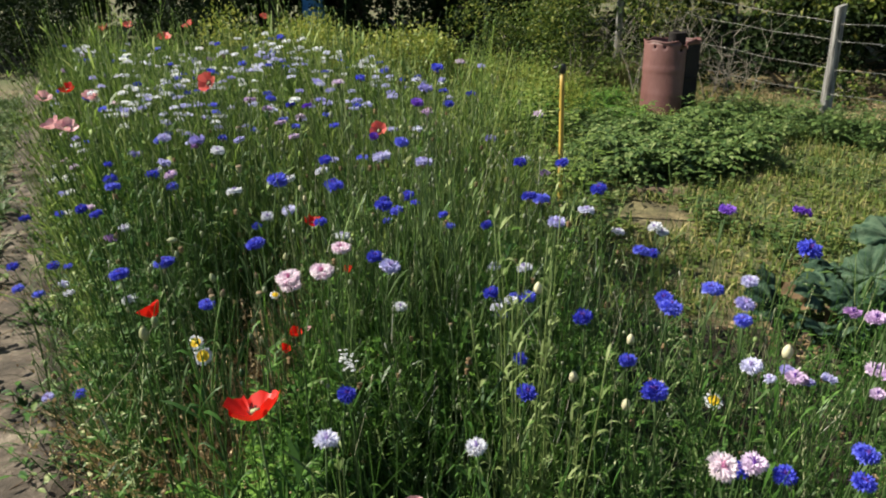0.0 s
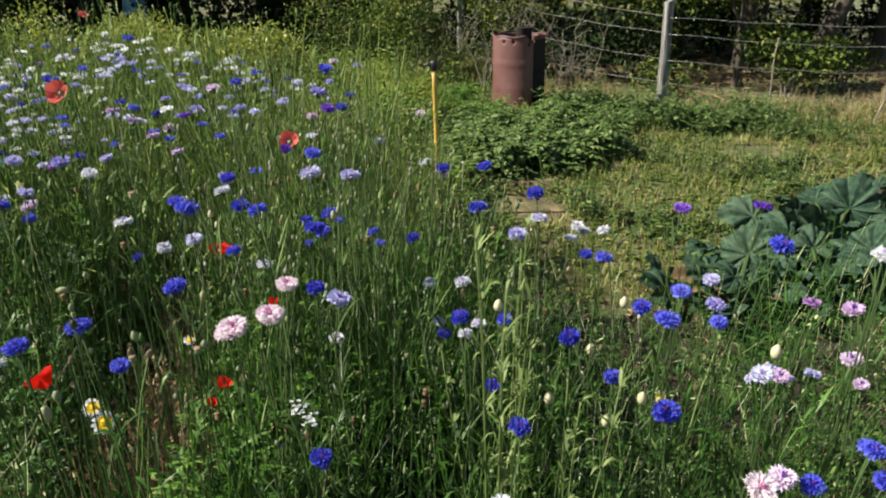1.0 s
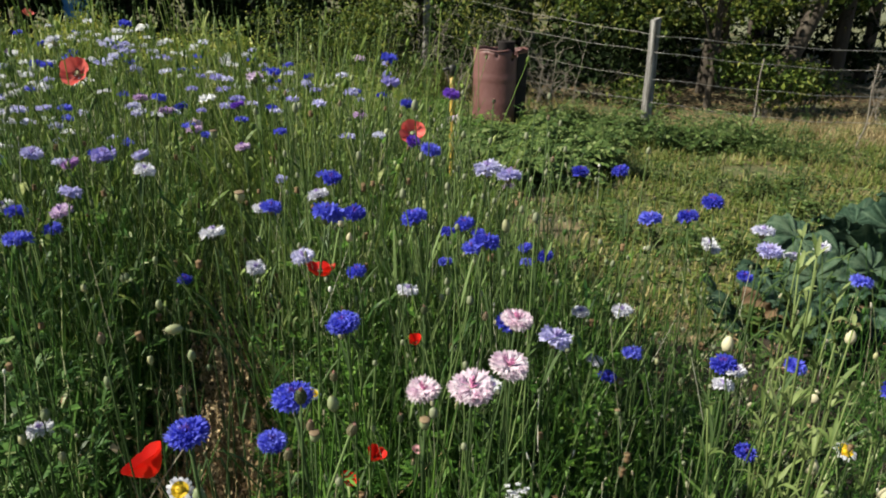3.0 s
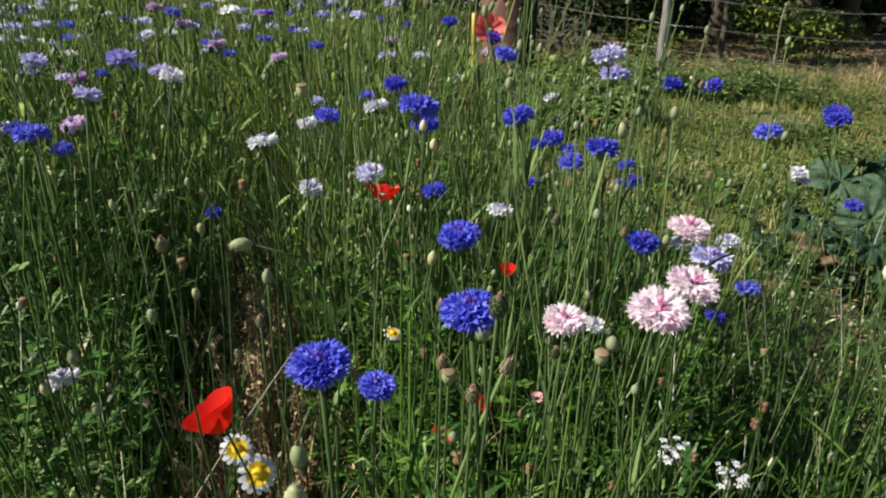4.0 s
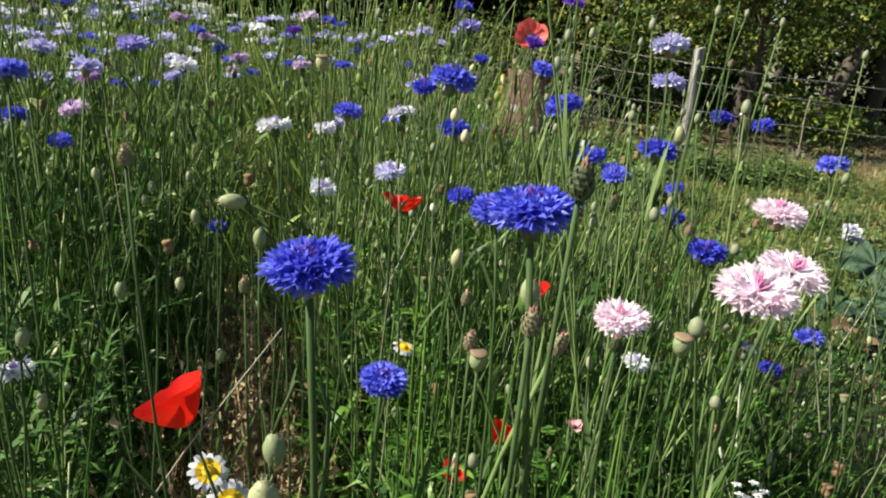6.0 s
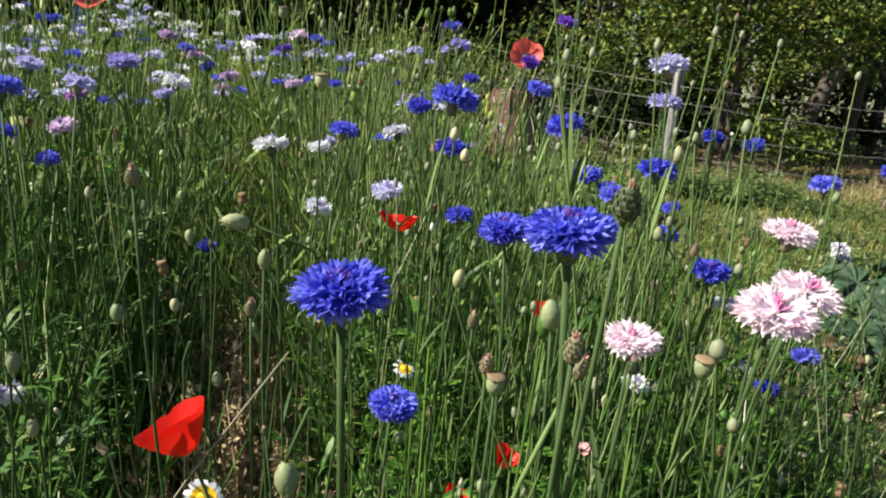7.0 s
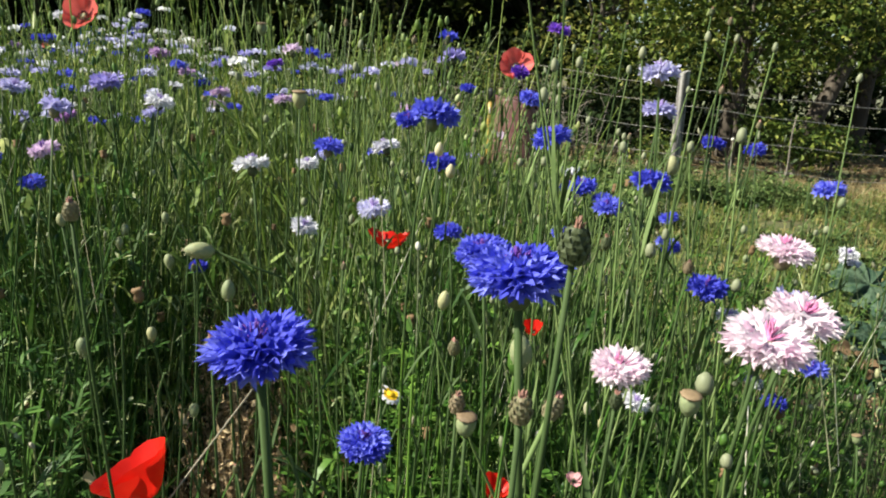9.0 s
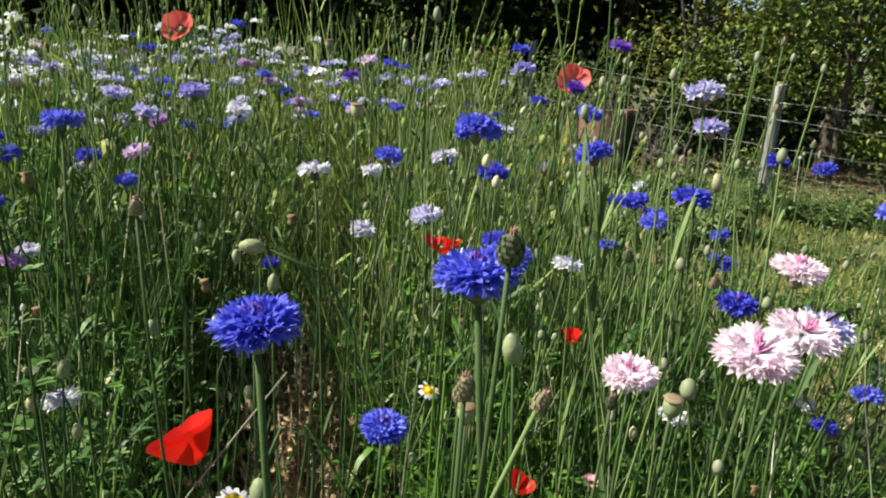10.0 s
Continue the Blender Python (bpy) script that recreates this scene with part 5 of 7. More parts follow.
def strap_tuft(n, h, w):
    """Upright broad ribbon leaves from one foot, most leaning the same way."""
    pcs = []
    turn = rnd.uniform(0, 6.28)
    for _ in range(n):
        a = turn + rnd.gauss(0, 0.9)
        e = rnd.uniform(0.1, 0.5)
        P = arc((rnd.uniform(-0.015, 0.015), rnd.uniform(-0.015, 0.015), 0), (math.cos(a) * e, math.sin(a) * e, 1), h * rnd.uniform(0.55, 1.1), rnd.uniform(0.0, 0.4), 6)
        b = a + rnd.uniform(-1.2, 1.2)
        pcs.append(blade(P, w * rnd.uniform(0.6, 1.2) * np.array([0.5, 0.9, 1.0, 0.9, 0.6, 0.05]), (-math.sin(b), math.cos(b), 0), 0.2))
    TUFTS.append(pcs)
    return join(pcs)


STRAP_T = [strap_tuft(rnd.randint(4, 7), rnd.uniform(0.50, 0.72), 0.0098) for _ in range(10)]
KITS[id(STRAP_T)] = ([[("leaf", make_mesh("leaf", *p, M_RIBBON)) for p in tuft] for tuft in TUFTS], 230, "leaf_tuft", "tuft of broad upright ribbon leaves", "leaf tufts in the bed")
fill("strap_leaves", STRAP_T, M_RIBBON, "broad upright ribbon leaves between the flower stems", 420, (-0.32, 0.75, 1.0, 2.3), 0.82, 0.30, (0.8, 1.3),
     lambda x, y: ~leafy_spot(x, y) & ((y < 1.95) | (np.sin(x * 4.0 + 0.5) * np.sin(y * 3.6 + 1.0) > 0)))
fill("edge_strap_leaves", STRAP_T, M_LOW, "dark ribbon leaves along the path side of the bed", 190, (-1.0, -0.58, 1.3, 2.4), 1.0, 0.30, (0.8, 1.2))
def leafy_plant(h, n):
    """An upright herb with many cut leaves up its stem."""
    P = np.stack([rnd.uniform(-0.03, 0.03) * np.linspace(0, 1, 5) ** 2, np.zeros(5), np.linspace(0, h, 5)], 1)
    pcs = [tube(P, np.linspace(0.0022, 0.0012, 5), 3, False)]
    for k in range(n):
        u = (k + rnd.random()) / n
        q = np.array([0, 0, h * (0.15 + 0.85 * u)])
        a = k * 2.4
        L = rnd.uniform(0.05, 0.085) * (1.2 - 0.6 * u)
        A = arc(q, (math.cos(a), math.sin(a), 0.9), L, 0.5, 4)
        pcs.append(blade(A, [0.004, 0.011, 0.010, 0.0], (-math.sin(a), math.cos(a), 0)))
        for c in (1, 2):
            for sgn in (-1, 1):
                e = a + sgn * 0.95
                pcs.append(blade(arc(A[c], (math.cos(e), math.sin(e), 0.6), L * 0.45, 0.3, 3), [0.004, 0.007, 0.0], (-math.sin(e), math.cos(e), 0)))
    return join(pcs)


HERBS = []


def feathery_plant(h, n):
    """A bushy herb: arching leaves, each cut into many narrow lobes, all the way up a wavering stem."""
    k = 6
    s = np.linspace(0, 1, k)
    ph = rnd.uniform(0, 6.28)
    P = np.stack([0.015 * np.sin(s * 6 + ph) * s + rnd.uniform(-0.06, 0.06) * s ** 2, 0.015 * np.cos(s * 5 + ph) * s, h * s], 1)
    stem, pcs = tube(P, np.linspace(0.0024, 0.0012, k), 3, False), []
    for j in range(n):
        u = 0.12 + 0.86 * (j + rnd.random()) / n
        q = np.array([np.interp(u, s, P[:, i]) for i in range(3)])
        a = j * 2.4 + rnd.uniform(-0.3, 0.3)
        L = rnd.uniform(0.05, 0.10) * (1.15 - 0.55 * u)
        A = arc(q, (math.cos(a) * 0.8, math.sin(a) * 0.8, 1), L, rnd.uniform(0.2, 0.9), 5)
        pcs.append(blade(A, [0.002, 0.0035, 0.004, 0.003, 0.0004], (-math.sin(a), math.cos(a), 0)))
        for c in (1, 2, 3):
            for sgn in (-1, 1):
                e = a + sgn * rnd.uniform(0.6, 1.0)
                l = L * rnd.uniform(0.28, 0.48)
                pcs.append(blade(arc(A[c], (math.cos(e), math.sin(e), rnd.uniform(0.2, 0.9)), l, 0.3, 3), [0.0022, 0.0040, 0.0003], (-math.sin(e), math.cos(e), rnd.uniform(-0.3, 0.3))))
    HERBS.append((stem, join(pcs)))
    return join([stem] + pcs)


FEATHER_T = [feathery_plant(rnd.uniform(0.55, 0.78), rnd.randint(12, 17)) for _ in range(8)]
KITS[id(FEATHER_T)] = ([[("stem", make_mesh("stem", *st, M_HERB)), ("foliage", make_mesh("foliage", *lf, M_HERB))] for st, lf in HERBS], 180,
                       "feathery_herb", "bright green herb with finely cut leaves", "feathery herbs in the bed")
LEAFY_T = [leafy_plant(rnd.uniform(0.55, 0.72), rnd.randint(9, 13)) for _ in range(6)]
# herbs and stems in M_LOW carry shade in their colour
fill("thin_stems", THIN_T, M_LOW, "thin grey-green stems with few leaves, darkened in colour as shade", 150, (-1.1, -0.45, 1.25, 2.8), 1.0, 0.30, (0.8, 1.2))
fill("dark_feathery_herbs", FEATHER_T, M_LOW, "finely cut herbs among the stems, shade put into their green", 210, (-1.1, -0.4, 1.3, 2.9), 0.98, 0.35, (0.8, 1.4))
fill("feathery_herbs", FEATHER_T, M_HERB, "bright green finely cut herbs among the flower stems", 230, (-0.75, 1.0, 1.2, 2.9), 1.0, 0.32, (0.8, 1.4),
     lambda x, y: ((x > -0.55) | (y > 2.4)) & ((x < -0.15) | (y > 1.75)) & (np.sin(x * 7.0 + 0.4) * np.sin(y * 5.5 + 0.7) > -0.15))
fill("edge_herbs", FEATHER_T, M_LOW, "finely cut herbs at the lawn's edge, shade put into their green", 105, (0.35, 1.6, 1.0, 2.9), 1.0, 0.35, (0.8, 1.3))
fill("dark_herbs", LEAFY_T, M_LOW, "feathery herbs between thin stems, shade put into their green", 75, (-1.1, -0.5, 1.2, 2.7), 0.9, 0.35, (0.8, 1.4))
fill("leafy_herbs", LEAFY_T, M_HERB, "fresh green leafy herbs between the flower stems", 420, (-1.5, 1.0, 0.9, 2.9), 0.95, 0.35, (0.8, 1.4),
     lambda x, y: ((x < -0.15) | (y > 1.8)) & ((x > -0.5) | (y > 2.5)) & ((np.sin(x * 6.0 + 0.8) * np.sin(y * 5.0) > -0.1)))
def broad_leaves(h, n):
    """A poppy's foliage: upright leaves with toothed lobes on both sides."""
    pcs = []
    for k in range(n):
        a = k * 2.4 + rnd.uniform(-0.4, 0.4)
        z0 = h * rnd.uniform(0.0, 0.75)
        L = rnd.uniform(0.09, 0.15)
        A = arc((0.01 * math.cos(a), 0.01 * math.sin(a), z0), (0.7 * math.cos(a), 0.7 * math.sin(a), 1), L, rnd.uniform(0.2, 0.7), 6)
        side = np.array([-math.sin(a), math.cos(a), 0])
        pcs.append(blade(A, [0.004, 0.008, 0.011, 0.011, 0.008, 0.001], side, 0.15))
        for c in (1, 2, 3, 4):
            for s in (-1, 1):
                e = a + s * 0.85
                l = L * (0.30, 0.36, 0.30, 0.2)[c - 1]
                pcs.append(blade(arc(A[c], (math.cos(e), math.sin(e), 0.55), l, 0.4, 4), [0.007, 0.010, 0.007, 0.0005], (-math.sin(e), math.cos(e), 0), 0.1))
    pcs.append(tube([(0, 0, 0), (0, 0, h)], [0.002, 0.0012], 4, False))
    return join(pcs)


def poppy_foliage():
    n = 560
    x, y = nrg.uniform(-0.75, 0.6, n), nrg.uniform(1.25, 2.6, n)
    keep = in_meadow(x, y) & ~bare_gap(x, y) & (leafy_spot(x, y) | ((x > -0.3) & (y > 1.8) & (nrg.uniform(0, 1, n) < 0.2)))
    x, y = x[keep], y[keep]
    k = len(x)
    stuff("poppy_foliage", scattered([broad_leaves(0.42, 9), broad_leaves(0.34, 8), broad_leaves(0.50, 10)], x, y, gfield(x, y), nrg.uniform(0.8, 1.2, k), nrg.uniform(1.0, 1.65, k), 0.1), M_HERB, "fresh green toothed poppy leaves between the stems", "plants")


poppy_foliage()
def grey_weeds():
    n = 70
    x, y = nrg.uniform(0.45, 2.1, n), nrg.uniform(1.1, 2.75, n)
    keep = (x > meadow_right(y) - 0.55) & (x < 1.9 - 0.25 * (y - 1.1)) & (np.sin(x * 8 + 1) * np.sin(y * 7) > -0.55)
    x, y = x[keep], y[keep]
    k = len(x)
    stuff("grey_weeds", scattered([feather_plant(0.42, 5), feather_plant(0.30, 6), meadow_plant(0.5, 3, 9, 0.0013, 0.004), meadow_plant(0.62, 3, 8, 0.0013, 0.004)], x, y, gfield(x, y), nrg.uniform(0.6, 1.0, k), nrg.uniform(0.6, 1.15, k), 0.2), M_STEM, "grey-green feathery weeds at the edge of the bed", "weeds")


grey_weeds()


def edge_stems():
    """Thin grey-green stalks between the bed and the squash."""
    n = 480
    x, y = nrg.uniform(0.5, 2.1, n), nrg.uniform(1.0, 2.5, n)
    keep = (x < 2.2 - 0.35 * (y - 1.0)) & (np.sin(x * 7 + 2) * np.sin(y * 6) > -0.5)
    x, y = x[keep], y[keep]
    k = len(x)
    stuff("edge_stems", scattered(THIN_T + FEATHER_T[:4], x, y, gfield(x, y), nrg.uniform(0.7, 1.1, k), nrg.uniform(0.5, 0.95, k), 0.14), M_LOW, "thin grey-green stalks between bed and squash", "plants")


edge_stems()
fill("grey_stems", THIN_T, M_BUDSTEM, "pale grey-green branching stems of the flower bed", 250, (-2.2, 0.4, 2.2, 3.7), 1.03, 0.3, (0.8, 1.3))
# edge growth added between sun and bed to shade its left side
fill("left_edge_plants", NEAR_T, M_LOW, "dense growth added along the path side to shade the bed, its green darkened", 430, (-1.05, -0.74, 1.2, 2.7), 1.0, 0.25, (0.8, 1.2))
fill("left_meadow_plants", NEAR_T, M_LOW, "dense stems and narrow leaves at the edge of the bed", 70, (-1.1, -0.55, 1.5, 3.0), 1.0, 0.3, (0.8, 1.3))
fill("path_side_plants", NEAR_T, M_FAR_G, "fresh green stems and narrow leaves beside the path", 210, (-2.1, -1.05, 1.3, 3.4), 1.0, 0.3, (0.8, 1.3))
fill("low_meadow_leaves", LOW_T, M_LOW, "low green foliage between the flower stems", 160, (-2.0, 1.6, 0.6, 3.2), 1.0, 0.35, (0.8, 1.3))
fill("far_meadow_plants", FAR_T, M_FAR_G, "green stems of the flower bed farther off", 230, (-5.6, 1.0, 2.4, 8.8), 1.05, 0.28, (0.9, 1.5))
fill("far_meadow_leaves", LOW_T, M_FAR_G, "low green foliage of the flower bed farther off", 30, (-5.6, 1.0, 2.9, 8.8), 1.3, 0.3, (1.3, 2.0))


def small_buds():
    """Small closed pale buds on thin stalks, all through the near bed."""
    n = 2600
    x, y = nrg.uniform(-1.7, 1.5, n), nrg.uniform(1.4, 4.2, n)
    keep = in_meadow(x, y) & ~bare_gap(x, y) & ~((np.abs(x + 0.42) < 0.22) & (y < 1.35)) & ((x > -0.5) | (y > 2.5) | (nrg.uniform(0, 1, n) < 0.5))
    x, y = x[keep], y[keep]
    k = len(x)
    z = plant_height(x, y) * nrg.uniform(0.45, 1.08, k)
    v, f = lathe([(0.0012, -0.004), (0.0040, -0.001), (0.0046, 0.003), (0.0034, 0.008), (0.0012, 0.0105)], 6)
    st = tube([(0.004, 0, -0.16), (0.001, 0, -0.08), (0, 0, -0.003)], [0.0012, 0.0010, 0.0009], 3, False)
    st2 = tube([(-0.02, 0.01, -0.20), (-0.004, 0, -0.08), (0, 0, -0.003)], [0.0012, 0.0010, 0.0009], 3, False)
    stuff("small_buds", scattered([join([(v, f), st]), join([(v * np.array([0.8, 0.8, 1.2]), f), st2])], x, y, z, nrg.uniform(0.35, 0.8, k), nrg.uniform(0.45, 1.0, k), 0.2), M_BUDS, "small pale closed flower buds on thin stalks", "flower buds")


def chaff_stalk(h, n):
    """A short dead stalk hung with papery husks."""
    P = np.array([(0, 0, -0.01), (rnd.uniform(-0.02, 0.02), rnd.uniform(-0.02, 0.02), h * 0.5), (rnd.uniform(-0.05, 0.05), rnd.uniform(-0.05, 0.05), h)])
    pcs = [tube(P, [0.0011, 0.0009, 0.0005], 3)]
    for _ in range(n):
        u = rnd.uniform(0.1, 1.0)
        q = P[0] + (P[1] - P[0]) * u * 2 if u < 0.5 else P[1] + (P[2] - P[1]) * (u * 2 - 1)
        v, f = leaf_template(rnd.uniform(0.006, 0.015), rnd.uniform(0.004, 0.009))
        pcs.append((v @ np.array(Euler((rnd.uniform(-1.5, 1.5), rnd.uniform(-1.2, 1.2), rnd.uniform(0, 6.28))).to_matrix()).T + q, f))
    return join(pcs)


def dry_remains():
    t = [chaff_stalk(rnd.uniform(0.06, 0.24), rnd.randint(9, 22)) for _ in range(8)]
    for name, n, cx, cy, sx, sy in (("dry_remains", 1500, -0.45, 2.05, 0.070, 0.38), ("dry_litter", 500, -0.86, 1.72, 0.12, 0.28)):
        x, y = nrg.normal(cx, sx, n), nrg.normal(cy, sy, n)
        keep = in_meadow(x, y)
        x, y = x[keep], y[keep]
        k = len(x)
        stuff(name, scattered(t, x, y, gfield(x, y), nrg.uniform(0.8, 1.4, k), nrg.uniform(0.7, 2.5, k), 0.4), M_HUSK, "brown dried flower stalks and papery husks on the bed", "dry plants", False)


def tall_bud_stems():
    """Thin pale branching stalks that rise above the rest, each ending in a small bud."""
    t = []
    v, f = lathe([(0.0012, -0.004), (0.0048, -0.001), (0.0056, 0.004), (0.0042, 0.010), (0.0014, 0.013)], 7)
    kits = []
    for k in range(9):
        pcs, buds, leaves = [], [], []
        q = np.linspace(0, 1, 7)[:, None]
        tip = np.array([rnd.uniform(-0.05, 0.05), rnd.uniform(-0.05, 0.05), 1.0])
        P = tip * q + np.array([rnd.uniform(-0.04, 0.04), rnd.uniform(-0.04, 0.04), 0]) * np.sin(q * math.pi) + np.array([rnd.uniform(-0.014, 0.014), rnd.uniform(-0.014, 0.014), 0]) * np.sin(q * 11)
        pcs.append(tube(P, np.linspace(0.0019, 0.0010, 7), 4, False))
        ends = [P[-1]]
        for j in range(rnd.randint(0, 3)):
            s = P[rnd.randint(3, 5)]
            a = rnd.uniform(0, 6.28)
            L = rnd.uniform(0.12, 0.30)
            B = np.array([s, s + np.array([math.cos(a) * 0.10 * L, math.sin(a) * 0.10 * L, 0.35 * L]), s + np.array([math.cos(a) * 0.25 * L, math.sin(a) * 0.25 * L, L])])
            pcs.append(tube(B, [0.0014, 0.0012, 0.0009], 4, False))
            ends.append(B[-1])
        for e in ends:
            sc = rnd.uniform(0.50, 0.95)
            if sc > 0.6 or len(buds) == 0:
                buds.append((v * sc * np.array([1, 1, 1.0]) + e, f))
        for j in range(5):
            s = P[rnd.randint(1, 5)]
            a = rnd.uniform(0, 6.28)
            leaves.append(blade(arc(s, (0.35 * math.cos(a), 0.35 * math.sin(a), 1), rnd.uniform(0.06, 0.12), 0.2, 4), [0.002, 0.004, 0.003, 0.0004], (-math.sin(a), math.cos(a), 0)))
        t.append(join(pcs + buds + leaves))
        kits.append([("stem", make_mesh("stem", *join(pcs), M_BUDSTEM))] + [("bud", make_mesh("bud", *p, M_BUDS)) for p in buds] + [("leaf", make_mesh("leaf", *p, M_BUDSTEM)) for p in leaves])
    n = 800
    x, y = nrg.uniform(-2.4, 1.5, n), np.concatenate([nrg.uniform(1.35, 4.4, 360), nrg.uniform(2.5, 5.4, n - 360)])
    keep = in_meadow(x, y) & ~bare_gap(x, y) & ~((np.abs(x + 0.42) < 0.24) & (y < 1.5)) & ((x > -0.5) | (y > 2.5) | (nrg.uniform(0, 1, n) < 0.4))
    x, y = x[keep], y[keep]
    k = len(x)
    high = plant_height(x, y) * nrg.uniform(0.80, 1.24, k) * np.where((x > 0.1) & (y < 2.6), 0.86, 1.0)
    # a thicket of the tallest beside the drum
    m = 30
    x = np.concatenate([x, nrg.uniform(-0.16, 0.14, m)])
    y = np.concatenate([y, nrg.uniform(1.55, 2.35, m)])
    high = np.concatenate([high, nrg.uniform(0.86, 1.15, m)])
    k += m
    near = (y < 2.4) & (np.abs(x + 0.1) < 0.8)
    for px, py, pz in zip(x[near], y[near], high[near]):
        px, py, pz = float(px), float(py), float(pz)
        s = thing("budding_stalk", pose(px, py, float(gfield(px, py)), rnd.gauss(0, 4), rnd.gauss(0, 4), rnd.uniform(0, 360)), "thin pale grey-green stalk with small closed buds", "plant", "budding stalks in the bed")
        s.scale = (1.0, 1.0, pz)
        for what, me in kits[rnd.randrange(9)]:
            part(what, me, s)
    x, y, high, k = x[~near], y[~near], high[~near], int((~near).sum())
    stuff("tall_bud_stalks", scattered(t, x, y, gfield(x, y), nrg.uniform(0.8, 1.2, k), high, 0.07), M_BUDSTEM, "thin pale grey-green stalks with small closed buds", "flower buds")


def withered_heads():
    """Faded brown flower heads and curled dead leaves here and there among the stems."""
    n = 200
    x, y = nrg.uniform(-1.5, 1.4, n), nrg.uniform(1.4, 3.0, n)
    keep = in_meadow(x, y) & ~((np.abs(x + 0.42) < 0.24) & (y < 1.7))
    x, y = x[keep], y[keep]
    k = len(x)
    head = lathe([(0.0015, -0.012), (0.0052, -0.009), (0.0060, -0.004), (0.0040, 0.0), (0.0065, 0.004), (0.0030, 0.005)], 8, 0.2)
    st = tube([(0.01, 0, -0.30), (0.003, 0, -0.12), (0, 0, -0.012)], [0.0014, 0.0012, 0.0010], 4, False)
    hm = make_mesh("faded_head", *head, M_DEBRIS)
    sm = make_mesh("stalk", *st, M_STEM)
    z = plant_height(x, y) * nrg.uniform(0.45, 1.0, k)
    for px, py, pz in zip(x, y, z):
        px, py, pz = float(px), float(py), float(pz)
        gz = float(gfield(px, py))
        w = thing("withered_flower", pose(px, py, gz, rnd.gauss(0, 5), rnd.gauss(0, 5), rnd.uniform(0, 360)), "withered brown flower head on a thin stalk", "dry plant", "withered flowers")
        s = rnd.uniform(0.7, 1.2)
        part("stalk", sm, w, "", Matrix.Translation((0, 0, pz)) @ Matrix.Diagonal((1.0, 1.0, (pz + 0.02) / 0.30, 1.0)))
        part("faded_head", hm, w, "faded brown flower head", Matrix.Translation((0, 0, pz)) @ Matrix.Scale(s, 4))


dry_remains()
withered_heads()
small_buds()
tall_bud_stems()


def dried_plant(x, y, h):
    t = thing("dried_plant", pose(x, y, float(gfield(x, y))), "dead brown seed stalk with papery husks in the bed", "dry plant", "dried plants")
    for k in range(4):
        a = rnd.uniform(0, 6.28)
        e = rnd.uniform(0.02, 0.09)
        P = np.array([(0, 0, -0.02), (0.4 * e * math.cos(a), 0.4 * e * math.sin(a), h * 0.4), (e * math.cos(a), e * math.sin(a), h * rnd.uniform(0.8, 1.05))])
        st = part("stalk", make_mesh("stalk", *tube(P, [0.0018, 0.0014, 0.0007], 4), M_HUSK), t)
        pcs = []
        for j in range(64):
            u = rnd.uniform(0.25, 1.0)
            q = P[1] + (P[2] - P[1]) * (u - 0.4) / 0.6 if u > 0.4 else P[1] * (u / 0.4)
            v, f = leaf_template(rnd.uniform(0.008, 0.018), rnd.uniform(0.004, 0.009))
            b, c = rnd.uniform(0, 6.28), rnd.uniform(-0.8, 1.2)
            R = np.array(Euler((rnd.uniform(-1, 1), c, b)).to_matrix())
            pcs.append((v @ R.T + q, f))
        tagged(part("chaff", make_mesh("chaff", *join(pcs), M_HUSK, False), st), kind="stuff")


for x, y, h in [(-0.45 + 0.055 * math.sin(k * 2.4), 1.95 + 0.045 * k, 0.42 + 0.08 * math.sin(k * 1.7)) for k in range(17)]:
    dried_plant(x, y, h)


def fallen_stalk(a, b):
    t = thing("dry_stalk", pose(a[0], a[1], a[2]), "pale dry fallen flower stalk leaning across the gap", "dry plant", "dried plants")
    d = np.array(b) - np.array(a)
    part("stalk", make_mesh("stalk", *tube(limb_points((0, 0, 0), d, 0.012, 9), np.linspace(0.0012, 0.0006, 9), 6), M_STRAW), t)
    part("dead_leaf", make_mesh("dead_leaf", *blade(arc(d * 0.6, (0.5, -0.3, -0.4), 0.06, 0.8, 6), [0.002, 0.005, 0.006, 0.005, 0.003, 0.0005], (0.3, 0.9, 0), 0.2), M_STRAW), t)


fallen_stalk((-1.0, 1.47, 0.02), (-0.405, 1.49, 0.845))


# ---- flower heads ----
def floret(origin, axis, length, flare, lobes, r):
    """One trumpet floret with pointed lobes."""
    d = np.asarray(axis, float)
    d /= np.linalg.norm(d)
    u = np.cross(d, [0.13, 0.2, 1.0])
    u /= np.linalg.norm(u)
    v = np.cross(d, u)
    rows = [(0.0, 0.0010, 0), (0.40, 0.0014, 0), (0.62, flare * 0.34, 0), (0.80, flare * 0.66, 0), (1.0, flare, 1)] if lobes > 5 else [(0.0, 0.0010, 0), (0.45, 0.0015, 0), (0.75, flare * 0.5, 0), (1.0, flare, 1)] if lobes > 4 else [(0.0, 0.0011, 0), (0.5, flare * 0.25, 0), (1.0, flare, 1)]
    V, F = [], []
    n = lobes * 2
    for s, rad, tip in rows:
        for j in range(n):
            a = 2 * math.pi * j / n
            rr, ss = rad, s
            if tip:
                if j % 2:
                    rr, ss = rad * 0.66, 0.78
                else:
                    rr, ss = rad * r.uniform(0.85, 1.12), r.uniform(0.94, 1.06)
            V.append(np.asarray(origin) + d * length * ss + (u * math.cos(a) + v * math.sin(a)) * rr)
    for i in range(len(rows) - 1):
        for j in range(n):
            p, q = i * n + j, i * n + (j + 1) % n
            F += [(p, q, q + n), (p, q + n, p + n)]
    return np.array(V), np.array(F)


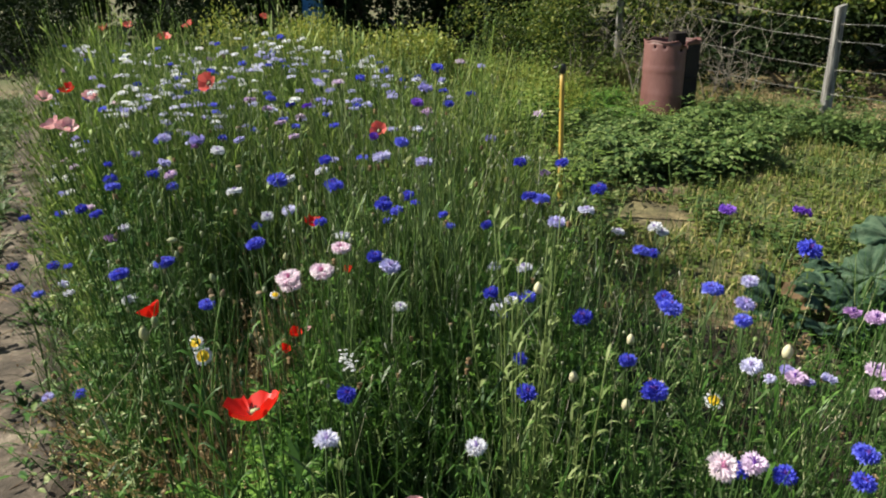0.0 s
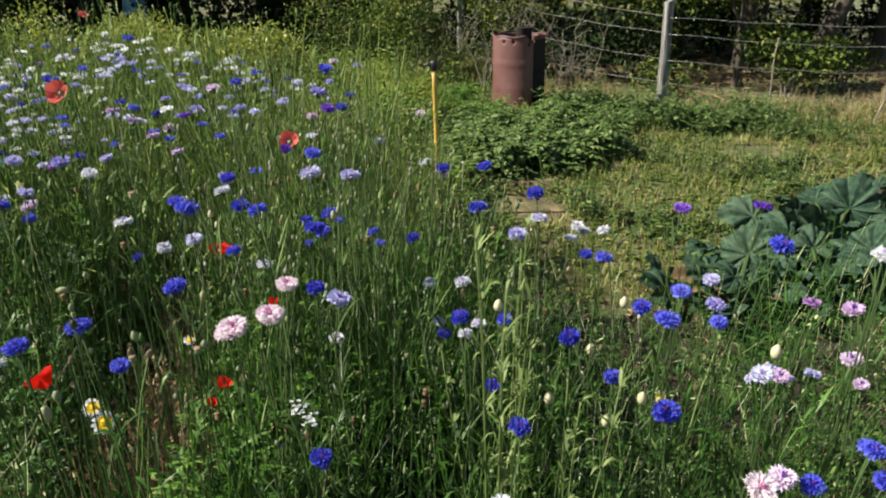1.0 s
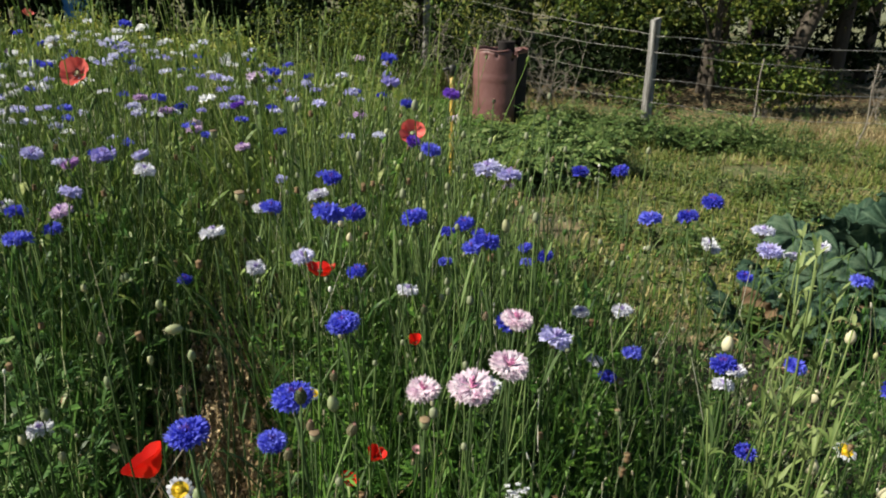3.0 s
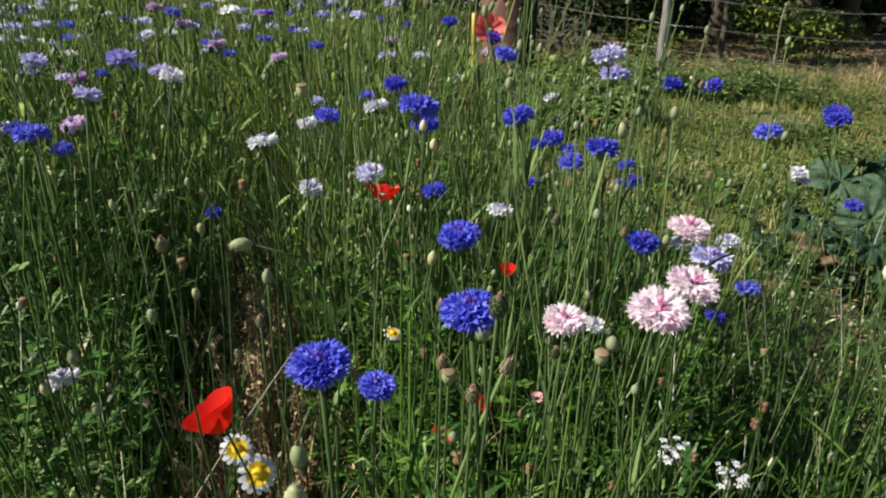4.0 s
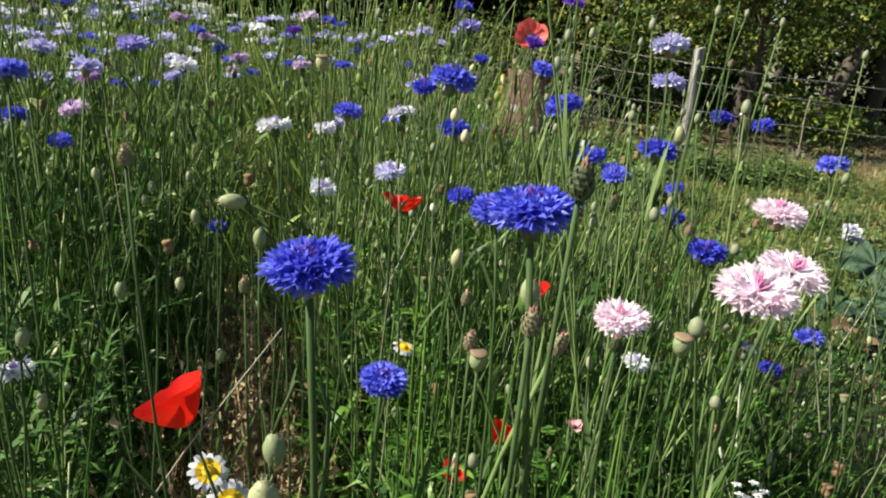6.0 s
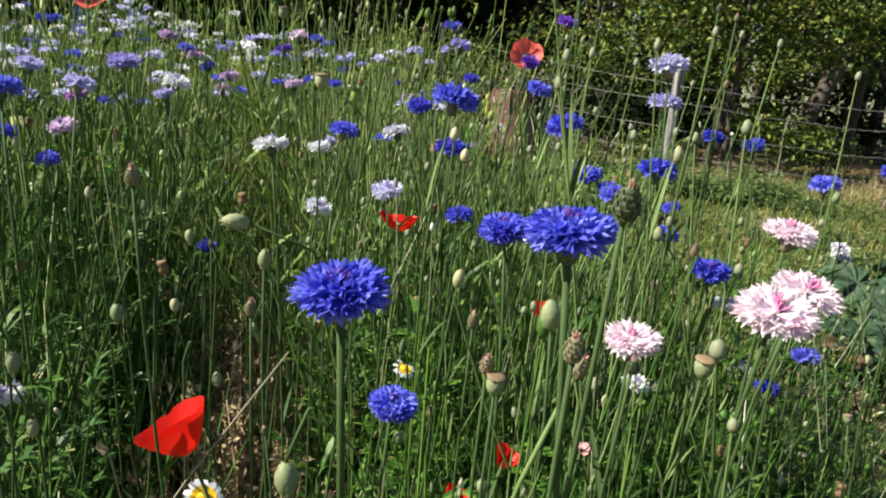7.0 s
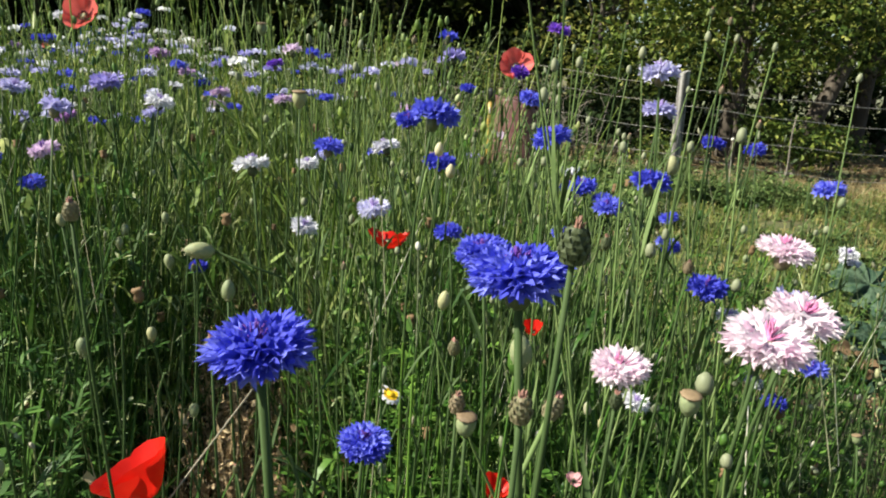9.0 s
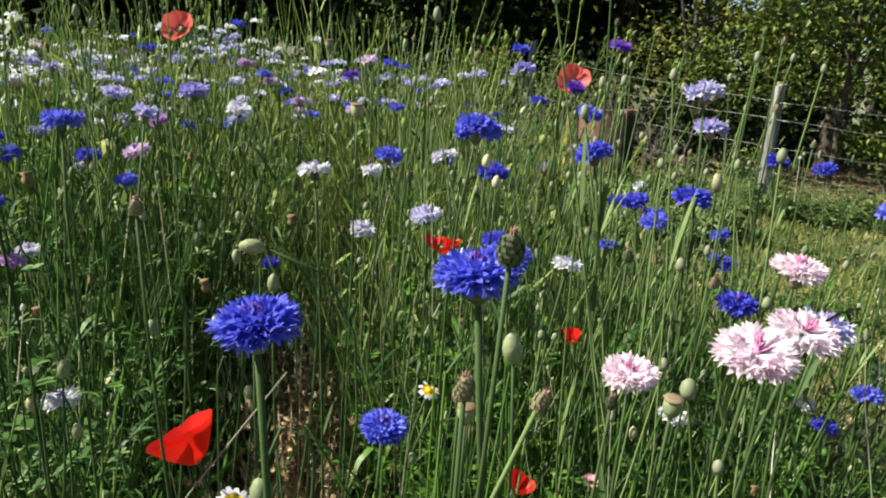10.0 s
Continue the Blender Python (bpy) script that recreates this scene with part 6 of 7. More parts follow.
def ray_florets(seed, level=1, apart=False, flat=False):
    """The trumpet florets of one head; joined, they all rise from one point."""
    r = random.Random(seed)
    tiers = (((7, 8, 0.0188, 0.0092), (4, 38, 0.0140, 0.0076)),
             ((15, -4, 0.0198, 0.0076), (12, 16, 0.0184, 0.0070), (8, 40, 0.0146, 0.0054)),
             ((21, -12, 0.0202, 0.0066), (20, 6, 0.0200, 0.0066), (16, 25, 0.0182, 0.0060), (11, 45, 0.0156, 0.0050), (6, 66, 0.0130, 0.0038)))[level]
    lobes = (3, 5, 6)[level]
    if flat:
        tiers = (tiers[0], ((16, -4, 0.0204, 0.0066), (14, 8, 0.0190, 0.0062), (8, 22, 0.0130, 0.0046)), ((22, -4, 0.0202, 0.0064), (18, 12, 0.0192, 0.0062), (12, 30, 0.0160, 0.0052)))[level] if level else tiers
    pcs = []
    for n, el, L, fl in tiers:
        for k in range(n):
            a = 2 * math.pi * (k + r.uniform(-0.3, 0.3)) / n
            e = radians(el + r.uniform(-13, 13))
            ax = (math.cos(a) * math.cos(e), math.sin(a) * math.cos(e), math.sin(e))
            pcs.append(floret((0.003 * math.cos(a), 0.003 * math.sin(a), 0.0), ax, L * r.uniform(0.85, 1.12), fl * r.uniform(0.85, 1.15), lobes, r))
    if apart:
        return pcs
    V, F = join(pcs)
    step = len(pcs[0][0])
    m = 2 * lobes
    fan = [(len(V), p * step + (j + 1) % m, p * step + j) for p in range(len(pcs)) for j in range(m)]
    return np.concatenate([V, [[0, 0, -0.001]]]), np.concatenate([F, np.array(fan)])


def disc_florets(seed, n=24):
    r = random.Random(seed)
    pcs = []
    for k in range(n):
        a, e = r.uniform(0, 2 * math.pi), radians(r.uniform(48, 88))
        ax = np.array((math.cos(a) * math.cos(e), math.sin(a) * math.cos(e), math.sin(e)))
        L = r.uniform(0.009, 0.0145)
        P = np.array([ax * 0.002, ax * L * 0.7, ax * L + np.array([r.uniform(-1, 1), r.uniform(-1, 1), 0]) * 0.0014])
        pcs.append(tube(P, [0.0005, 0.0006, 0.0004], 4))
    return welded(lathe([(0.0020, -0.001), (0.0030, 0.001), (0.0012, 0.003)], 8), pcs, (0, 1, 2, 3))


CALYX_VF = lathe([(0.0018, -0.0175), (0.0048, -0.0155), (0.0064, -0.0110), (0.0060, -0.0060), (0.0042, -0.0015), (0.0036, 0.0008)], 12, 0.05)
CALYX = make_mesh("calyx", *CALYX_VF, M_CALYX)
COLOURS = {"blue": (M_BLUE, M_VIOLET), "white": (M_WHITE, M_PALEDISC), "pink": (M_PINK, M_CRIMSON), "lavender": (M_LAV, M_PALEDISC), "mauve": (M_MAUVE, M_VIOLET), "violet": (M_PURPLE, M_VIOLET)}
HEAD, HEAD_FAR, DISC = {}, {}, {}
for k, (cname, (pm, dm)) in enumerate(COLOURS.items()):
    HEAD[cname] = [make_mesh("corolla", *ray_florets(100 + 7 * k + j, 1, False, cname != "blue"), pm, False) for j in range(3)]
    HEAD_FAR[cname] = [make_mesh("corolla", *ray_florets(300 + 7 * k + j, 0), pm, False) for j in range(2)]
    DISC[cname] = make_mesh("disc", *disc_florets(200 + k), dm)
FLORETS = {"blue": [make_mesh("floret", *p, M_BLUE, False) for p in ray_florets(41, 2, True)],
           "pink": [make_mesh("floret", *p, M_PINK, False) for p in ray_florets(42, 2, True, True)]}
LEAF = []
for k in range(6):
    L = 0.075 + 0.014 * k
    P = arc((0, 0, 0), (1, 0, 1.1 + 0.2 * k), L, 0.12 + 0.07 * k, 7)
    LEAF.append(make_mesh("leaf", *blade(P, 0.0052 * np.array([0.5, 0.9, 1.0, 0.95, 0.8, 0.5, 0.05]), (0, 1, 0), 0.18), M_STEM))
DESCR = {"blue": "deep blue cornflower", "white": "white cornflower", "pink": "pale pink cornflower", "lavender": "pale lavender cornflower", "mauve": "mauve purple cornflower", "violet": "dark violet cornflower"}


def stem_curve(base, head, axis, k=10):
    """From the ground to the head; arrives along the head's axis."""
    b, h = np.asarray(base, float), np.asarray(head, float)
    ax = np.asarray(axis, float)
    L = np.linalg.norm(h - b)
    c1, c2 = b + np.array([0, 0, L * 0.4]), h - ax * L * 0.22
    s = np.linspace(0, 1, k)[:, None]
    return (1 - s) ** 3 * b + 3 * (1 - s) ** 2 * s * c1 + 3 * (1 - s) * s ** 2 * c2 + s ** 3 * h


def cornflower(x, y, z, colour, size=0.042, axis=None, far=False, thick=1.0, singly=False, foot=None):
    if axis is None:
        axis = (rnd.uniform(-0.28, 0.28), rnd.uniform(-0.26, 0.18), 1.0)
    ax = np.array(axis, float)
    ax /= np.linalg.norm(ax)
    sc = size / 0.046
    off = 0.3 if singly else 1.0
    bx, by = x + off * rnd.uniform(-0.05, 0.05), y + off * rnd.uniform(-0.03, 0.07)
    if foot:
        bx, by = foot
    gz = float(gfield(bx, by))
    t = thing("cornflower", pose(bx, by, gz), DESCR[colour] + (" on a tall leafy stem in the bed" if not far else " among the stems of the bed"), "flower", colour + " cornflowers")
    o = np.array((x - bx, y - by, z - gz - 0.004 * sc))
    P = stem_curve((0, 0, -0.02), o - ax * 0.016 * sc, ax, 10 if not far else 6)
    part("stem", make_mesh("stem", *tube(P, np.linspace(0.0019, 0.0013, len(P)) * thick, 7 if not far else 3), M_STEM), t)
    if not far:
        for q in (3, 4, 5, 6, 7, 8):
            if not foot and rnd.random() < (0.72 if thick < 1.2 else 0.25):
                part("leaf", LEAF[rnd.randrange(6)], t, "", Matrix.Translation(P[q]) @ Matrix.Rotation(rnd.uniform(0, 6.28), 4, "Z") @ Matrix.Scale(rnd.uniform(0.6, 1.1), 4))
    m = Matrix.Translation(o) @ to_axis(ax, rnd.uniform(0, 6.28)) @ Matrix.Scale(sc, 4)
    part("calyx", CALYX, t, "", m)
    if singly:
        flat = m @ Matrix.Diagonal((0.97, 0.97, 0.70, 1.0))
        for p in FLORETS[colour]:
            part("floret", p, t, "", flat)
        part("disc", DISC[colour], t, "", m @ Matrix.Scale(0.86, 4))
        return t
    part("corolla", rnd.choice((HEAD_FAR if far else HEAD)[colour]), t, "", m)
    if not far:
        part("disc", DISC[colour], t, "", m)
    return t


# poppies
def poppy_petal(seed, width, depth, ripple=1.0):
    r = random.Random(seed)
    nu, nv = 13, 8
    V, F = [], []
    ph = r.uniform(0, 6)
    for j in range(nv):
        v = j / (nv - 1)
        for i in range(nu):
            u = -1 + 2 * i / (nu - 1)
            half = width * (0.12 + 0.88 * math.sin(min(1, v * 1.05) * math.pi * 0.55)) * (1 - 0.10 * v * v)
            ang = u * half
            edge = 1 - 0.16 * abs(u) ** 2.5 * v
            rad = 0.040 * v * edge
            z = depth * (v ** 1.7) * edge + ripple * (0.0032 * v * v * math.sin(u * 7 + ph) + 0.0015 * v * math.sin(u * 17 + ph * 2))
            V.append((rad * math.cos(ang), rad * math.sin(ang), z))
    for j in range(nv - 1):
        for i in range(nu - 1):
            a = j * nu + i
            F += [(a, a + 1, a + nu + 1), (a, a + nu + 1, a + nu)]
    return np.array(V), np.array(F)


def petal_set(mat, depth):
    return [make_mesh("petal", *poppy_petal(k + int(depth * 1000), 1.15 if k < 2 else 1.0, depth * (0.85 if k < 2 else 1.1)), mat) for k in range(4)]


POPPY = {"red": petal_set(M_RED, 0.030), "cupped red": petal_set(M_RED, 0.058), "bowl red": [make_mesh("petal", *poppy_petal(k + 81, 1.65, 0.050 * (0.9 if k < 2 else 1.08), 0.35), M_RED) for k in range(4)], "salmon": petal_set(M_SALMON, 0.028), "rose": petal_set(M_ROSE, 0.030)}
CAPSULE = make_mesh("capsule", *lathe([(0.002, 0), (0.005, 0.002), (0.0065, 0.007), (0.0065, 0.012), (0.0072, 0.0135), (0.002, 0.0145)], 12), M_POD)
pcs = []
for k in range(46):
    a = rnd.uniform(0, 6.28)
    L = rnd.uniform(0.009, 0.015)
    P = np.array([(0.003 * math.cos(a), 0.003 * math.sin(a), 0.002), (0.010 * math.cos(a), 0.010 * math.sin(a), L), (0.0105 * math.cos(a), 0.0105 * math.sin(a), L + 0.002)])
    pcs.append(tube(P, [0.0003, 0.0003, 0.0009], 4))
STAMENS = make_mesh("stamens", *welded(lathe([(0.003, 0.001), (0.0045, 0.002), (0.003, 0.003)], 10), pcs, (0, 1, 2, 3)), M_BLACK)


def poppy(x, y, z, kind, size=0.075, axis=(0, -0.3, 1), spin=None):
    ax = np.array(axis, float)
    ax /= np.linalg.norm(ax)
    sc = size / 0.078
    bx, by = x + rnd.uniform(-0.05, 0.05), y + rnd.uniform(-0.02, 0.06)
    gz = float(gfield(bx, by))
    colour = kind.split()[-1]
    t = thing("poppy", pose(bx, by, gz), {"red": "scarlet poppy with thin silky petals", "salmon": "salmon red poppy with wide open petals", "rose": "rose pink poppy with crinkled petals"}[colour], "flower", "poppies")
    o = np.array((x - bx, y - by, z - gz)) - ax * 0.014 * sc
    P = stem_curve((0, 0, -0.02), o, ax)
    part("stem", make_mesh("stem", *tube(P, np.linspace(0.0020, 0.0013, len(P)), 6), M_STEM), t)
    m = Matrix.Translation(o) @ to_axis(ax, rnd.uniform(0, 6.28) if spin is None else spin) @ Matrix.Scale(sc, 4)
    for k in range(4):
        turn = (0, math.pi, math.pi / 2, -math.pi / 2)[k] + rnd.uniform(-0.15, 0.15)
        part("petal", POPPY[kind][k], t, "", m @ Matrix.Rotation(turn, 4, "Z") @ Matrix.Rotation(rnd.uniform(-0.18, 0.18), 4, "Y"))
    part("capsule", CAPSULE, t, "green seed capsule", m)
    part("stamen_ring", STAMENS, t, "black stamens", m)
    return t


# buds and seed heads
def hairs(VF, n, length, r):
    v, f = VF
    out = []
    for k in range(n):
        q = v[r.randrange(len(v) - 2)]
        d = q / (np.linalg.norm(q * np.array([1, 1, 0.15])) + 1e-6)
        d = d * np.array([1, 1, 0.2])
        out.append(tube([q, q + d * length], [0.00016, 0.00004], 3, False))
    return join(out)


POD = make_mesh("pod", *lathe([(0.0022, 0), (0.0035, 0.002), (0.0075, 0.006), (0.0098, 0.012), (0.0100, 0.018), (0.0088, 0.022), (0.0080, 0.0232)], 16, 0.025), M_POD)
PODCROWN = make_mesh("crown", *lathe([(0.0075, 0.0228), (0.0108, 0.0236), (0.0106, 0.0250), (0.0060, 0.0258), (0.001, 0.0266)], 20, 0.06), M_PODTOP)
PBUD_VF = lathe([(0.0018, 0), (0.0062, 0.0035), (0.0090, 0.010), (0.0094, 0.016), (0.0078, 0.023), (0.0045, 0.0285), (0.0012, 0.031)], 12)
PBUD = make_mesh("bud_case", *PBUD_VF, M_POD)
PBUDHAIR = make_mesh("bristles", *hairs(PBUD_VF, 110, 0.0032, rnd), M_CREAM)
def scaly_bud():
    core = lathe([(0.0016, 0), (0.0050, 0.002), (0.0070, 0.0065), (0.0068, 0.0115), (0.0048, 0.0160), (0.0030, 0.0180)], 10)
    pcs = []
    for k, (rr, z, n) in enumerate(((0.0058, 0.0025, 9), (0.0070, 0.0055, 10), (0.0072, 0.0085, 10), (0.0064, 0.0118, 9), (0.0050, 0.0148, 8))):
        for j in range(n):
            a = 2 * math.pi * (j + 0.5 * (k % 2)) / n
            c, s = math.cos(a), math.sin(a)
            P = np.array([(rr * 0.98 * c, rr * 0.98 * s, z - 0.0012), (rr * 1.10 * c, rr * 1.10 * s, z + 0.0018), (rr * 1.02 * c, rr * 1.02 * s, z + 0.0040)])
            pcs.append(blade(P, [0.0040, 0.0030, 0.0004], (-s, c, 0)))
    return welded(core, pcs, (0, 3))


def bud_tuft():
    pcs = []
    for k in range(13):
        a = rnd.uniform(0, 6.28)
        e = rnd.uniform(0.0, 0.0024)
        P = np.array([(e * math.cos(a), e * math.sin(a), 0.0165), (e * 1.3 * math.cos(a), e * 1.3 * math.sin(a), 0.0195), (e * 1.7 * math.cos(a), e * 1.7 * math.sin(a), rnd.uniform(0.0205, 0.0235))])
        pcs.append(tube(P, [0.0006, 0.0008, 0.0003], 4))
    return welded(lathe([(0.0024, 0.0160), (0.0026, 0.0175), (0.001, 0.0185)], 8), pcs, (0, 1, 2, 3))


CBUD = make_mesh("bud_case", *scaly_bud(), M_CALYX, False)
CBUDTIP = make_mesh("bud_tip", *bud_tuft(), M_BUDTIP)
CREAMBUD = make_mesh("bud_case", *lathe([(0.0016, 0), (0.0062, 0.0025), (0.0086, 0.009), (0.0080, 0.016), (0.0050, 0.022), (0.0014, 0.026)], 12, 0.04), M_CREAM)


def seed_head(x, y, z, what, size=1.0, axis=(0.0, -0.1, 1), nod=False):
    ax = np.array(axis, float)
    ax /= np.linalg.norm(ax)
    bx, by = x + rnd.uniform(-0.05, 0.05), y + rnd.uniform(-0.02, 0.05)
    gz = float(gfield(bx, by))
    size *= 0.74
    label = {"pod": "green poppy seed capsule with a flat ribbed crown", "poppy bud": "bristly green poppy bud, closed", "bud": "scaly cornflower bud with reddish tip", "cream": "cream-coloured closed everlasting bud"}[what]
    t = thing({"pod": "poppy_seed_head", "poppy bud": "poppy_bud", "bud": "cornflower_bud", "cream": "cream_bud"}[what], pose(bx, by, gz), label, "flower bud", "buds and seed heads")
    o = np.array((x - bx, y - by, z - gz))
    if nod:
        s = 1 if rnd.random() < 0.5 else -1
        top = o + np.array([0.02 * s, 0.0, 0.045])
        P = np.concatenate([stem_curve((0, 0, -0.02), top - np.array([-0.012 * s, 0, 0.02]), (0, 0, 1), 8), [top + np.array([0.006 * s, 0, 0]), top + np.array([-0.008 * s, 0, 0]), o + np.array([0.004 * s, 0, 0.024]), o + np.array([0, 0, 0.012])]])
        m = Matrix.Translation(o + np.array([0, 0, 0.012])) @ to_axis((0.05 * s, 0, -1)) @ Matrix.Scale(size, 4)
    else:
        P = stem_curve((0, 0, -0.02), o - ax * 0.012 * size, ax)
        m = Matrix.Translation(o - ax * 0.0125 * size) @ to_axis(ax, rnd.uniform(0, 6)) @ Matrix.Scale(size, 4)
    part("stem", make_mesh("stem", *tube(P, np.linspace(0.0017, 0.0010, len(P)), 6), M_STEM), t)
    if what == "pod":
        part("pod", POD, t, "", m)
        part("crown", PODCROWN, t, "brown ribbed disc", m)
    elif what == "poppy bud":
        part("bud_case", PBUD, t, "", m)
        part("bristles", PBUDHAIR, t, "", m)
    elif what == "cream":
        part("bud_case", CREAMBUD, t, "", m)
    else:
        part("bud_case", CBUD, t, "", m)
        part("bud_tip", CBUDTIP, t, "reddish dry tip", m)
        for q in (4, 6):
            part("leaf", LEAF[rnd.randrange(6)], t, "", Matrix.Translation(P[q]) @ Matrix.Rotation(rnd.uniform(0, 6.28), 4, "Z") @ Matrix.Scale(0.8, 4))
    return t


# crown daisies: white petals with yellow foot
def daisy_mesh():
    P = np.array([(0.006, 0, 0), (0.011, 0, 0.0012), (0.017, 0, 0.001), (0.022, 0, -0.001)])
    P[1] = (0.0135, 0, 0.0012)
    inner = blade(P[:2] + [0, 0, 0.0004], [0.005, 0.0074], (0, 1, 0))
    outer = blade(P[1:], [0.0074, 0.0078, 0.004], (0, 1, 0))
    return make_mesh("petal", *outer, M_WHITE), make_mesh("petal_foot", *inner, M_YELLOW)


DPET, DFOOT = daisy_mesh()
DDISC = make_mesh("disc", *lathe([(0.0065, -0.001), (0.0072, 0.001), (0.0055, 0.0032), (0.002, 0.0042)], 16, 0.04), M_YELLOW)


def crown_daisy(x, y, z, size=0.042, axis=(0.1, -0.7, 0.8)):
    ax = np.array(axis, float)
    ax /= np.linalg.norm(ax)
    gz = float(gfield(x, y))
    t = thing("crown_daisy", pose(x, y + 0.04, gz), "crown daisy with white petals and yellow centre", "flower", "crown daisies")
    o = np.array((0, -0.04, z - gz))
    part("stem", make_mesh("stem", *tube(stem_curve((0, 0, -0.02), o, ax), 0.0015, 6), M_STEM), t)
    m = Matrix.Translation(o) @ to_axis(ax) @ Matrix.Scale(size / 0.044, 4)
    part("disc", DDISC, t, "yellow domed disc", m)
    for k in range(14):
        mm = m @ Matrix.Rotation(k * 2 * math.pi / 14 + rnd.uniform(-0.08, 0.08), 4, "Z") @ Matrix.Rotation(rnd.uniform(-0.15, 0.25), 4, "Y")
        pt = part("petal", DPET, t, "", mm)
        part("petal_foot", DFOOT, pt, "yellow base of the petal")
    return t


# candytuft: flat heads of many tiny white flowers
def candytuft(x, y, z, size=0.05):
    t = thing("candytuft", pose(x, y, float(gfield(x, y))), "candytuft with loose clusters of tiny white flowers", "flower", "candytufts")
    one = []
    for k in range(5):
        a = k * 2 * math.pi / 5
        one.append(blade([(0.0006 * math.cos(a), 0.0006 * math.sin(a), 0), (0.003 * math.cos(a), 0.003 * math.sin(a), 0.0006), (0.0046 * math.cos(a), 0.0046 * math.sin(a), 0)], [0.0008, 0.0030, 0.0008], (-math.sin(a), math.cos(a), 0)))
    one = join(one)
    fl = []
    for k in range(17):
        rr, a = size * 0.5 * math.sqrt(rnd.random()), rnd.uniform(0, 6.28)
        fl.append((one[0] * rnd.uniform(0.7, 1.1) + np.array([rr * math.cos(a), rr * math.sin(a), z - rr * rr * 6 + rnd.uniform(-0.020, 0.012)]), one[1]))
    st = [tube(stem_curve((0, 0, -0.02), (0, 0, z - 0.05), (0, 0, 1)), 0.0014, 5)]
    for k in range(9):
        a, rr = rnd.uniform(0, 6.28), size * 0.4
        st.append(tube([(0, 0, z - 0.052), (rr * 0.6 * math.cos(a), rr * 0.6 * math.sin(a), z - 0.02), (rr * math.cos(a), rr * math.sin(a), z - 0.004)], 0.0006, 3))
    part("stem", make_mesh("stem", *join(st), M_STEM), t)
    part("blossom", make_mesh("blossom", *join(fl), M_WHITE, False), t, "cluster of tiny white flowers")


def leaning_bud(base, head):
    """A cornflower bud on a long stalk that leans over, with a broad leaf along it."""
    t = thing("cornflower_bud", pose(base[0], base[1], float(gfield(base[0], base[1]))), "scaly cornflower bud on a leaning grey-green stalk", "flower bud", "buds and seed heads")
    o = np.array(head) - np.array(t.location)
    ax = np.array((0.35, -0.05, 0.9)) / np.linalg.norm((0.35, -0.05, 0.9))
    P = stem_curve((0, 0, -0.02), o - ax * 0.012, ax)
    part("stem", make_mesh("stem", *tube(P, np.linspace(0.0022, 0.0015, len(P)), 7), M_BUDSTEM), t)
    part("leaf", make_mesh("leaf", *blade(np.array([P[5] + (P[9] - P[5]) * u + np.array([0.004 * u, 0, 0.01 * u * (1 - u)]) for u in np.linspace(0, 0.85, 7)]), 0.0065 * np.array([0.5, 0.9, 1.0, 1.0, 0.8, 0.5, 0.05]), (0.2, -0.6, 0.3), 0.15), M_BUDSTEM), t)
    m = Matrix.Translation(o - ax * 0.012) @ to_axis(ax) @ Matrix.Scale(0.72, 4)
    part("bud_case", CBUD, t, "", m)
    part("bud_tip", CBUDTIP, t, "reddish dry tip", m)


leaning_bud((-0.36, 1.40), (-0.247, 1.36, 0.893))
# ---- flowers where they stand: x, y, height, width ----
cornflower(-0.397, 1.270, 0.970, "blue", 0.0365, (-0.06, -0.10, 1), False, 1.25, True, (-0.385, 1.285))
cornflower(-0.309, 1.270, 0.994, "blue", 0.0375, (-0.09, -0.05, 1), False, 1.2, True, (-0.225, 1.29))
cornflower(-0.333, 1.467, 0.817, "blue", 0.036, (0.06, -0.2, 1), False, 1.0, True)
cornflower(-0.237, 1.539, 0.929, "blue", 0.043, (-0.15, -0.1, 1), False, 1.0, True)
BLUE_C = [(-0.315, 2.000, 0.951, .040), (-0.65, 1.74, 1.00, .036), (0.105, 2.834, 1.012, .042), (-1.041, 3.412, 1.08, .046), (-0.602, 2.897, 1.031, .042), (-0.559, 3.009, 0.988, .042),
          (0.55, 1.92, 0.94, .044), (-1.55, 2.63, 0.62, .046), (-1.27, 2.14, 0.62, .04), (-1.14, 2.15, 0.62, .04), (-1.14, 1.97, 0.62, .036), (-1.05, 1.93, 0.62, .036),
          (-0.87, 1.75, 0.40, .036), (-0.91, 2.18, 0.90, .044), (-0.87, 1.94, 0.88, .036), (-0.80, 1.89, 0.88, .036), (-1.36, 4.0, 0.98, .046), (-1.5, 3.6, 1.0, .046)]
BLUE_A = [(-0.519, 2.338, 0.689, .034), (-0.755, 2.262, 0.852, .038), (-0.818, 2.269, 0.891, .044),
          (-0.965, 2.652, 0.918, .044), (-0.197, 2.061, 0.985, .038), (-0.235, 1.727, 1.018, .048), (-0.101, 1.753, 0.996, .042), (0.044, 1.969, 0.907, .04),
          (0.015, 1.741, 0.952, .044), (0.027, 1.856, 0.900, .038), (0.402, 1.903, 0.919, .046), (0.011, 1.607, 0.872, .040), (0.013, 2.128, 1.020, .044),
          (-0.177, 1.873, 0.864, .036), (0.258, 2.067, 0.790, .036), (0.478, 2.177, 0.945, .04), (0.354, 2.126, 0.960, .04), (-0.165, 1.986, 0.936, .044)]
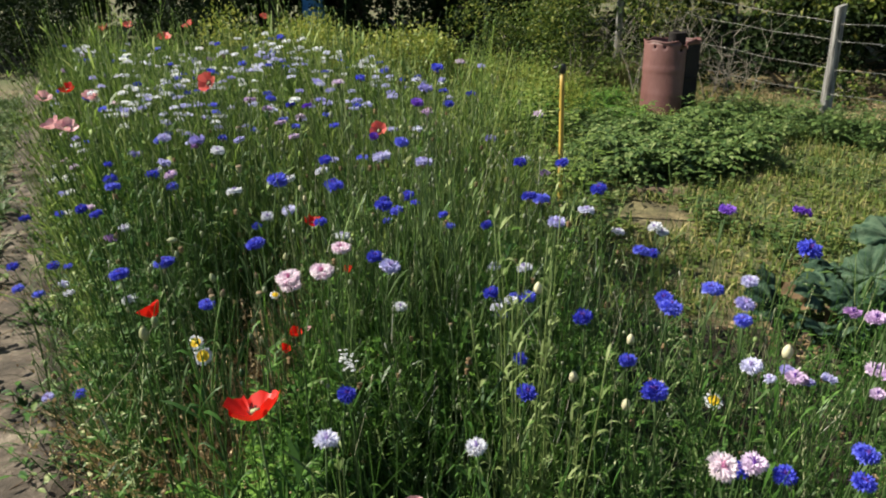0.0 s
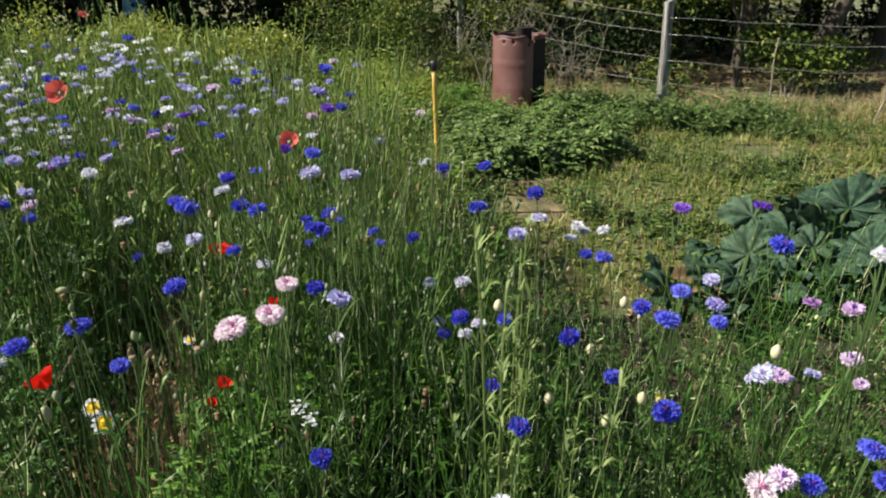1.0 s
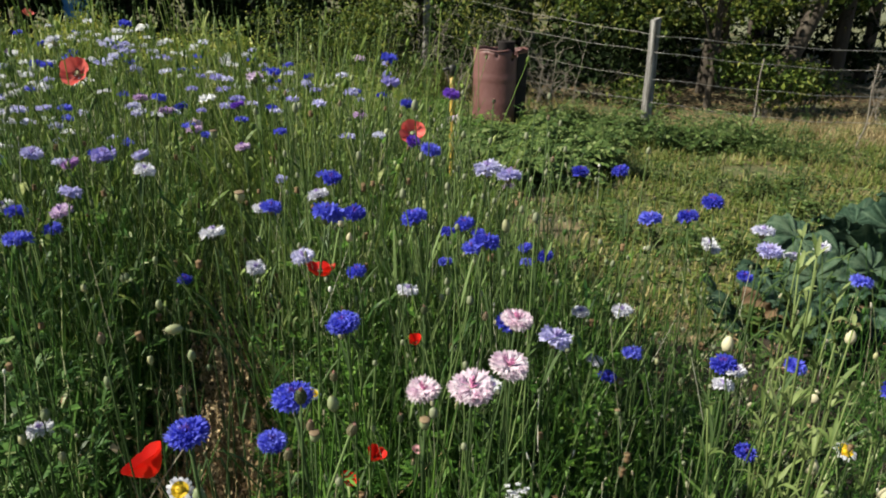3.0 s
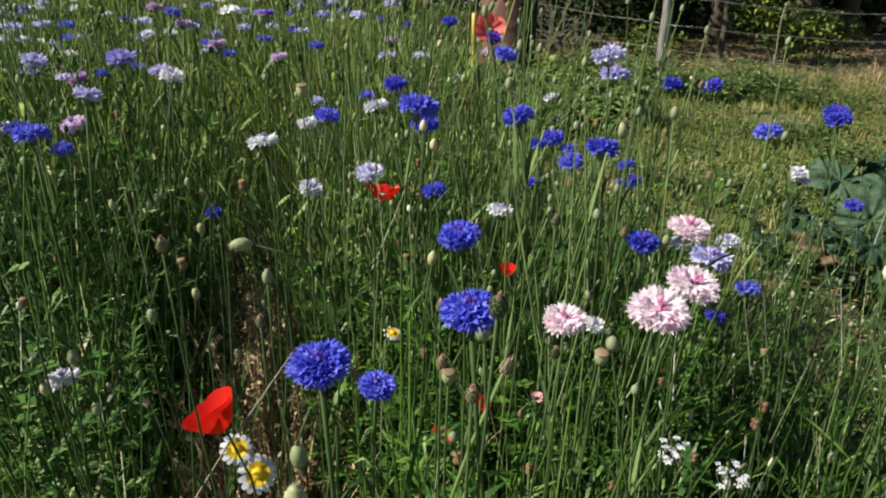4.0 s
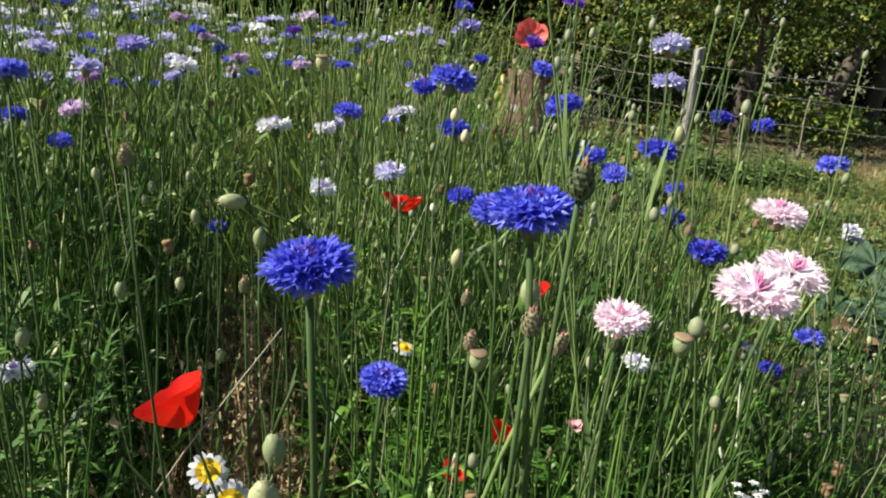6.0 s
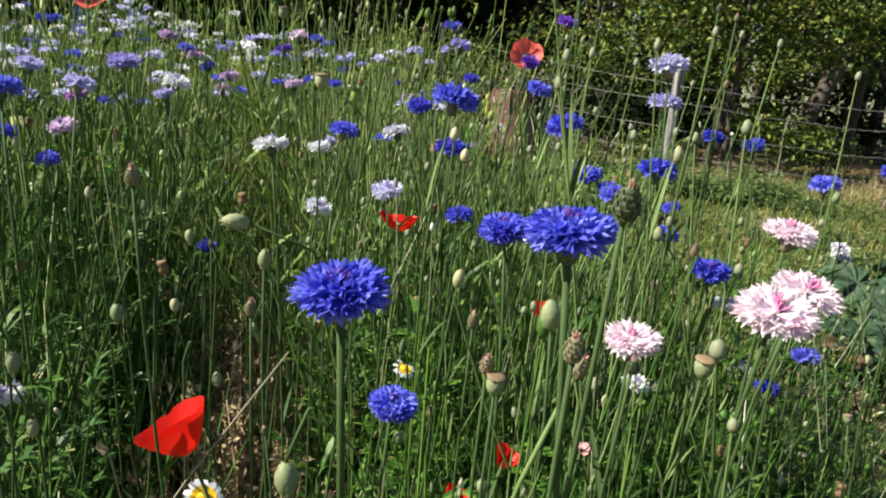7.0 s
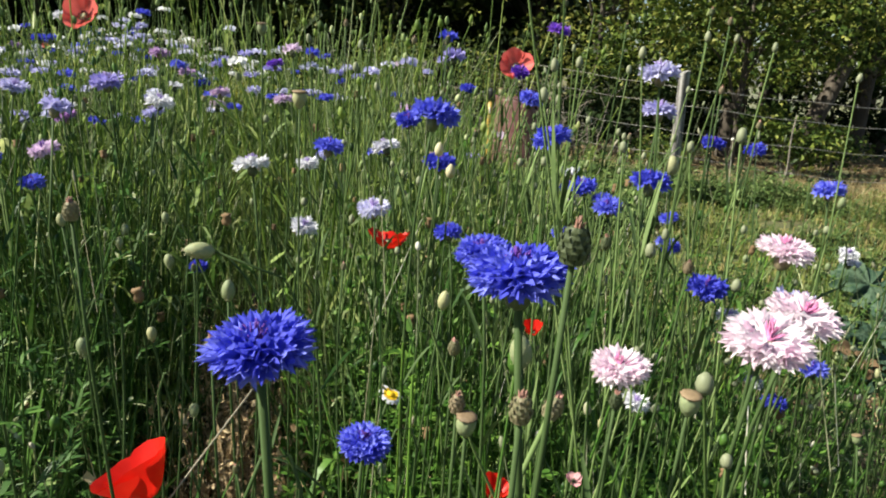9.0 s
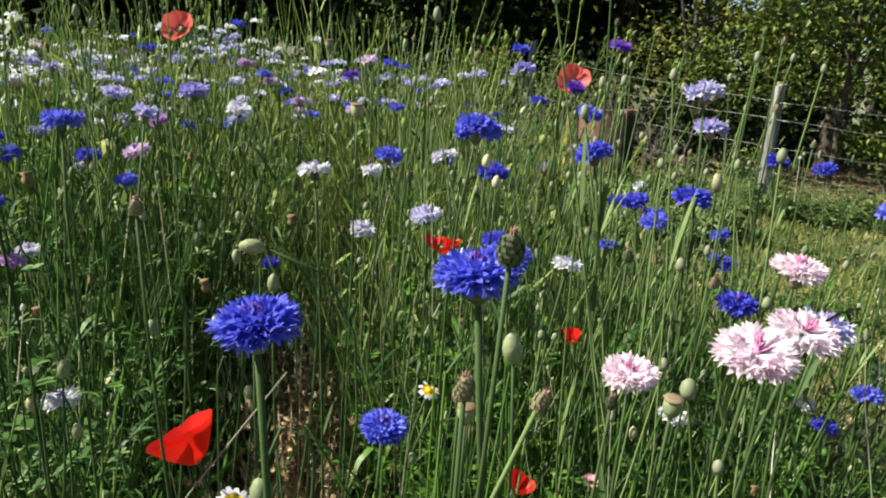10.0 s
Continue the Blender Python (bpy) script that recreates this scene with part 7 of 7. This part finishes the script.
BLUE_B = [(0.860, 1.393, 0.976, .046),
          (0.337, 1.800, 0.685, .040), (0.299, 1.817, 0.627, .036), (0.447, 1.349, 0.854, .038), (0.540, 1.363, 0.753, .036), (0.549, 1.177, 0.803, .044),
          (0.734, 1.504, 0.845, .042), (0.588, 1.278, 0.911, .042), (1.035, 1.316, 1.034, .046), (0.873, 1.116, 0.732, .042), (0.342, 1.280, 0.730, .040),
          (0.010, 1.238, 0.746, .036), (0.721, 1.999, 0.730, .036), (0.336, 1.463, 0.696, .032), (0.348, 1.418, 0.863, .03)]
for x, y, z, s in BLUE_A + BLUE_B + BLUE_C:
    cornflower(x, y, z, "blue", s)
WHITES = [(-0.413, 1.909, 0.939, .042), (-0.335, 2.156, 0.906, .036), (-0.681, 1.770, 0.684, .040), (-0.349, 1.961, 0.851, .036), (0.041, 1.754, 0.677, .036),
          (-0.222, 2.107, 0.942, .042), (0.798, 2.234, 0.710, .044), (-0.102, 1.794, 0.855, .036), (0.281, 1.919, 0.721, .036), (0.361, 1.898, 0.727, .042),
          (-0.547, 2.162, 0.992, .04), (0.253, 1.048, 0.779, .034), (-0.92, 2.51, 0.84, .042), (-0.86, 2.12, 0.76, .036),
          (0.293, 1.863, 0.639, .036), (0.775, 2.218, 0.733, .04)]
for x, y, z, s in WHITES:
    cornflower(x, y, z, "white", s)
LAVS = [(0.015, 1.750, 1.070, .044), (0.100, 1.885, 1.024, .046), (-0.267, 1.903, 0.888, .042), (-0.626, 2.208, 1.016, .048), (-0.789, 2.335, 0.996, .044), (0.055, 1.539, 0.878, .046),
        (0.779, 1.447, 0.839, .040), (0.815, 1.534, 0.849, .036), (-0.608, 2.513, 0.949, .042), (0.695, 1.166, 0.860, .036), (0.413, 1.579, 0.965, .038), (0.49, 1.692, 0.955, .038), (0.059, 0.909, 0.889, .034), (-1.0, 2.52, 0.90, .044), (-0.95, 1.73, 0.40, .034)]
for x, y, z, s in LAVS:
    cornflower(x, y, z, "lavender", s)
MAUVES = [(-0.706, 2.161, 0.918, .042), (-0.761, 2.500, 0.937, .042), (0.948, 1.296, 0.885, .036), (0.677, 1.057, 0.754, .042), (0.892, 1.111, 0.878, .044), (-0.564, 2.722, 1.021, .04), (-0.617, 2.698, 1.059, .042), (-0.491, 2.632, 0.986, .042), (-0.368, 2.358, 0.991, .036)]
for x, y, z, s in MAUVES:
    cornflower(x, y, z, "mauve", s)
cornflower(-0.117, 1.368, 0.922, "pink", 0.051, (-0.05, -0.28, 0.95), False, 1.0, True)
cornflower(-0.061, 1.406, 0.921, "pink", 0.049, (0.12, -0.24, 0.95), False, 1.0, True)
cornflower(-0.147, 1.475, 0.859, "pink", 0.045, (-0.06, -0.14, 0.95), False, 1.0, True)
cornflower(-0.032, 1.465, 0.948, "pink", 0.042, (0.1, -0.08, 0.9), False, 1.0, True)
for x, y, z in ((0.882, 1.499, 1.015), (0.78, 1.62, 0.98), (0.06, 2.15, 1.13), (-0.38, 2.60, 1.05)):
    cornflower(x, y, z, "violet", 0.036)
for x, y, z in ((0.654, 1.059, 0.74), (0.721, 1.048, 0.74), (0.866, 1.102, 0.74), (0.83, 1.035, 0.74), (0.613, 1.423, 0.86), (0.716, 1.471, 0.86), (0.764, 1.408, 0.82), (0.595, 1.576, 0.90), (0.275, 1.466, 0.85), (0.36, 1.72, 0.98)):
    cornflower(x, y, z, "blue", 0.036)
for x, y, z in ((0.567, 1.699, 0.90), (0.655, 1.731, 0.90), (0.316, 1.490, 0.82), (0.287, 1.475, 0.81)):
    cornflower(x, y, z, "white", 0.030)
cornflower(0.935, 1.245, 1.010, "white", 0.034)
cornflower(0.985, 1.250, 1.030, "white", 0.038)
cornflower(0.965, 1.262, 0.990, "pink", 0.030)
cornflower(0.830, 1.300, 0.760, "mauve", 0.034)
cornflower(0.880, 1.280, 0.770, "lavender", 0.028)
cornflower(0.970, 1.300, 0.780, "mauve", 0.038)
cornflower(0.990, 1.450, 0.820, "mauve", 0.034)
for x, y, z in ((0.825, 1.325, 0.760), (0.85, 1.315, 0.745), (0.80, 1.335, 0.735), (0.945, 1.24, 0.765), (0.87, 1.33, 0.73)):
    cornflower(x, y, z, "lavender" if y > 1.32 else "mauve", 0.026)
for x, y, z in ((0.597, 1.617, 0.66), (0.448, 1.449, 0.66), (0.554, 1.409, 0.62), (0.379, 1.593, 0.80), (0.683, 1.652, 0.75), (0.62, 1.40, 0.67), (0.80, 1.28, 0.82)):
    seed_head(x, y, z, "cream", 1.5)
for x, y, z in ((-0.008, 1.90, 0.917), (-0.005, 1.92, 0.850), (0.145, 1.90, 0.875), (0.162, 1.93, 0.833), (0.066, 1.95, 0.893)):
    cornflower(x, y, z, "blue", 0.028)
cornflower(-0.047, 2.020, 1.060, "violet", 0.027, (0.1, -0.5, 0.8))
cornflower(0.618, 1.023, 0.773, "pink", 0.044, (0, -0.6, 0.9))

poppy(-0.475, 1.500, 0.772, "bowl red", 0.047, (-0.42, 0.10, 0.90), 0.8)
poppy(-0.229, 2.002, 0.816, "red", 0.058, (0.15, 0.05, 1.0))
poppy(-0.040, 2.060, 1.064, "salmon", 0.050, (-0.42, -0.78, 0.45), 0.5)
poppy(-0.758, 2.677, 1.120, "salmon", 0.076, (-0.30, -0.75, 0.55))
poppy(0.030, 0.755, 1.035, "red", 0.058, (-0.15, 0.22, 1.0), 0.9)
for x, y, z, k, s in ((-0.19, 1.60, 0.67, "cupped red", 0.027), (-0.09, 1.78, 0.76, "cupped red", 0.022), (-0.23, 1.63, 0.61, "cupped red", 0.026), (0.16, 1.0, 0.70, "rose", 0.03), (-0.14, 1.54, 0.72, "rose", 0.014)):
    poppy(x, y, z, k, s, (rnd.uniform(-0.4, 0.4), -0.3, 0.8))

PODS = [(-0.40, 1.96, 1.09, 0.8), (-0.361, 1.827, 1.016, 1.0), (-0.286, 1.393, 0.862, 0.76), (-0.173, 1.353, 0.888, 0.74), (0.02, 2.3, 1.02, 0.7)]
for x, y, z, s in PODS:
    seed_head(x, y, z, "pod", s)
seed_head(-0.442, 1.585, 0.915, "poppy bud", 0.95, (-0.95, -0.2, 0.12))
for x, y, z, s, nod in ((-0.422, 1.548, 0.894, 0.7, False), (-0.267, 1.367, 0.916, 0.85, False), (-0.224, 1.696, 0.830, 0.9, False), (-0.637, 1.675, 0.758, 0.9, True),
                        (-0.410, 1.383, 0.813, 0.98, True), (0.056, 1.767, 0.961, 1.0, False), (0.527, 2.005, 0.874, 0.9, False), (-0.415, 1.344, 0.803, 1.35, False)):
    seed_head(x, y, z, "poppy bud", s, (rnd.uniform(-0.2, 0.2), -0.1, 1), nod)
for x, y, z, s in ((-0.303, 1.24, 1.010, 0.92), (-0.431, 1.501, 0.876, 0.8), (-0.25, 1.555, 0.843, 0.9), (-0.497, 1.456, 0.974, 0.8), (-0.29, 1.40, 0.875, 0.85), (-0.13, 1.55, 0.93, 0.8), (-0.19, 1.40, 0.87, 0.75), (-0.05, 1.43, 0.90, 0.8), (-0.316, 1.239, 0.956, 0.7), (-0.038, 1.571, 0.902, 0.8), (0.14, 1.82, 1.13, 0.6), (0.12, 1.83, 1.14, 0.6), (-0.05, 1.87, 1.14, 0.6),
                   (0.11, 2.02, 1.13, 0.6), (-0.13, 2.12, 1.10, 0.75), (-0.16, 2.23, 1.10, 0.8), (0.21, 1.83, 1.01, 0.65), (0.17, 1.86, 1.05, 0.65), (-0.27, 2.25, 1.12, 0.7)):
    seed_head(x, y, z, "bud", s)
for x, y, z in ((-0.207, 1.82, 0.968), (-0.195, 1.81, 0.945)):
    seed_head(x, y, z, "cream", 0.85)
crown_daisy(-0.478, 1.680, 0.602, 0.042)
crown_daisy(-0.455, 1.660, 0.574, 0.050, (0.2, -0.75, 0.7))
crown_daisy(-0.27, 1.72, 0.72, 0.026, (0.3, -0.3, 0.9))
crown_daisy(0.853, 1.755, 0.409, 0.05, (0, -0.5, 0.9))
for x, y, z in ((-0.012, 1.37, 0.735), (-0.03, 1.43, 0.72)):
    candytuft(x, y, z, 0.032)


# ---- the rest of the bed, sown at random ----
def sow(n, box, taken, gap):
    out = []
    tries = 0
    while len(out) < n and tries < 9000:
        tries += 1
        x, y = rnd.uniform(box[0], box[1]), rnd.uniform(box[2], box[3])
        if not in_meadow(x, y) or any((x - a) ** 2 + (y - b) ** 2 < gap ** 2 for a, b in taken):
            continue
        out.append((x, y))
        taken.append((x, y))
    return out


TAKEN = [(f[0], f[1]) for f in BLUE_A + BLUE_B + WHITES + LAVS + MAUVES] + [(-0.4, 1.3), (-0.3, 1.3), (-0.1, 1.4)]
MIX = ["blue"] * 8 + ["white"] * 6 + ["lavender"] * 6 + ["mauve"] * 4 + ["pink"] * 3
for x, y in sow(34, (-1.7, -0.6, 1.9, 3.0), TAKEN, 0.14):
    cornflower(x, y, float(plant_height(x, y)) * rnd.uniform(0.92, 1.1), rnd.choice(MIX), rnd.uniform(0.034, 0.044), None, True, 1.2)
for x, y in sow(85, (-4.2, 0.9, 2.6, 8.4), TAKEN, 0.13):
    cornflower(x, y, float(plant_height(x, y)) * rnd.uniform(0.94, 1.12), rnd.choice(MIX), rnd.uniform(0.046, 0.060), None, True, 1.6)
for x, y in sow(34, (-0.9, 0.9, 1.5, 2.8), TAKEN, 0.07):
    seed_head(x, y, float(plant_height(x, y)) * rnd.uniform(0.85, 1.08), rnd.choice(("bud", "bud", "bud", "bud", "poppy bud", "pod")), rnd.uniform(0.5, 0.7), (rnd.uniform(-0.2, 0.2), rnd.uniform(-0.2, 0.2), 1))
for x, y in sow(12, (-0.80, -0.50, 1.6, 2.1), TAKEN, 0.07):
    seed_head(x, y, float(plant_height(x, y)) * rnd.uniform(0.85, 1.02), "poppy bud", rnd.uniform(0.6, 0.8), (0, 0, 1), True)
for x, y in sow(40, (-1.05, 0.5, 1.45, 2.7), TAKEN, 0.08):
    seed_head(x, y, float(plant_height(x, y)) * rnd.uniform(0.7, 0.98), "poppy bud", rnd.uniform(0.55, 0.75), (0, 0, 1), True)
for x, y, z, k in ((-3.89, 7.7, 1.05, "salmon"), (-3.85, 8.17, 1.05, "salmon"), (-3.09, 8.03, 1.05, "salmon"), (-2.71, 9.57, 1.05, "salmon"), (-2.5, 6.14, 1.05, "salmon"),
                   (-1.54, 3.07, 1.05, "red"), (-1.31, 2.84, 1.05, "rose"), (-1.11, 2.26, 1.05, "rose"), (-1.04, 2.22, 1.05, "rose"), (-1.58, 2.96, 1.03, "rose")):
    poppy(x, y, z, k, 0.064 if y < 5 else 0.12, (rnd.uniform(-0.3, 0.3), -0.3, 0.9))


# ---- pale tall weed in the bed ----
def pale_weed(x, y, h, n):
    t = thing("tall_weed", pose(x, y, float(gfield(x, y))), "tall branching weed with pale yellow-green stems", "plant", "tall pale weeds")
    for k in range(n):
        a = rnd.uniform(0, 6.28)
        hh = h * rnd.uniform(0.75, 1.05)
        e = rnd.uniform(0.0, 0.17)
        P = stem_curve((0.02 * math.cos(a), 0.02 * math.sin(a), -0.02), (e * math.cos(a), e * math.sin(a), hh), (0.1 * math.cos(a), 0.1 * math.sin(a), 1), 9)
        st = part("stem", make_mesh("stem", *tube(P, np.linspace(0.0025, 0.0011, 9), 6), M_WEED), t)
        pcs = []
        for q in range(1, 9):
            for _ in range(4):
                b = rnd.uniform(0, 6.28)
                L = rnd.uniform(0.05, 0.12) * (1.15 - q * 0.08)
                pcs.append(blade(arc(P[q], (math.cos(b) * 0.6, math.sin(b) * 0.6, 1), L, rnd.uniform(0.1, 0.9), 4), [0.0022, 0.0058, 0.0046, 0.0004], (-math.sin(b), math.cos(b), rnd.uniform(-0.5, 0.5)), 0.15))
        tagged(part("foliage", make_mesh("foliage", *join(pcs), M_WEED), st), kind="stuff")


pale_weed(0.325, 1.37, 1.0, 9)
pale_weed(0.42, 1.30, 0.86, 4)
pale_weed(0.39, 1.50, 0.95, 4)
pale_weed(0.0, 1.16, 0.72, 3)


def drifts():
    """Thick drifts of small pale flower heads in the depth of the bed."""
    for cname, n, cx, cy, sx, sy in (("white", 75, -1.2, 3.35, 0.20, 0.45), ("lavender", 38, -1.1, 3.1, 0.25, 0.40), ("blue", 12, -0.8, 3.2, 0.35, 0.5), ("lavender", 36, -0.65, 3.4, 0.28, 0.45),
                                     ("white", 50, -0.65, 4.3, 0.35, 0.22), ("blue", 12, -0.7, 4.2, 0.4, 0.3), ("lavender", 18, -0.2, 3.0, 0.3, 0.3), ("blue", 7, 0.0, 2.9, 0.4, 0.4), ("white", 30, -1.8, 4.6, 0.5, 0.7)):
        x, y = nrg.normal(cx, sx, n), nrg.normal(cy, sy, n)
        keep = in_meadow(x, y) & (y > 2.5)
        x, y = x[keep], y[keep]
        k = len(x)
        z = plant_height(x, y) * nrg.uniform(0.92, 1.08, k)
        t = [ray_florets(900 + j, 0) for j in range(3)]
        stuff("flower_drift", scattered(t, x, y, z, nrg.uniform(0.75, 1.1, k), nrg.uniform(0.7, 1.0, k), 0.3), M_DRIFT[cname], "drift of small " + cname + " flower heads above the stems", "flowers")


drifts()
